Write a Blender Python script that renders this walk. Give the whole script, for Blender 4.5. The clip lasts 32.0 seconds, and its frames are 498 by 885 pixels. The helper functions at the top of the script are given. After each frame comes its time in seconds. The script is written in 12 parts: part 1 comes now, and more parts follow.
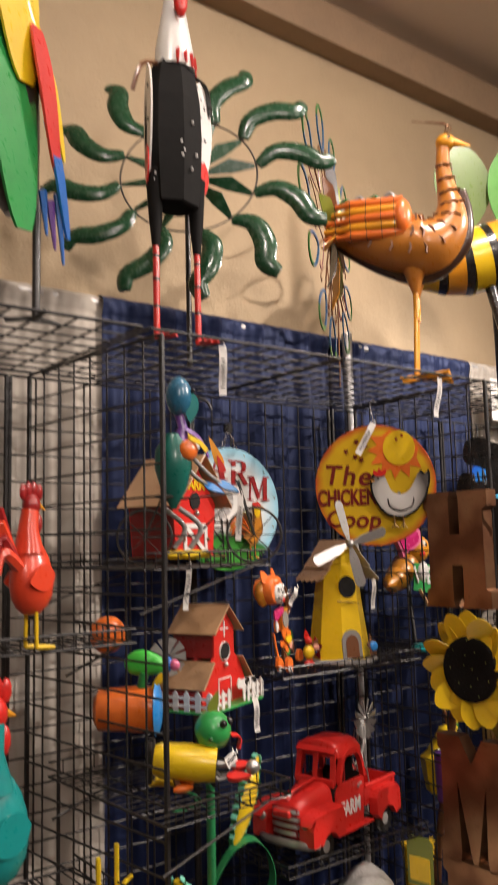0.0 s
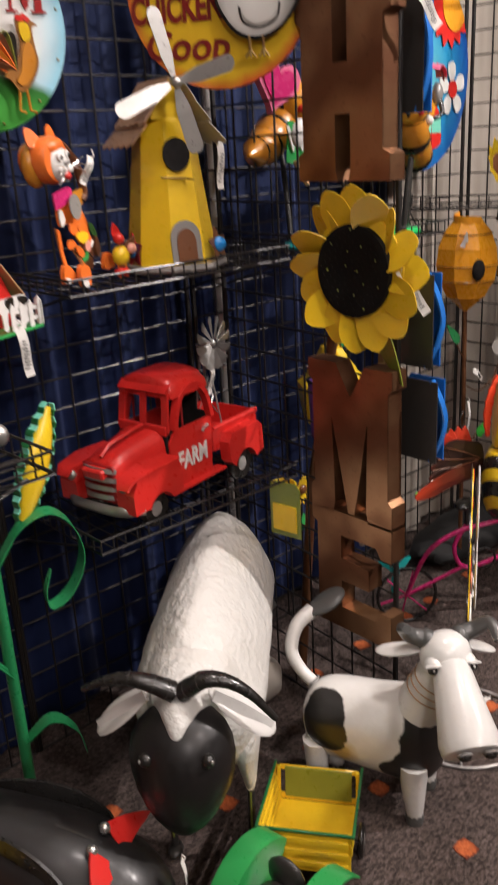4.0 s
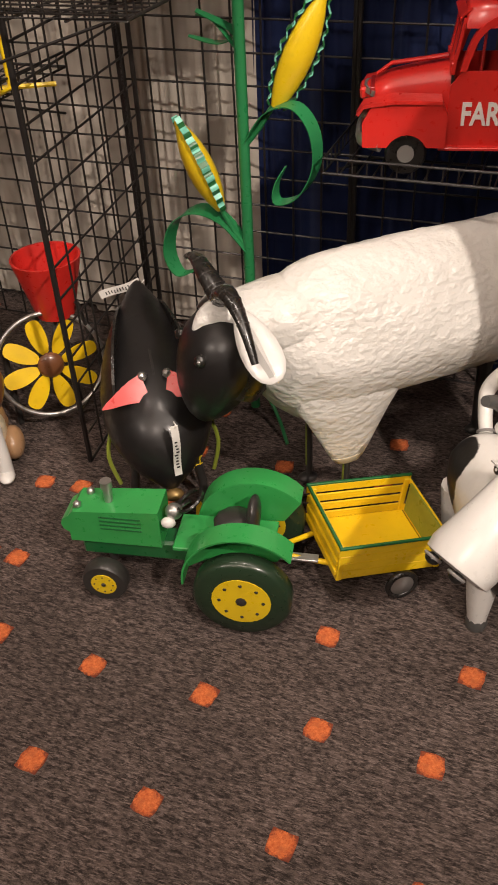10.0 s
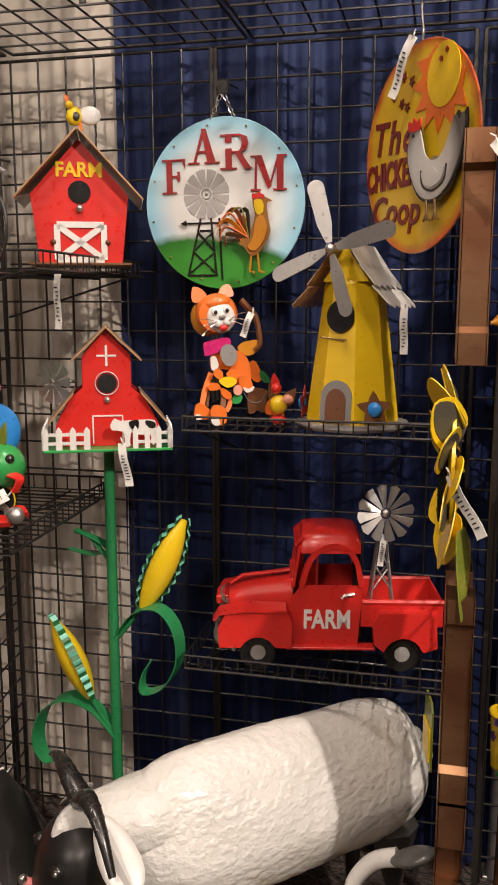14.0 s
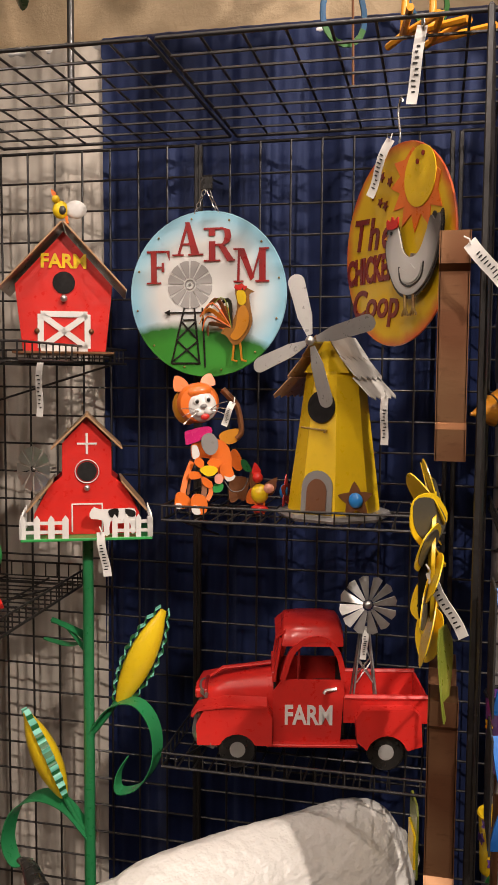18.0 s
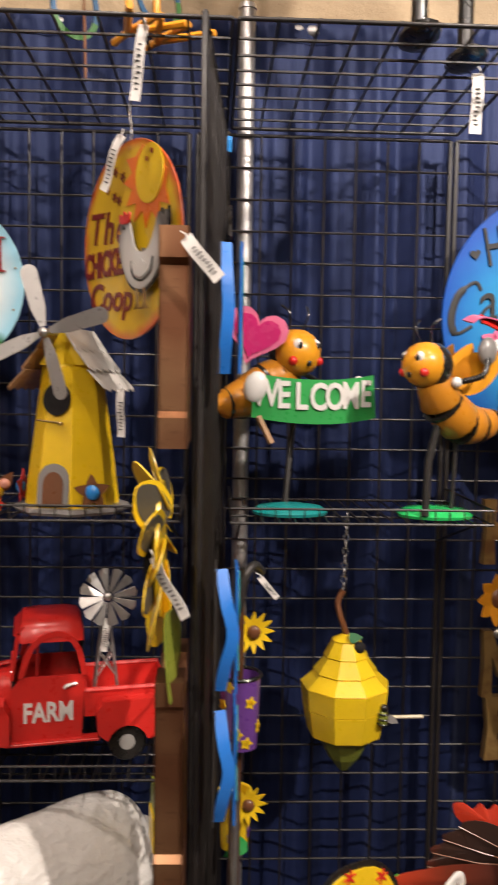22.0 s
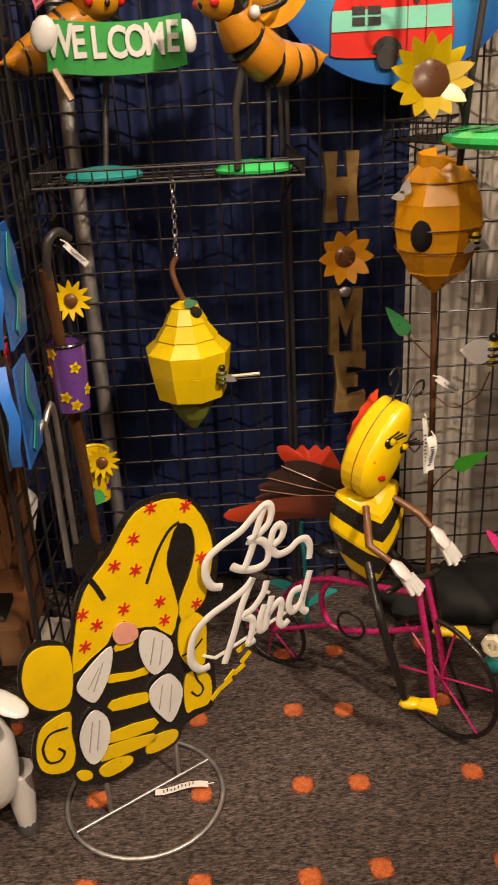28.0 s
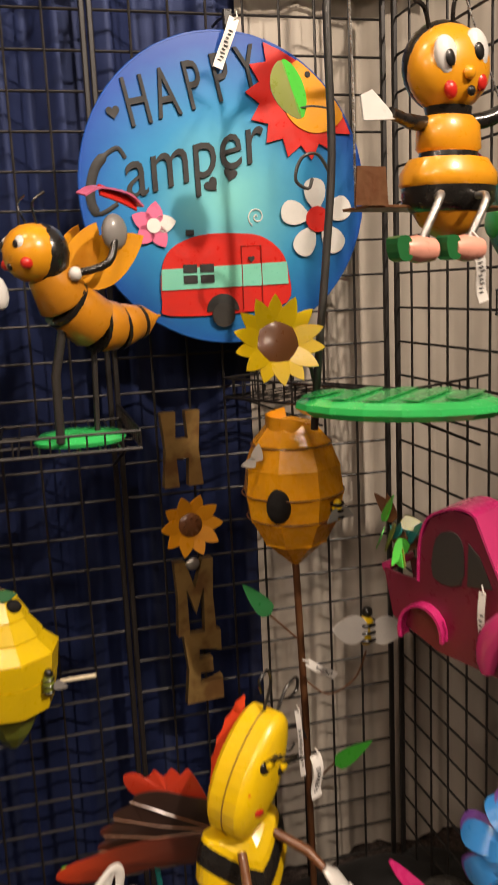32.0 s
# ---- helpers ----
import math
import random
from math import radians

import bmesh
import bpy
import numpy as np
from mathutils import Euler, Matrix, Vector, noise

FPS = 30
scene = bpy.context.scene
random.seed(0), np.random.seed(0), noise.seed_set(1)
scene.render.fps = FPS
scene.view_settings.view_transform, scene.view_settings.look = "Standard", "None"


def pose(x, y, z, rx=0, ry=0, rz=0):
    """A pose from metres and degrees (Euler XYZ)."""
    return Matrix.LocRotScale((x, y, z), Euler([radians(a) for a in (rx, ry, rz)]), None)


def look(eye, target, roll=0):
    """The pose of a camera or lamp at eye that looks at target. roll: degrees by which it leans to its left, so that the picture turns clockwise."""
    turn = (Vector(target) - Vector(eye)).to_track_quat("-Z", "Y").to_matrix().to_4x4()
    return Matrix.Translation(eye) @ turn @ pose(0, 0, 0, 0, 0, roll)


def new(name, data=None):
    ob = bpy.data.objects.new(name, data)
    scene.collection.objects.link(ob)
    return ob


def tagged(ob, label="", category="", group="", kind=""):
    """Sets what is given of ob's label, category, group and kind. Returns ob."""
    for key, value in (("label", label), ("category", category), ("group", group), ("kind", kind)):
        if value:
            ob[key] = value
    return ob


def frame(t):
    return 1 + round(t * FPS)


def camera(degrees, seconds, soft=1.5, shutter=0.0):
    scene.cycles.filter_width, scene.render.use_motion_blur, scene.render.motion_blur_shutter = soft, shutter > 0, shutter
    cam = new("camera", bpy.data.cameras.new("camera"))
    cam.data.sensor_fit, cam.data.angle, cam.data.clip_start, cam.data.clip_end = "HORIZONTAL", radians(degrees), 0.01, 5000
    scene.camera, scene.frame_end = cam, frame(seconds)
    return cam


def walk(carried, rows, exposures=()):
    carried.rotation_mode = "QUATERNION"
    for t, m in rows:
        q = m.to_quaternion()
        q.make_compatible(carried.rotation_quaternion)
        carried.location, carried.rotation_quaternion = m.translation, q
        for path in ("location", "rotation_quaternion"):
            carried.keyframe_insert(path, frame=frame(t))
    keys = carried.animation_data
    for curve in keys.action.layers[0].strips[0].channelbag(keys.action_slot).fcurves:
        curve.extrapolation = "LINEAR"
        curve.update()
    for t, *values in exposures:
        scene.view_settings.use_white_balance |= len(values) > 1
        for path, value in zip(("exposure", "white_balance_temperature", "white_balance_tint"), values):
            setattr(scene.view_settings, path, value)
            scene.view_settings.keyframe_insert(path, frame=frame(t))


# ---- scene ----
cam = camera(33.2, 32.0, shutter=0.5)
PATH = [
    (0, (-1.0055, -1.6385, 1.6124), (0.2075, -0.0666, 1.8526), -1.40),
    (0.5, (-0.8967, -1.5594, 1.5850), (0.3403, 0.0109, 1.6492), -0.82),
    (1, (-0.7769, -1.4969, 1.5656), (0.4504, 0.0818, 1.5283), -0.31),
    (1.5, (-0.7081, -1.4349, 1.5552), (0.5352, 0.1265, 1.4288), -1.34),
    (2, (-0.6461, -1.3355, 1.5537), (0.6437, 0.1834, 1.3831), -1.58),
    (2.5, (-0.6086, -1.2456, 1.5414), (0.7238, 0.2304, 1.3267), -1.73),
    (3, (-0.5553, -1.1927, 1.5226), (0.8068, 0.2391, 1.2148), -1.79),
    (3.5, (-0.4150, -1.1665, 1.4983), (0.9147, 0.2515, 1.0279), -2.22),
    (4, (-0.2678, -1.1574, 1.4801), (0.9810, 0.2544, 0.8113), -3.21),
    (4.5, (-0.1578, -1.1412, 1.4547), (1.0576, 0.2182, 0.6332), -4.62),
    (6.5, (0.3389, -0.9252, 1.3063), (1.0406, 0.4260, 0.0094), -3.09),
    (7, (0.4466, -0.8664, 1.2819), (0.7843, 0.5240, -0.1155), -3.48),
    (7.5, (0.5532, -0.7700, 1.2568), (0.4599, 0.5752, -0.2203), -4.28),
    (8, (0.7141, -0.8336, 1.2612), (0.2336, 0.4545, -0.1914), -5.56),
    (8.5, (0.8551, -0.9417, 1.2619), (0.1364, 0.2450, -0.1787), -5.02),
    (9, (0.8703, -1.1281, 1.2578), (0.1119, 0.1223, -0.1066), -4.66),
    (9.5, (0.9894, -1.3632, 1.2848), (0.3208, 0.0530, 0.0408), -3.96),
    (10, (0.9899, -1.3952, 1.3130), (0.3922, 0.0679, 0.0873), -3.03),
    (10.5, (0.9927, -1.4097, 1.3288), (0.4298, 0.0905, 0.1319), -3.33),
    (11, (0.9978, -1.4281, 1.3615), (0.4852, 0.1444, 0.2370), -3.62),
    (11.5, (1.0261, -1.4476, 1.3862), (0.5436, 0.2664, 0.4755), -3.57),
    (12, (1.0466, -1.4610, 1.4097), (0.6252, 0.3381, 0.6444), -4.06),
    (12.5, (1.0646, -1.4640, 1.4183), (0.6817, 0.3948, 0.7874), -2.47),
    (13, (1.0615, -1.4580, 1.4625), (0.6831, 0.4422, 0.9664), -0.79),
    (13.5, (1.0615, -1.4434, 1.4913), (0.6463, 0.4747, 1.1057), -0.25),
    (14, (1.0634, -1.4463, 1.5003), (0.6089, 0.4728, 1.1677), 0.03),
    (14.5, (1.0720, -1.4378, 1.5107), (0.5903, 0.4795, 1.2069), 0.26),
    (16.5, (1.0773, -1.4134, 1.5250), (0.6074, 0.5161, 1.2881), 0.26),
    (17, (1.0748, -1.4240, 1.5210), (0.6211, 0.5132, 1.3177), 0.29),
    (17.5, (1.0808, -1.4219, 1.5285), (0.6304, 0.5181, 1.3459), 0.26),
    (18, (1.0771, -1.4282, 1.5325), (0.6423, 0.5175, 1.3741), 0.45),
    (18.5, (1.0818, -1.4253, 1.5348), (0.6507, 0.5223, 1.3900), 0.65),
    (19, (1.0726, -1.4201, 1.5334), (0.6538, 0.5314, 1.4055), 0.91),
    (19.5, (1.0696, -1.4001, 1.5448), (0.6696, 0.5570, 1.4457), 1.11),
    (20, (1.0731, -1.3477, 1.5500), (0.6931, 0.6153, 1.5027), 1.31),
    (20.5, (1.0951, -1.3060, 1.5634), (0.7601, 0.6657, 1.5540), 1.42),
    (21, (1.1143, -1.3358, 1.5567), (0.9152, 0.6542, 1.5385), 0.75),
    (21.5, (1.1281, -1.4078, 1.5244), (1.0775, 0.5895, 1.4352), 0.79),
    (22, (1.1674, -1.4388, 1.5104), (1.2517, 0.5543, 1.3680), 0.93),
    (22.5, (1.2988, -1.4476, 1.5189), (1.4786, 0.5340, 1.3174), 1.32),
    (23, (1.4390, -1.4947, 1.5294), (1.6609, 0.4786, 1.2910), 1.15),
    (23.5, (1.5062, -1.5311, 1.5343), (1.7808, 0.4335, 1.2795), 0.33),
    (24, (1.5315, -1.5368, 1.5209), (1.8291, 0.4157, 1.2060), -0.43),
    (24.5, (1.5458, -1.5275, 1.5031), (1.8282, 0.3962, 1.0342), -0.79),
    (25, (1.5563, -1.5134, 1.4728), (1.7935, 0.3742, 0.8560), -1.38),
    (25.5, (1.5647, -1.4935, 1.4268), (1.6981, 0.3549, 0.6747), -1.16),
    (27.5, (1.5523, -1.4823, 1.4204), (1.5578, 0.3334, 0.5819), -3.06),
    (28, (1.5580, -1.4839, 1.4230), (1.6097, 0.3415, 0.6072), -2.94),
    (28.5, (1.5767, -1.4924, 1.4350), (1.6850, 0.3424, 0.6463), -2.82),
    (29, (1.6024, -1.5045, 1.4375), (1.8109, 0.3336, 0.6771), -2.83),
    (29.5, (1.6122, -1.5085, 1.4298), (1.8935, 0.3193, 0.6683), -3.13),
    (30, (1.6107, -1.4989, 1.4324), (1.9271, 0.3300, 0.6874), -3.10),
    (30.5, (1.6206, -1.4913, 1.4529), (1.9713, 0.3606, 0.7841), -2.80),
    (31, (1.6118, -1.4651, 1.4683), (1.9885, 0.4138, 0.8957), -2.32),
    (31.5, (1.5988, -1.3410, 1.4692), (2.0066, 0.5618, 1.0073), -1.96),
    (32, (1.5793, -1.1493, 1.4867), (2.0629, 0.7561, 1.1185), -2.60),
]
walk(cam, [(t, look(eye, target, roll)) for t, eye, target, roll in PATH],
     exposures=[(0.0, -0.17, 6250, 10), (2.0, -0.1, 5950, 10), (4.0, -0.1, 5900, 10), (7.0, -0.13, 6300, 10), (9.0, -0.1, 6500, 10), (12.0, -0.16, 6450, 10), (17.0, -0.28, 6350, 10), (21.0, -0.15, 6600, 10), (22.0, -0.08, 6300, 10), (23.0, -0.04, 7700, 10), (24.0, -0.26, 7700, 10), (25.0, -0.15, 7700, 10), (28.0, -0.12, 7500, 10), (30.0, -0.2, 7500, 10), (32.0, -0.42, 7050, 10)])

# ---- world and lamps: a closed exhibition hall lit by warm ceiling downlights ----
world = bpy.data.worlds.new("hall_air")
world.use_nodes = True
world.node_tree.nodes["Background"].inputs[0].default_value = (0.30, 0.22, 0.15, 1)
world.node_tree.nodes["Background"].inputs[1].default_value = 0.02
scene.world = world


def downlight(x, y, watts, size, aim):
    lamp = bpy.data.lights.new("downlight", "AREA")
    lamp.shape, lamp.size, lamp.energy, lamp.color = "DISK", size, watts, (1.0, 0.84, 0.73)
    ob = new("downlight", lamp)
    ob.matrix_world = look((x, y, 3.79), aim)
    return ob


# a row of ceiling downlights over the aisle edge, and softer unseen fill added further back in the hall
spot = bpy.data.lights.new("track_spot", "SPOT")
spot.energy, spot.color, spot.spot_size, spot.spot_blend, spot.shadow_soft_size = 820, (1.0, 0.85, 0.74), radians(54), 0.8, 0.08
new("track_spot", spot).matrix_world = look((3.4, -2.4, 3.79), (1.25, 0.3, 1.45))
# unseen narrow spot, added to brighten the upper drape of the second bay
second = bpy.data.lights.new("track_spot", "SPOT")
second.energy, second.color, second.spot_size, second.spot_blend, second.shadow_soft_size = 430, (1.0, 0.88, 0.80), radians(23), 0.8, 0.08
new("track_spot", second).matrix_world = look((2.3, -1.9, 3.79), (1.72, 0.66, 2.08))
downlight(2.1, -0.85, 18, 0.14, (1.6, 0.0, 0.3))
downlight(0.85, -0.65, 36, 0.14, (0.8, 0.0, 0.3))
downlight(-0.6, -0.9, 15, 0.14, (-0.3, 0.0, 0.3))
# two unseen fill lamps, added to lift the front and the left floor
downlight(1.0, -3.6, 48, 0.5, (0.8, 0.2, 0.3))
downlight(-2.0, -4.4, 70, 0.5, (-0.2, 0.2, 0.3))
# unseen point lamp, added so that light spills onto the ceiling
fill_lamp = bpy.data.lights.new("ceiling_fill", "POINT")
fill_lamp.energy, fill_lamp.color, fill_lamp.shadow_soft_size = 70, (1.0, 0.84, 0.73), 0.15
new("ceiling_fill", fill_lamp).location = (0.6, -3.4, 3.25)

# ---- materials ----
MATS = {}


def material(name, build):
    if name not in MATS:
        mat = bpy.data.materials.new(name)
        mat.use_nodes = True
        build(mat.node_tree, mat.node_tree.nodes["Principled BSDF"])
        MATS[name] = mat
    return MATS[name]


def node(tree, kind, **sockets):
    n = tree.nodes.new(kind)
    for key, value in sockets.items():
        n.inputs[key.replace("_", " ")].default_value = value
    return n


def mix(tree, fac, a, b, mode="MIX"):
    n = tree.nodes.new("ShaderNodeMix")
    n.data_type, n.blend_type = "RGBA", mode
    for socket, value in ((n.inputs[0], fac), (n.inputs[6], a), (n.inputs[7], b)):
        if isinstance(value, bpy.types.NodeSocket):
            tree.links.new(value, socket)
        else:
            socket.default_value = value if not isinstance(value, tuple) or len(value) == 4 else (*value, 1)
    return n.outputs[2]


def ramp(tree, source, stops):
    n = tree.nodes.new("ShaderNodeValToRGB")
    while len(n.color_ramp.elements) < len(stops):
        n.color_ramp.elements.new(0.5)
    for e, (at, c) in zip(n.color_ramp.elements, stops):
        e.position, e.color = at, (c, c, c, 1) if isinstance(c, (int, float)) else (*c, 1)
    tree.links.new(source, n.inputs[0])
    return n.outputs[0]


def noise_of(tree, scale, detail=3.0, rough=0.6, kind="Object", stretch=None):
    co = tree.nodes.new("ShaderNodeTexCoord").outputs[kind]
    if stretch:
        mp = tree.nodes.new("ShaderNodeMapping")
        mp.inputs["Scale"].default_value = stretch
        tree.links.new(co, mp.inputs[0])
        co = mp.outputs[0]
    n = node(tree, "ShaderNodeTexNoise", Scale=scale, Detail=detail, Roughness=rough)
    tree.links.new(co, n.inputs["Vector"])
    return n.outputs["Fac"]


def bump(tree, bsdf, height, strength, distance):
    n = node(tree, "ShaderNodeBump", Strength=strength, Distance=distance)
    tree.links.new(height, n.inputs["Height"])
    tree.links.new(n.outputs[0], bsdf.inputs["Normal"])


def paint(name, rgb, rough=0.34, wear=0.10, metallic=0.0, relief=0.12, coat=0.35):
    """Brushed-on enamel on sheet metal: slight mottling, scuffs and an uneven gloss."""
    def build(tree, b):
        big, small = noise_of(tree, 9), noise_of(tree, 70, 4)
        dark = tuple(c * 0.72 for c in rgb)
        col = mix(tree, ramp(tree, big, [(0.35, 0.0), (0.7, 1.0)]), (*rgb, 1), (*tuple(min(1, c * 0.86 + 0.004) for c in rgb), 1))
        col = mix(tree, ramp(tree, small, [(0.60, 0.0), (0.78, min(1, wear * 4))]), col, (*dark, 1))
        tree.links.new(col, b.inputs["Base Color"])
        tree.links.new(ramp(tree, small, [(0.3, max(0.05, rough - 0.1)), (0.8, rough + 0.16)]), b.inputs["Roughness"])
        b.inputs["Metallic"].default_value = metallic
        b.inputs["Coat Weight"].default_value = coat
        b.inputs["Coat Roughness"].default_value = 0.18
        bump(tree, b, big, relief, 0.006)
    return material(name, build)


def metal(name, rgb, rough=0.35, rust=0.0):
    def build(tree, b):
        big, small = noise_of(tree, 14), noise_of(tree, 120, 4)
        col = mix(tree, ramp(tree, big, [(0.4, 0.0), (0.75, 1.0)]), (*rgb, 1), (*tuple(c * 0.6 for c in rgb), 1))
        if rust:
            col = mix(tree, ramp(tree, big, [(0.5, 0.0), (0.62, rust)]), col, (0.16, 0.06, 0.025, 1))
        tree.links.new(col, b.inputs["Base Color"])
        tree.links.new(ramp(tree, small, [(0.3, rough - 0.08), (0.75, rough + 0.2)]), b.inputs["Roughness"])
        b.inputs["Metallic"].default_value = 0.9 if not rust else 0.55
        bump(tree, b, small, 0.15, 0.002)
    return material(name, build)


RED = paint("red enamel", (0.62, 0.022, 0.016))
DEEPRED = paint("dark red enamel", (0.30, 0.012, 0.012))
ORANGE = paint("orange enamel", (0.78, 0.17, 0.02))
AMBER = paint("amber enamel", (0.80, 0.34, 0.015))
HONEY = paint("honey brown enamel", (0.58, 0.23, 0.015))
YELLOW = paint("yellow enamel", (0.85, 0.57, 0.01))
LEMON = paint("lemon enamel", (0.80, 0.56, 0.010))
BLACK = paint("black enamel", (0.012, 0.011, 0.010), rough=0.3)
SOFTBLACK = paint("faded black enamel", (0.03, 0.028, 0.026), rough=0.42)
WHITE = paint("white enamel", (0.74, 0.73, 0.70))


def build_fleece(tree, b):
    dents = noise_of(tree, 58, 2, 0.45, stretch=(0.85, 1.0, 1.25))
    dirt = noise_of(tree, 12, 4)
    tree.links.new(mix(tree, ramp(tree, dirt, [(0.5, 0.0), (0.8, 0.7)]), (0.66, 0.65, 0.615, 1), (0.55, 0.53, 0.48, 1)), b.inputs["Base Color"])
    b.inputs["Roughness"].default_value = 0.38
    b.inputs["Coat Weight"].default_value = 0.2
    bump(tree, b, ramp(tree, dents, [(0.40, 0.0), (0.66, 1.0)]), 0.30, 0.007)


FLEECE = material("hammered white enamel", build_fleece)
CREAM = paint("cream enamel", (0.76, 0.68, 0.50))
GREEN = paint("grass green enamel", (0.035, 0.33, 0.075))
STALK = paint("corn stalk green enamel", (0.020, 0.20, 0.065))
DARKGREEN = paint("bottle green enamel", (0.012, 0.13, 0.035))
LEAF = paint("bright leaf green enamel", (0.07, 0.56, 0.06))
OLIVE = paint("olive enamel", (0.20, 0.24, 0.03))
LILY = paint("lily pad green enamel", (0.03, 0.55, 0.13), rough=0.2)
TEAL = paint("teal enamel", (0.01, 0.26, 0.25))
MINT = paint("mint enamel", (0.20, 0.62, 0.47))
BLUE = paint("sky blue enamel", (0.03, 0.26, 0.70))
ROYAL = paint("royal blue enamel", (0.015, 0.13, 0.48))
PURPLE = paint("purple enamel", (0.14, 0.05, 0.27))
PINK = paint("pink enamel", (0.72, 0.16, 0.30))
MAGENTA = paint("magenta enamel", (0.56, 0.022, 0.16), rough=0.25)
PEACH = paint("salmon enamel", (0.80, 0.36, 0.27))
BROWN = paint("brown enamel", (0.17, 0.065, 0.025))
TAN = paint("tan enamel", (0.42, 0.25, 0.13))
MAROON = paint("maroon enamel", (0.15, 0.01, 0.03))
GREY = paint("grey enamel", (0.25, 0.24, 0.23))
def build_copper(tree, b):
    """Dark heat-browned sheet, rubbed to a paler tan in broad soft areas, with fine scratches."""
    cloud, grain = noise_of(tree, 5.0, 2), noise_of(tree, 90, 4, stretch=(1.0, 1.0, 0.35))
    col = mix(tree, ramp(tree, cloud, [(0.42, 0.0), (0.62, 1.0)]), (0.155, 0.066, 0.032, 1), (0.34, 0.185, 0.095, 1))
    col = mix(tree, ramp(tree, grain, [(0.58, 0.0), (0.80, 0.5)]), col, (0.07, 0.030, 0.016, 1))
    tree.links.new(col, b.inputs["Base Color"])
    tree.links.new(ramp(tree, cloud, [(0.4, 0.52), (0.65, 0.34)]), b.inputs["Roughness"])
    b.inputs["Metallic"].default_value = 0.85
    bump(tree, b, grain, 0.12, 0.002)


COPPER = material("oxidised copper sheet", build_copper)
def build_char(tree, b):
    soot = noise_of(tree, 30, 4)
    tree.links.new(mix(tree, soot, (0.004, 0.004, 0.004, 1), (0.011, 0.010, 0.009, 1)), b.inputs["Base Color"])
    b.inputs["Roughness"].default_value = 0.75
    b.inputs["Specular IOR Level"].default_value = 0.14
    bump(tree, b, soot, 0.2, 0.003)


CHAR = material("matte black sheet", build_char)
PEWTER = paint("dark grey enamel", (0.085, 0.085, 0.082), rough=0.38)
RUSTY = metal("rusty brown sheet", (0.20, 0.09, 0.04), 0.45, rust=0.8)
BAREBACK = paint("dull bare sheet back", (0.075, 0.068, 0.050), rough=0.5, coat=0.1)
STEEL = metal("galvanised steel", (0.55, 0.54, 0.52), 0.36)
BLADE = paint("brushed grey sheet", (0.42, 0.41, 0.39), rough=0.34, metallic=0.35)
TIN = paint("whitewashed tin", (0.62, 0.60, 0.55), rough=0.45)
BRASS = metal("brass patina sheet", (0.36, 0.235, 0.085), 0.36, rust=0.55)
WIRE = paint("black grid wire coating", (0.012, 0.010, 0.009), rough=0.45, relief=0.0, coat=0.12)
CHROME = metal("bright chain steel", (0.75, 0.74, 0.72), 0.2)
PIPE = metal("drape pipe aluminium", (0.60, 0.59, 0.58), 0.42)
TAG = paint("paper price tag", (0.80, 0.78, 0.74), rough=0.8, coat=0.0)
INK = paint("black ink", (0.02, 0.02, 0.02), rough=0.7, coat=0.0)
# near-black that puts the shade inside holes and hollows into the colour
VOID = paint("near-black of unlit hollows", (0.004, 0.003, 0.003), rough=0.9, coat=0.0, relief=0.0)
CARDBOARD = paint("brown paper", (0.33, 0.21, 0.12), rough=0.85, coat=0.0)


def cloth(name, rgb, sheen, rough=0.75, tint=(1, 1, 1, 1)):
    def build(tree, b):
        weave = noise_of(tree, 900, 2)
        blot = noise_of(tree, 5, 4, stretch=(1, 1, 0.25))
        col = mix(tree, ramp(tree, blot, [(0.3, 0.0), (0.75, 1.0)]), (*rgb, 1), (*tuple(c * 0.72 for c in rgb), 1))
        tree.links.new(col, b.inputs["Base Color"])
        b.inputs["Roughness"].default_value = rough
        b.inputs["Sheen Weight"].default_value = sheen
        b.inputs["Sheen Tint"].default_value = tint
        b.inputs["Specular Tint"].default_value = tint
        bump(tree, b, weave, 0.25, 0.001)
    return material(name, build)


NAVY = cloth("navy drape cloth", (0.0042, 0.0085, 0.040), 0.20, 0.55, (0.45, 0.56, 1.0, 1))
OFFWHITE = cloth("off-white drape cloth", (0.50, 0.45, 0.385), 0.1)
BLACKCLOTH = cloth("black table cloth", (0.008, 0.008, 0.008), 0.02)


def build_wall(tree, b):
    trowel, grain = noise_of(tree, 22, 6, 0.7), noise_of(tree, 3)
    col = mix(tree, ramp(tree, grain, [(0.35, 0.0), (0.7, 1.0)]), (0.44, 0.33, 0.20, 1), (0.395, 0.295, 0.178, 1))
    tree.links.new(col, b.inputs["Base Color"])
    b.inputs["Roughness"].default_value = 0.7
    bump(tree, b, trowel, 0.55, 0.012)


WALLPAINT = material("beige textured plaster", build_wall)


def build_ceiling(tree, b):
    grain = noise_of(tree, 40, 5)
    tree.links.new(mix(tree, grain, (0.80, 0.68, 0.57, 1), (0.74, 0.62, 0.52, 1)), b.inputs["Base Color"])
    b.inputs["Roughness"].default_value = 0.8
    bump(tree, b, grain, 0.2, 0.004)


CEILINGPAINT = material("warm white ceiling paint", build_ceiling)
TRIMPAINT = paint("taupe trim paint", (0.30, 0.20, 0.12), rough=0.55, coat=0.0)


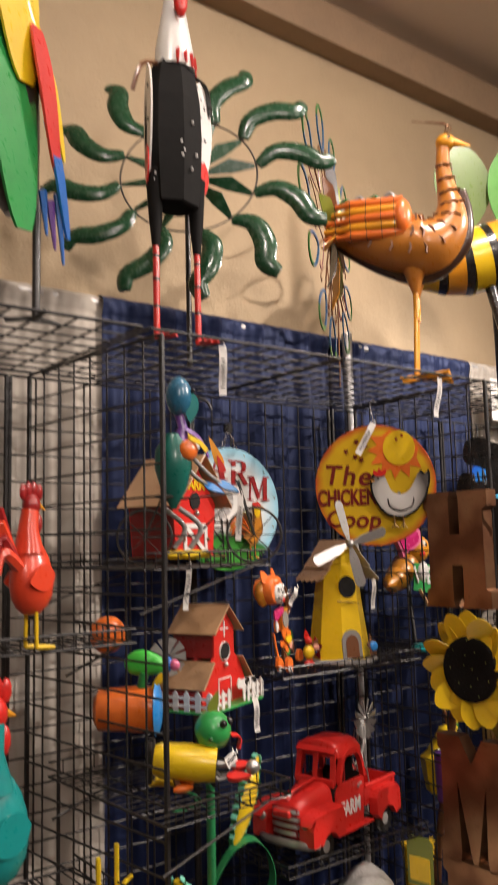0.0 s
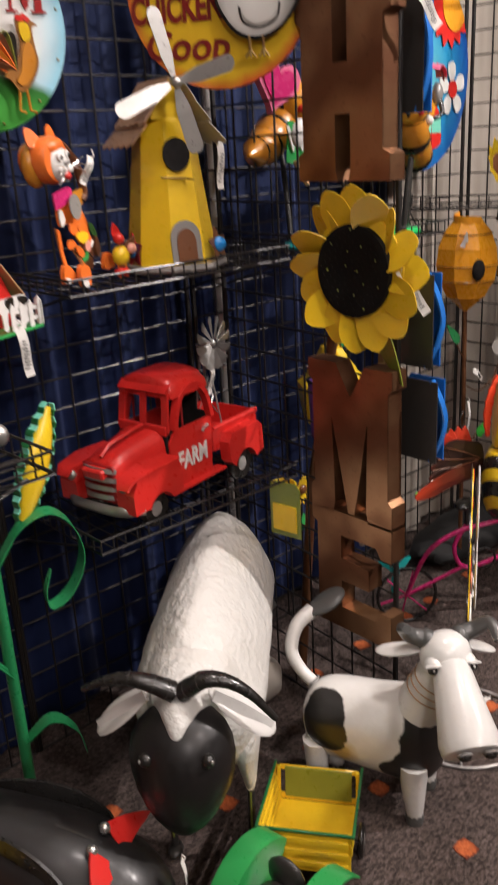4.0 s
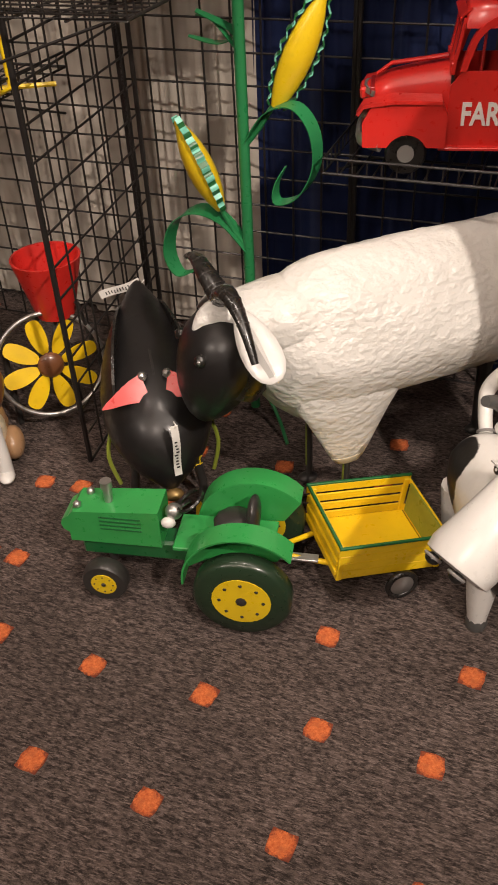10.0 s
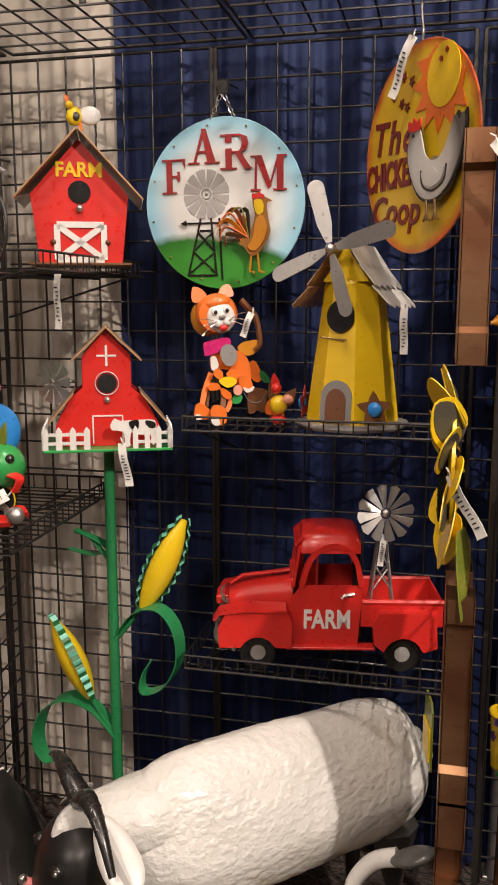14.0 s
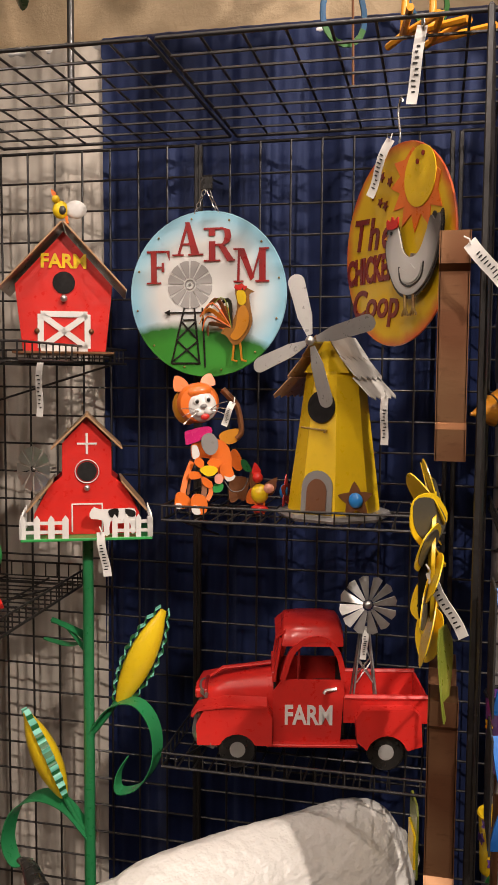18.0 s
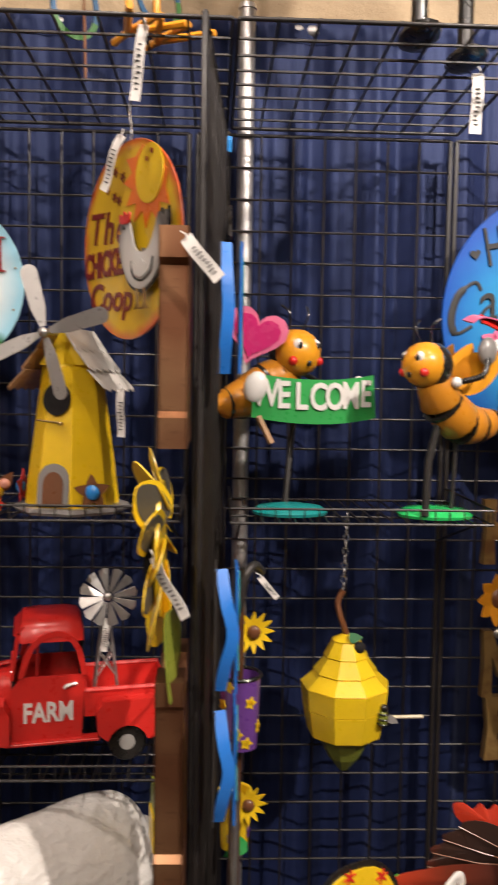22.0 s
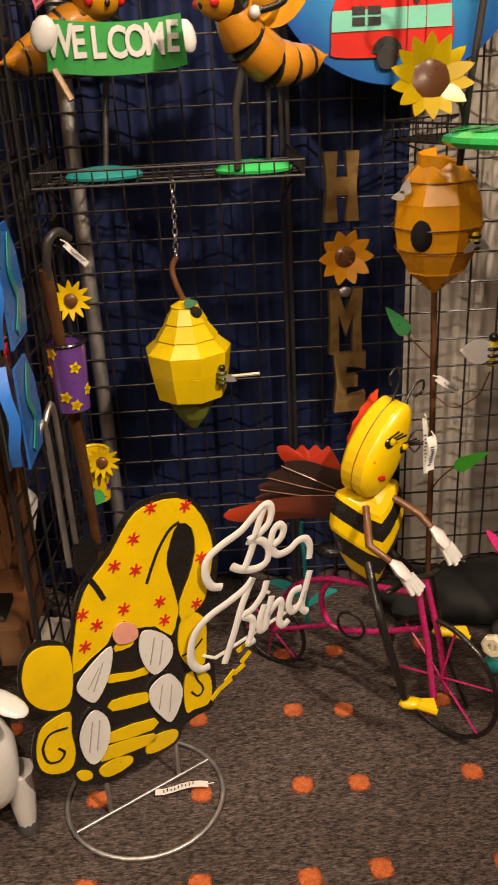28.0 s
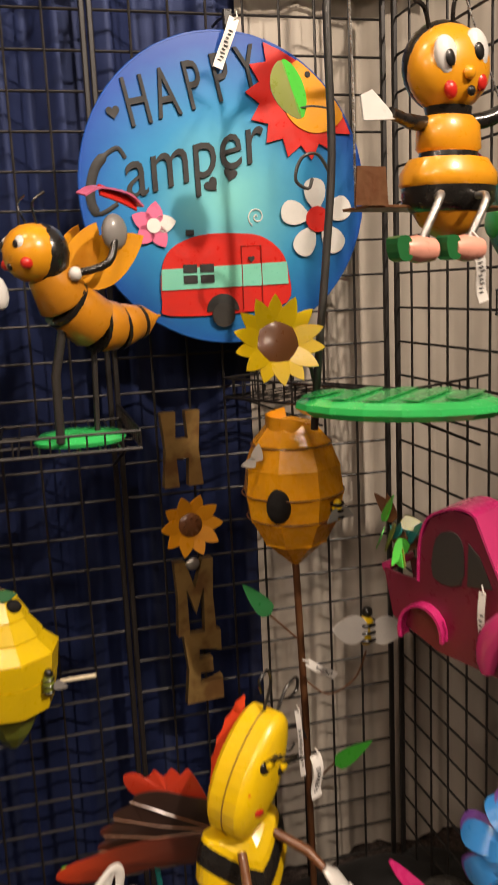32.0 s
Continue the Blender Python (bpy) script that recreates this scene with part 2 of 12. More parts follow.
def build_carpet(tree, b):
    pile = noise_of(tree, 260, 3, 0.7)
    streak = noise_of(tree, 105, 5, 0.8, stretch=(0.62, 1.4, 1.0))
    thread = noise_of(tree, 230, 3, 0.7, stretch=(0.35, 1.6, 1.0))
    patch = noise_of(tree, 4, 3)
    col = mix(tree, ramp(tree, streak, [(0.42, 0.0), (0.60, 1.0)]), (0.027, 0.021, 0.019, 1), (0.128, 0.098, 0.087, 1))
    col = mix(tree, ramp(tree, thread, [(0.50, 0.0), (0.68, 0.85)]), col, (0.27, 0.212, 0.19, 1))
    col = mix(tree, ramp(tree, patch, [(0.4, 0.0), (0.8, 0.35)]), col, (0.03, 0.024, 0.022, 1))
    tree.links.new(col, b.inputs["Base Color"])
    b.inputs["Roughness"].default_value = 0.95
    b.inputs["Specular IOR Level"].default_value = 0.15
    bump(tree, b, pile, 0.8, 0.006)


CARPET = material("dark brown looped carpet", build_carpet)


def build_motif(tree, b):
    pile = noise_of(tree, 260, 3, 0.7)
    patch = noise_of(tree, 60, 2)
    col = mix(tree, ramp(tree, pile, [(0.35, 0.0), (0.7, 1.0)]), (0.52, 0.10, 0.022, 1), (0.78, 0.23, 0.070, 1))
    col = mix(tree, ramp(tree, patch, [(0.5, 0.0), (0.75, 0.6)]), col, (0.26, 0.045, 0.015, 1))
    far = tree.nodes.new("ShaderNodeVectorMath")
    far.operation = "LENGTH"
    tree.links.new(tree.nodes.new("ShaderNodeTexCoord").outputs["Object"], far.inputs[0])
    fray = tree.nodes.new("ShaderNodeMath")
    fray.operation = "MULTIPLY_ADD"
    fray.inputs[1].default_value, fray.inputs[2].default_value = 0.022, -0.011
    tree.links.new(noise_of(tree, 170, 3), fray.inputs[0])
    edge = tree.nodes.new("ShaderNodeMath")
    edge.operation = "ADD"
    tree.links.new(far.outputs["Value"], edge.inputs[0])
    tree.links.new(fray.outputs[0], edge.inputs[1])
    scaled = tree.nodes.new("ShaderNodeMath")
    scaled.operation = "MULTIPLY"
    scaled.inputs[1].default_value = 25.0
    tree.links.new(edge.outputs[0], scaled.inputs[0])
    col = mix(tree, ramp(tree, scaled.outputs[0], [(0.50, 0.0), (0.62, 0.9)]), col, (0.17, 0.035, 0.016, 1))
    tree.links.new(col, b.inputs["Base Color"])
    b.inputs["Roughness"].default_value = 0.95
    bump(tree, b, pile, 0.8, 0.005)


MOTIF = material("orange carpet motif", build_motif)

# ---- mesh helpers ----
I4 = Matrix.Identity(4)
UP = Vector((0, 0, 1))


def aim_axis(a, b):
    """A matrix whose z axis runs from a towards b, with its origin at a."""
    a, b = Vector(a), Vector(b)
    return Matrix.Translation(a) @ (b - a).to_track_quat("Z", "Y").to_matrix().to_4x4()


class Sculpt:
    """Gathers vertices, faces and materials of one mesh."""

    def __init__(self, mat=None):
        self.v, self.f, self.mi, self.sm, self.mats, self.mat = [], [], [], [], [], mat

    def add(self, verts, faces, mat=None, m=I4, smooth=True):
        mat = mat or self.mat
        if mat not in self.mats:
            self.mats.append(mat)
        k, n = self.mats.index(mat), len(self.v)
        self.v += [m @ Vector(p) for p in verts]
        self.f += [tuple(n + i for i in face) for face in faces]
        self.mi += [k] * len(faces)
        self.sm += [smooth] * len(faces)
        return self

    def mesh(self, name):
        me = bpy.data.meshes.new(name)
        me.from_pydata([tuple(p) for p in self.v], [], self.f)
        for mat in self.mats:
            me.materials.append(mat)
        me.polygons.foreach_set("material_index", self.mi)
        me.polygons.foreach_set("use_smooth", self.sm)
        bm = bmesh.new()
        bm.from_mesh(me)
        bmesh.ops.recalc_face_normals(bm, faces=bm.faces)
        for e in bm.edges:  # keep the cut edges of sheet metal crisp
            if len(e.link_faces) == 2 and e.calc_face_angle(0.0) > 0.87:
                e.smooth = False
        bm.to_mesh(me)
        bm.free()
        me.update()
        return me

    def box(self, c, size, mat=None, m=I4, bevel=None):
        """A block with chamfered edges."""
        h = [s / 2 for s in size]
        b = min(0.18 * min(size), 0.006) if bevel is None else bevel
        vs, idx = [], {}
        for sx in (-1, 1):
            for sy in (-1, 1):
                for sz in (-1, 1):
                    for ax in range(3):
                        p = [sx * (h[0] - b), sy * (h[1] - b), sz * (h[2] - b)]
                        p[ax] = (sx, sy, sz)[ax] * h[ax]
                        idx[sx, sy, sz, ax] = len(vs)
                        vs.append((c[0] + p[0], c[1] + p[1], c[2] + p[2]))
        fs = []
        for ax in range(3):
            u, w = (ax + 1) % 3, (ax + 2) % 3
            for s in (-1, 1):
                loop = []
                for a, d in ((-1, -1), (1, -1), (1, 1), (-1, 1)):
                    k = [0, 0, 0]
                    k[ax], k[u], k[w] = s, a, d
                    loop.append(idx[(*k, ax)])
                fs.append(loop)
            for s in (-1, 1):
                for t in (-1, 1):
                    loop = []
                    for e, which in ((-1, u), (1, u), (1, w), (-1, w)):
                        k = [0, 0, 0]
                        k[u], k[w], k[ax] = s, t, e
                        loop.append(idx[(*k, which)])
                    fs.append(loop)
        for sx in (-1, 1):
            for sy in (-1, 1):
                for sz in (-1, 1):
                    fs.append([idx[sx, sy, sz, a] for a in range(3)])
        return self.add(vs, fs, mat, m, smooth=False)

    def ball(self, c, r, mat=None, m=I4, n=14, shape=None):
        """An ellipsoid; shape(p) may bend the unit sphere first."""
        r = (r, r, r) if isinstance(r, (int, float)) else r
        vs, fs, k = [], [], n // 2 + 1
        for i in range(1, k):
            a = math.pi * i / k
            for j in range(n):
                t = 2 * math.pi * j / n
                vs.append((math.sin(a) * math.cos(t), math.sin(a) * math.sin(t), math.cos(a)))
        vs += [(0, 0, 1), (0, 0, -1)]
        top, bot = len(vs) - 2, len(vs) - 1
        for i in range(k - 2):
            for j in range(n):
                fs.append((i * n + j, i * n + (j + 1) % n, (i + 1) * n + (j + 1) % n, (i + 1) * n + j))
        for j in range(n):
            fs.append((top, (j + 1) % n, j))
            fs.append((bot, (k - 2) * n + j, (k - 2) * n + (j + 1) % n))
        if shape:
            vs = [shape(*p) for p in vs]
        return self.add([(c[0] + x * r[0], c[1] + y * r[1], c[2] + z * r[2]) for x, y, z in vs], fs, mat, m)

    def tube(self, pts, r, mat=None, m=I4, n=8, closed=False, flat=1.0):
        """A rod along points; r one radius or one for each point; flat squeezes it across."""
        pts = [Vector(p) for p in pts]
        rs = [r] * len(pts) if isinstance(r, (int, float)) else r
        vs, fs, k = [], [], len(pts)
        side = None
        for i, p in enumerate(pts):
            a = pts[(i - 1) % k] if closed or i else p
            b = pts[(i + 1) % k] if closed or i < k - 1 else p
            d = (b - a).normalized()
            if side is None:
                side = d.cross(UP) if abs(d.z) < 0.95 else d.cross(Vector((1, 0, 0)))
            side = (side - d * side.dot(d)).normalized()
            up = side.cross(d)
            for j in range(n):
                t = 2 * math.pi * j / n
                vs.append(p + rs[i] * (side * math.cos(t) + up * math.sin(t) * flat))
        for i in range(k if closed else k - 1):
            for j in range(n):
                q = (i + 1) % k
                fs.append((i * n + j, i * n + (j + 1) % n, q * n + (j + 1) % n, q * n + j))
        if not closed:
            fs += [tuple(range(n))[::-1], tuple((k - 1) * n + j for j in range(n))]
        return self.add(vs, fs, mat, m)

    def lathe(self, profile, mat=None, m=I4, n=20, squash=1.0, facet=False):
        """A turned shape about z from (radius, height) pairs."""
        vs, fs = [], []
        for rad, z in profile:
            for j in range(n):
                t = 2 * math.pi * j / n
                vs.append((rad * math.cos(t), rad * math.sin(t) * squash, z))
        for i in range(len(profile) - 1):
            for j in range(n):
                fs.append((i * n + j, i * n + (j + 1) % n, (i + 1) * n + (j + 1) % n, (i + 1) * n + j))
        if profile[0][0] > 1e-4:
            fs.append(tuple(range(n))[::-1])
        if profile[-1][0] > 1e-4:
            fs.append(tuple((len(profile) - 1) * n + j for j in range(n)))
        return self.add(vs, fs, mat, m, smooth=not facet)

    def plate(self, outline, thick, mat=None, m=I4):
        """A cut sheet: an outline in x and y, with thickness along z, centred."""
        n, h = len(outline), thick / 2
        vs = [(x, y, h) for x, y in outline] + [(x, y, -h) for x, y in outline]
        fs = [tuple(range(n)), tuple(range(2 * n - 1, n - 1, -1))]
        fs += [(i, i + n, (i + 1) % n + n, (i + 1) % n) for i in range(n)]
        return self.add(vs, fs, mat, m, smooth=False)

    def strip(self, pts, widths, across, thick=0.0025, mat=None, m=I4):
        """A bent sheet-metal strip along points, with its width along 'across' (one vector or one a point)."""
        pts = [Vector(p) for p in pts]
        k = len(pts)
        widths = [widths] * k if isinstance(widths, (int, float)) else widths
        vs, fs = [], []
        for i, p in enumerate(pts):
            d = (pts[min(i + 1, k - 1)] - pts[max(i - 1, 0)]).normalized()
            a = Vector(across[i] if isinstance(across, list) else across)
            a = (a - d * a.dot(d)).normalized()
            nrm = a.cross(d) * thick / 2
            w = a * widths[i] / 2
            vs += [p - w + nrm, p + w + nrm, p + w - nrm, p - w - nrm]
        for i in range(k - 1):
            for j in range(4):
                fs.append((4 * i + j, 4 * i + (j + 1) % 4, 4 * i + 4 + (j + 1) % 4, 4 * i + 4 + j))
        fs += [(3, 2, 1, 0), tuple(4 * (k - 1) + j for j in range(4))]
        return self.add(vs, fs, mat, m)

    def text(self, body, size, depth, mat=None, m=I4, align="CENTER", shear=0.0, spacing=1.0, bold=0.0):
        """Raised lettering in the built-in font, in the xy plane."""
        cu = bpy.data.curves.new("lettering", "FONT")
        cu.body, cu.size, cu.extrude, cu.align_x, cu.shear, cu.space_character = body, size, depth / 2, align, shear, spacing
        cu.align_y, cu.resolution_u, cu.offset = "CENTER", 3, bold
        ob = bpy.data.objects.new("lettering", cu)
        scene.collection.objects.link(ob)
        me = bpy.data.meshes.new_from_object(ob.evaluated_get(bpy.context.evaluated_depsgraph_get()))
        self.add([p.co.copy() for p in me.vertices], [tuple(p.vertices) for p in me.polygons], mat, m, smooth=False)
        bpy.data.objects.remove(ob)
        bpy.data.meshes.remove(me)
        return self


def thing(name, m, label, category, group=""):
    ob = new(name)
    ob.empty_display_size = 0.05
    ob.matrix_world = m
    return tagged(ob, label, category, group)


def solid(name, sc, m, label, category, group="", kind=""):
    """A thing that is one mesh."""
    ob = new(name, sc.mesh(name))
    ob.matrix_world = m
    return tagged(ob, label, category, group, kind)


def part(name, sc, parent, label="", m=I4):
    ob = new(name, sc.mesh(name))
    ob.parent = parent
    ob.matrix_basis = m
    return tagged(ob, label)


def part_of(name, me, parent, m=I4, label=""):
    """A part that shares a mesh with its like."""
    ob = new(name, me)
    ob.parent = parent
    ob.matrix_basis = m
    return tagged(ob, label)


def ring_pts(c, r, n=24, u=(1, 0, 0), w=(0, 1, 0), start=0.0, turn=360.0):
    c, u, w = Vector(c), Vector(u), Vector(w)
    k = n if turn >= 360 else n - 1
    return [c + r * (u * math.cos(radians(start + turn * i / k)) + w * math.sin(radians(start + turn * i / k))) for i in range(n)]


def smooth_path(pts, steps=6):
    """A Catmull-Rom curve through points."""
    pts = [Vector(p) for p in pts]
    out = []
    for i in range(len(pts) - 1):
        a, b, c, d = pts[max(i - 1, 0)], pts[i], pts[i + 1], pts[min(i + 2, len(pts) - 1)]
        for s in range(steps):
            t = s / steps
            out.append(0.5 * ((2 * b) + (c - a) * t + (2 * a - 5 * b + 4 * c - d) * t * t + (3 * b - a - 3 * c + d) * t ** 3))
    return out + [pts[-1]]


def smooth_loop(pts, steps=5):
    """A closed Catmull-Rom outline through 2D points."""
    q = [Vector((x, y, 0)) for x, y in pts]
    n, out = len(q), []
    for i in range(n):
        a, b, c, d = q[i - 1], q[i], q[(i + 1) % n], q[(i + 2) % n]
        for s in range(steps):
            t = s / steps
            p = 0.5 * ((2 * b) + (c - a) * t + (2 * a - 5 * b + 4 * c - d) * t * t + (3 * b - a - 3 * c + d) * t ** 3)
            out.append((p.x, p.y))
    return out


def disc_outline(r, n=32, sx=1.0, sy=1.0):
    return [(r * sx * math.cos(2 * math.pi * i / n), r * sy * math.sin(2 * math.pi * i / n)) for i in range(n)]


def petal(length, width, tip=0.5, n=10):
    """A petal outline that starts at the origin and points along +x."""
    up = [(length * i / n, width / 2 * math.sin(math.pi * (i / n) ** tip) ** 0.8) for i in range(n + 1)]
    return up + [(x, -y) for x, y in up[-2:0:-1]]


FACE_FRONT = pose(0, 0, 0, 90, 0, 0)  # xy artwork turned upright, facing -y

# ---- the hall ----
def slab(name, c, size, mat, label, category):
    return solid(name, Sculpt(mat).box((0, 0, 0), size, bevel=0.0), pose(*c), label, category, kind="structure")


floor = slab("floor", (0.5, -3.0, -0.05), (14, 13, 0.1), CARPET, "dark brown looped carpet with orange square motifs", "floor")
WALL_Y = 0.80
slab("wall_north", (0.5, WALL_Y + 0.1, 1.96), (14, 0.2, 3.92), WALLPAINT, "beige trowelled plaster hall wall", "wall")
slab("wall_south", (0.5, -9.6, 1.96), (14, 0.2, 3.92), WALLPAINT, "beige trowelled plaster hall wall", "wall")
slab("wall_west", (-6.6, -4.4, 1.96), (0.2, 10.2, 3.92), WALLPAINT, "beige trowelled plaster hall wall", "wall")
slab("wall_east", (7.6, -4.4, 1.96), (0.2, 10.2, 3.92), WALLPAINT, "beige trowelled plaster hall wall", "wall")
slab("ceiling", (0.5, -4.35, 3.97), (14.4, 10.7, 0.1), CEILINGPAINT, "warm white painted hall ceiling", "ceiling")
slab("trim", (0.5, WALL_Y - 0.055, 3.755), (13.9, 0.105, 0.17), TRIMPAINT, "taupe crown trim along the top of the wall", "trim")


def carpet_motifs():
    """Orange squares woven into the carpet in slightly uneven rows."""
    rng = random.Random(4)
    meshes = []
    for k in range(5):
        out = []
        for i in range(16):
            a = 2 * math.pi * i / 16 + math.pi / 4
            r = 0.023 / max(abs(math.cos(a)), abs(math.sin(a))) ** 0.72 * rng.uniform(0.92, 1.06)
            out.append((r * math.cos(a), r * math.sin(a)))
        meshes.append(Sculpt(MOTIF).plate(out, 0.004).mesh("carpet_motif"))
    rows = {-0.79: (-0.15, 0.07, 0.30, 0.53, 0.76, 0.99), -0.57: (-0.15, 0.09, 0.31, 0.54, 0.76, 0.95), -0.37: (-0.28, -0.07, 0.01, 0.71, 1.00),
            -0.12: (-0.30, -0.07, 0.02, 0.24, 0.48, 0.71, 1.0), 0.1: (0.02, 0.24, 0.47, 0.72, 1.0), 0.28: (0.01, 0.24, 0.5, 0.72, 1.0)}
    spots = [(x, y) for y, xs in rows.items() for x in xs]
    for y in (-1.25, -1.02, -0.80, -0.58, -0.36, -0.14, 0.09, 0.31):
        spots += [(x, y) for x in (1.23, 1.45, 1.67, 1.80, 2.04, 2.27, 2.40, 2.63)]
    for i, (x, y) in enumerate(spots):
        part_of("carpet_motif", meshes[i % 5], floor, pose(x - 0.5 + rng.uniform(-0.006, 0.006), y + 3.0 + rng.uniform(-0.006, 0.006), 0.0505, 0, 0, rng.uniform(-12, 12) + 90 * (i % 4)))


carpet_motifs()


# ---- pipe and drape ----
def drape(x0, x1, y, mat, label, seed, top=2.385, bottom=0.015):
    rng = random.Random(seed)
    ph = [rng.uniform(0, 6.28) for _ in range(10)]
    nx, nz = max(24, int((x1 - x0) * 120)), 30

    def fold(x, z):
        k = 0.45 + 0.55 * min(1.0, (top - z) / 0.6)
        w = 0.55 + 0.45 * math.sin(x * 5.3 + ph[7])
        return k * (0.017 * math.sin(x * 27 + ph[0] + 0.6 * math.sin(z * 1.1 + ph[1])) + 0.013 * w * math.sin(x * 58 + ph[2] + 0.8 * math.sin(z * 0.9 + ph[3]))
                    + 0.014 * math.sin(x * 11 + ph[4] + 0.3 * z) + 0.006 * (1 - w) * math.sin(x * 97 + ph[8] + 0.5 * z)) + 0.0022 * math.sin(x * 170 + ph[5] + z)

    def sheet(rows):
        sc = Sculpt(mat)
        vs = [p for row in rows for p in row]
        fs = [(j * (nx + 1) + i, j * (nx + 1) + i + 1, (j + 1) * (nx + 1) + i + 1, (j + 1) * (nx + 1) + i) for j in range(len(rows) - 1) for i in range(nx)]
        return sc.add(vs, fs)

    xs = [x0 + (x1 - x0) * i / nx for i in range(nx + 1)]
    t = thing("drape", pose((x0 + x1) / 2, y, 0), label, "drape", "drapes of the booth")
    back = t.matrix_world.inverted()
    panel = [[(x, y + fold(x, z), z) for x in xs] for z in [bottom + (top - 0.035 - bottom) * j / nz for j in range(nz + 1)]]
    sleeve = []
    for a in range(-3, 9):  # sleeve gathered over the crossbar and down the back
        q = math.pi * max(0, a) / 8
        row = []
        for x in xs:
            ruffle = 0.005 * math.sin(x * 61 + ph[6]) + 0.003 * math.sin(x * 143 + ph[9])
            z = top + 0.026 * math.sin(q) + 0.5 * ruffle if a >= 0 else top + 0.0117 * a
            row.append((x, y + 0.028 - 0.030 * math.cos(q) + (fold(x, top) * math.cos(q) ** 2 + ruffle if a >= 0 else fold(x, z)) - (0.003 if a > -3 else 0.0), z))
        sleeve.append(row)
    sleeve.append([(x, y + 0.062 + fold(x, 1.5) * 0.3, 2.1) for x in xs])
    part("panel", sheet(panel), t, "", back)
    part("sleeve", sheet(sleeve), t, "", back)
    return t


drape(-1.2, 0.213, 0.69, OFFWHITE, "off-white pleated drape hung from a pipe", 1)
drape(-2.6, -1.2, 0.70, OFFWHITE, "off-white pleated drape hung from a pipe", 5)
drape(0.207, 1.19, 0.675, NAVY, "navy blue pleated drape hung behind a wire grid", 2)
drape(1.19, 2.062, 0.68, NAVY, "navy blue pleated drape hung behind a wire grid", 3)
drape(2.056, 3.2, 0.69, OFFWHITE, "off-white pleated drape behind a wire grid", 4)


def drape_stand():
    t = thing("drape_stand", pose(1.235, 0.63, 0), "aluminium pipe upright of the drape stand", "drape stand")
    part("upright", Sculpt(PIPE).tube([(0, 0, 0.006), (0, 0, 2.40)], 0.020, n=14), t)
    part("base_plate", Sculpt(PIPE).box((0, 0.02, 0.005), (0.06, 0.06, 0.010)), t)
    part("cap", Sculpt(PIPE).lathe([(0.017, 2.40), (0.022, 2.402), (0.018, 2.415), (0.004, 2.418)], n=14), t)
    part("crossbar", Sculpt(PIPE).tube([(-3.8, 0.072, 2.385), (2.0, 0.072, 2.385)], 0.016, n=12), t)


drape_stand()


# ---- wire grid panels ----
PITCH = 0.0762
WIRE_MESH = {}


def wire_mesh(length, r=0.0028):
    key = round(length, 4), r
    if key not in WIRE_MESH:
        WIRE_MESH[key] = Sculpt(WIRE).tube([(0, 0, 0), (0, 0, length)], r, n=6).mesh("wire")
    return WIRE_MESH[key]


def grid_panel(a, b, height, base=0.0, lay=None, label="black wire grid display panel standing on the carpet", cols=8):
    """Upright from floor point a to b; with lay, a flat panel that runs by that vector instead of up."""
    a, b = Vector((*a, base)), Vector((*b, base))
    u = b - a
    width = u.length
    u = u.normalized()
    up = Vector(lay).normalized() if lay else UP
    w = u.cross(up)
    m = Matrix(((u.x, w.x, up.x, a.x), (u.y, w.y, up.y, a.y), (u.z, w.z, up.z, a.z), (0, 0, 0, 1)))
    t = thing("grid_panel", m, label, "grid panel", "wire grid panels of the booth")
    for k in range(2):
        part("rail", Sculpt(WIRE).tube([(0, 0, k * height), (width, 0, k * height)], 0.0042, n=8), t)
        part("post", Sculpt(WIRE).box((k * width, 0, height / 2), (0.011, 0.011, height) if not lay else (0.007, 0.007, height), bevel=0.002), t)
    vert, hor = wire_mesh(height), wire_mesh(width)
    for i in range(1, cols):
        part_of("wire", vert, t, pose(width * i / cols, 0.0030, 0))
    rows = round(height / PITCH)
    for j in range(1, rows):
        part_of("wire", hor, t, pose(0, -0.0028, height * j / rows, 0, 90, 0))
    return t


H = 2.10
BACK = 0.605
for x0, x1 in ((-1.36, -0.75), (-0.74, -0.13), (-0.12, 0.485), (0.495, 1.10), (1.12, 1.73), (1.745, 2.355)):
    grid_panel((x0, BACK), (x1, BACK), H)
grid_panel((-0.005, -0.02), (-0.075, 0.575), H)
grid_panel((1.145, -0.06), (1.185, 0.55), H)
grid_panel((2.375, 0.59), (2.39, -0.02), H)
for x0, x1 in ((-0.66, -0.05), (-0.03, 0.575), (0.59, 1.19), (1.20, 1.742)):
    grid_panel((x0, -0.01), (x1, -0.01), 0.60, base=H + 0.012, lay=(0, 1, 0), label="black wire grid panel laid flat as a cage top")


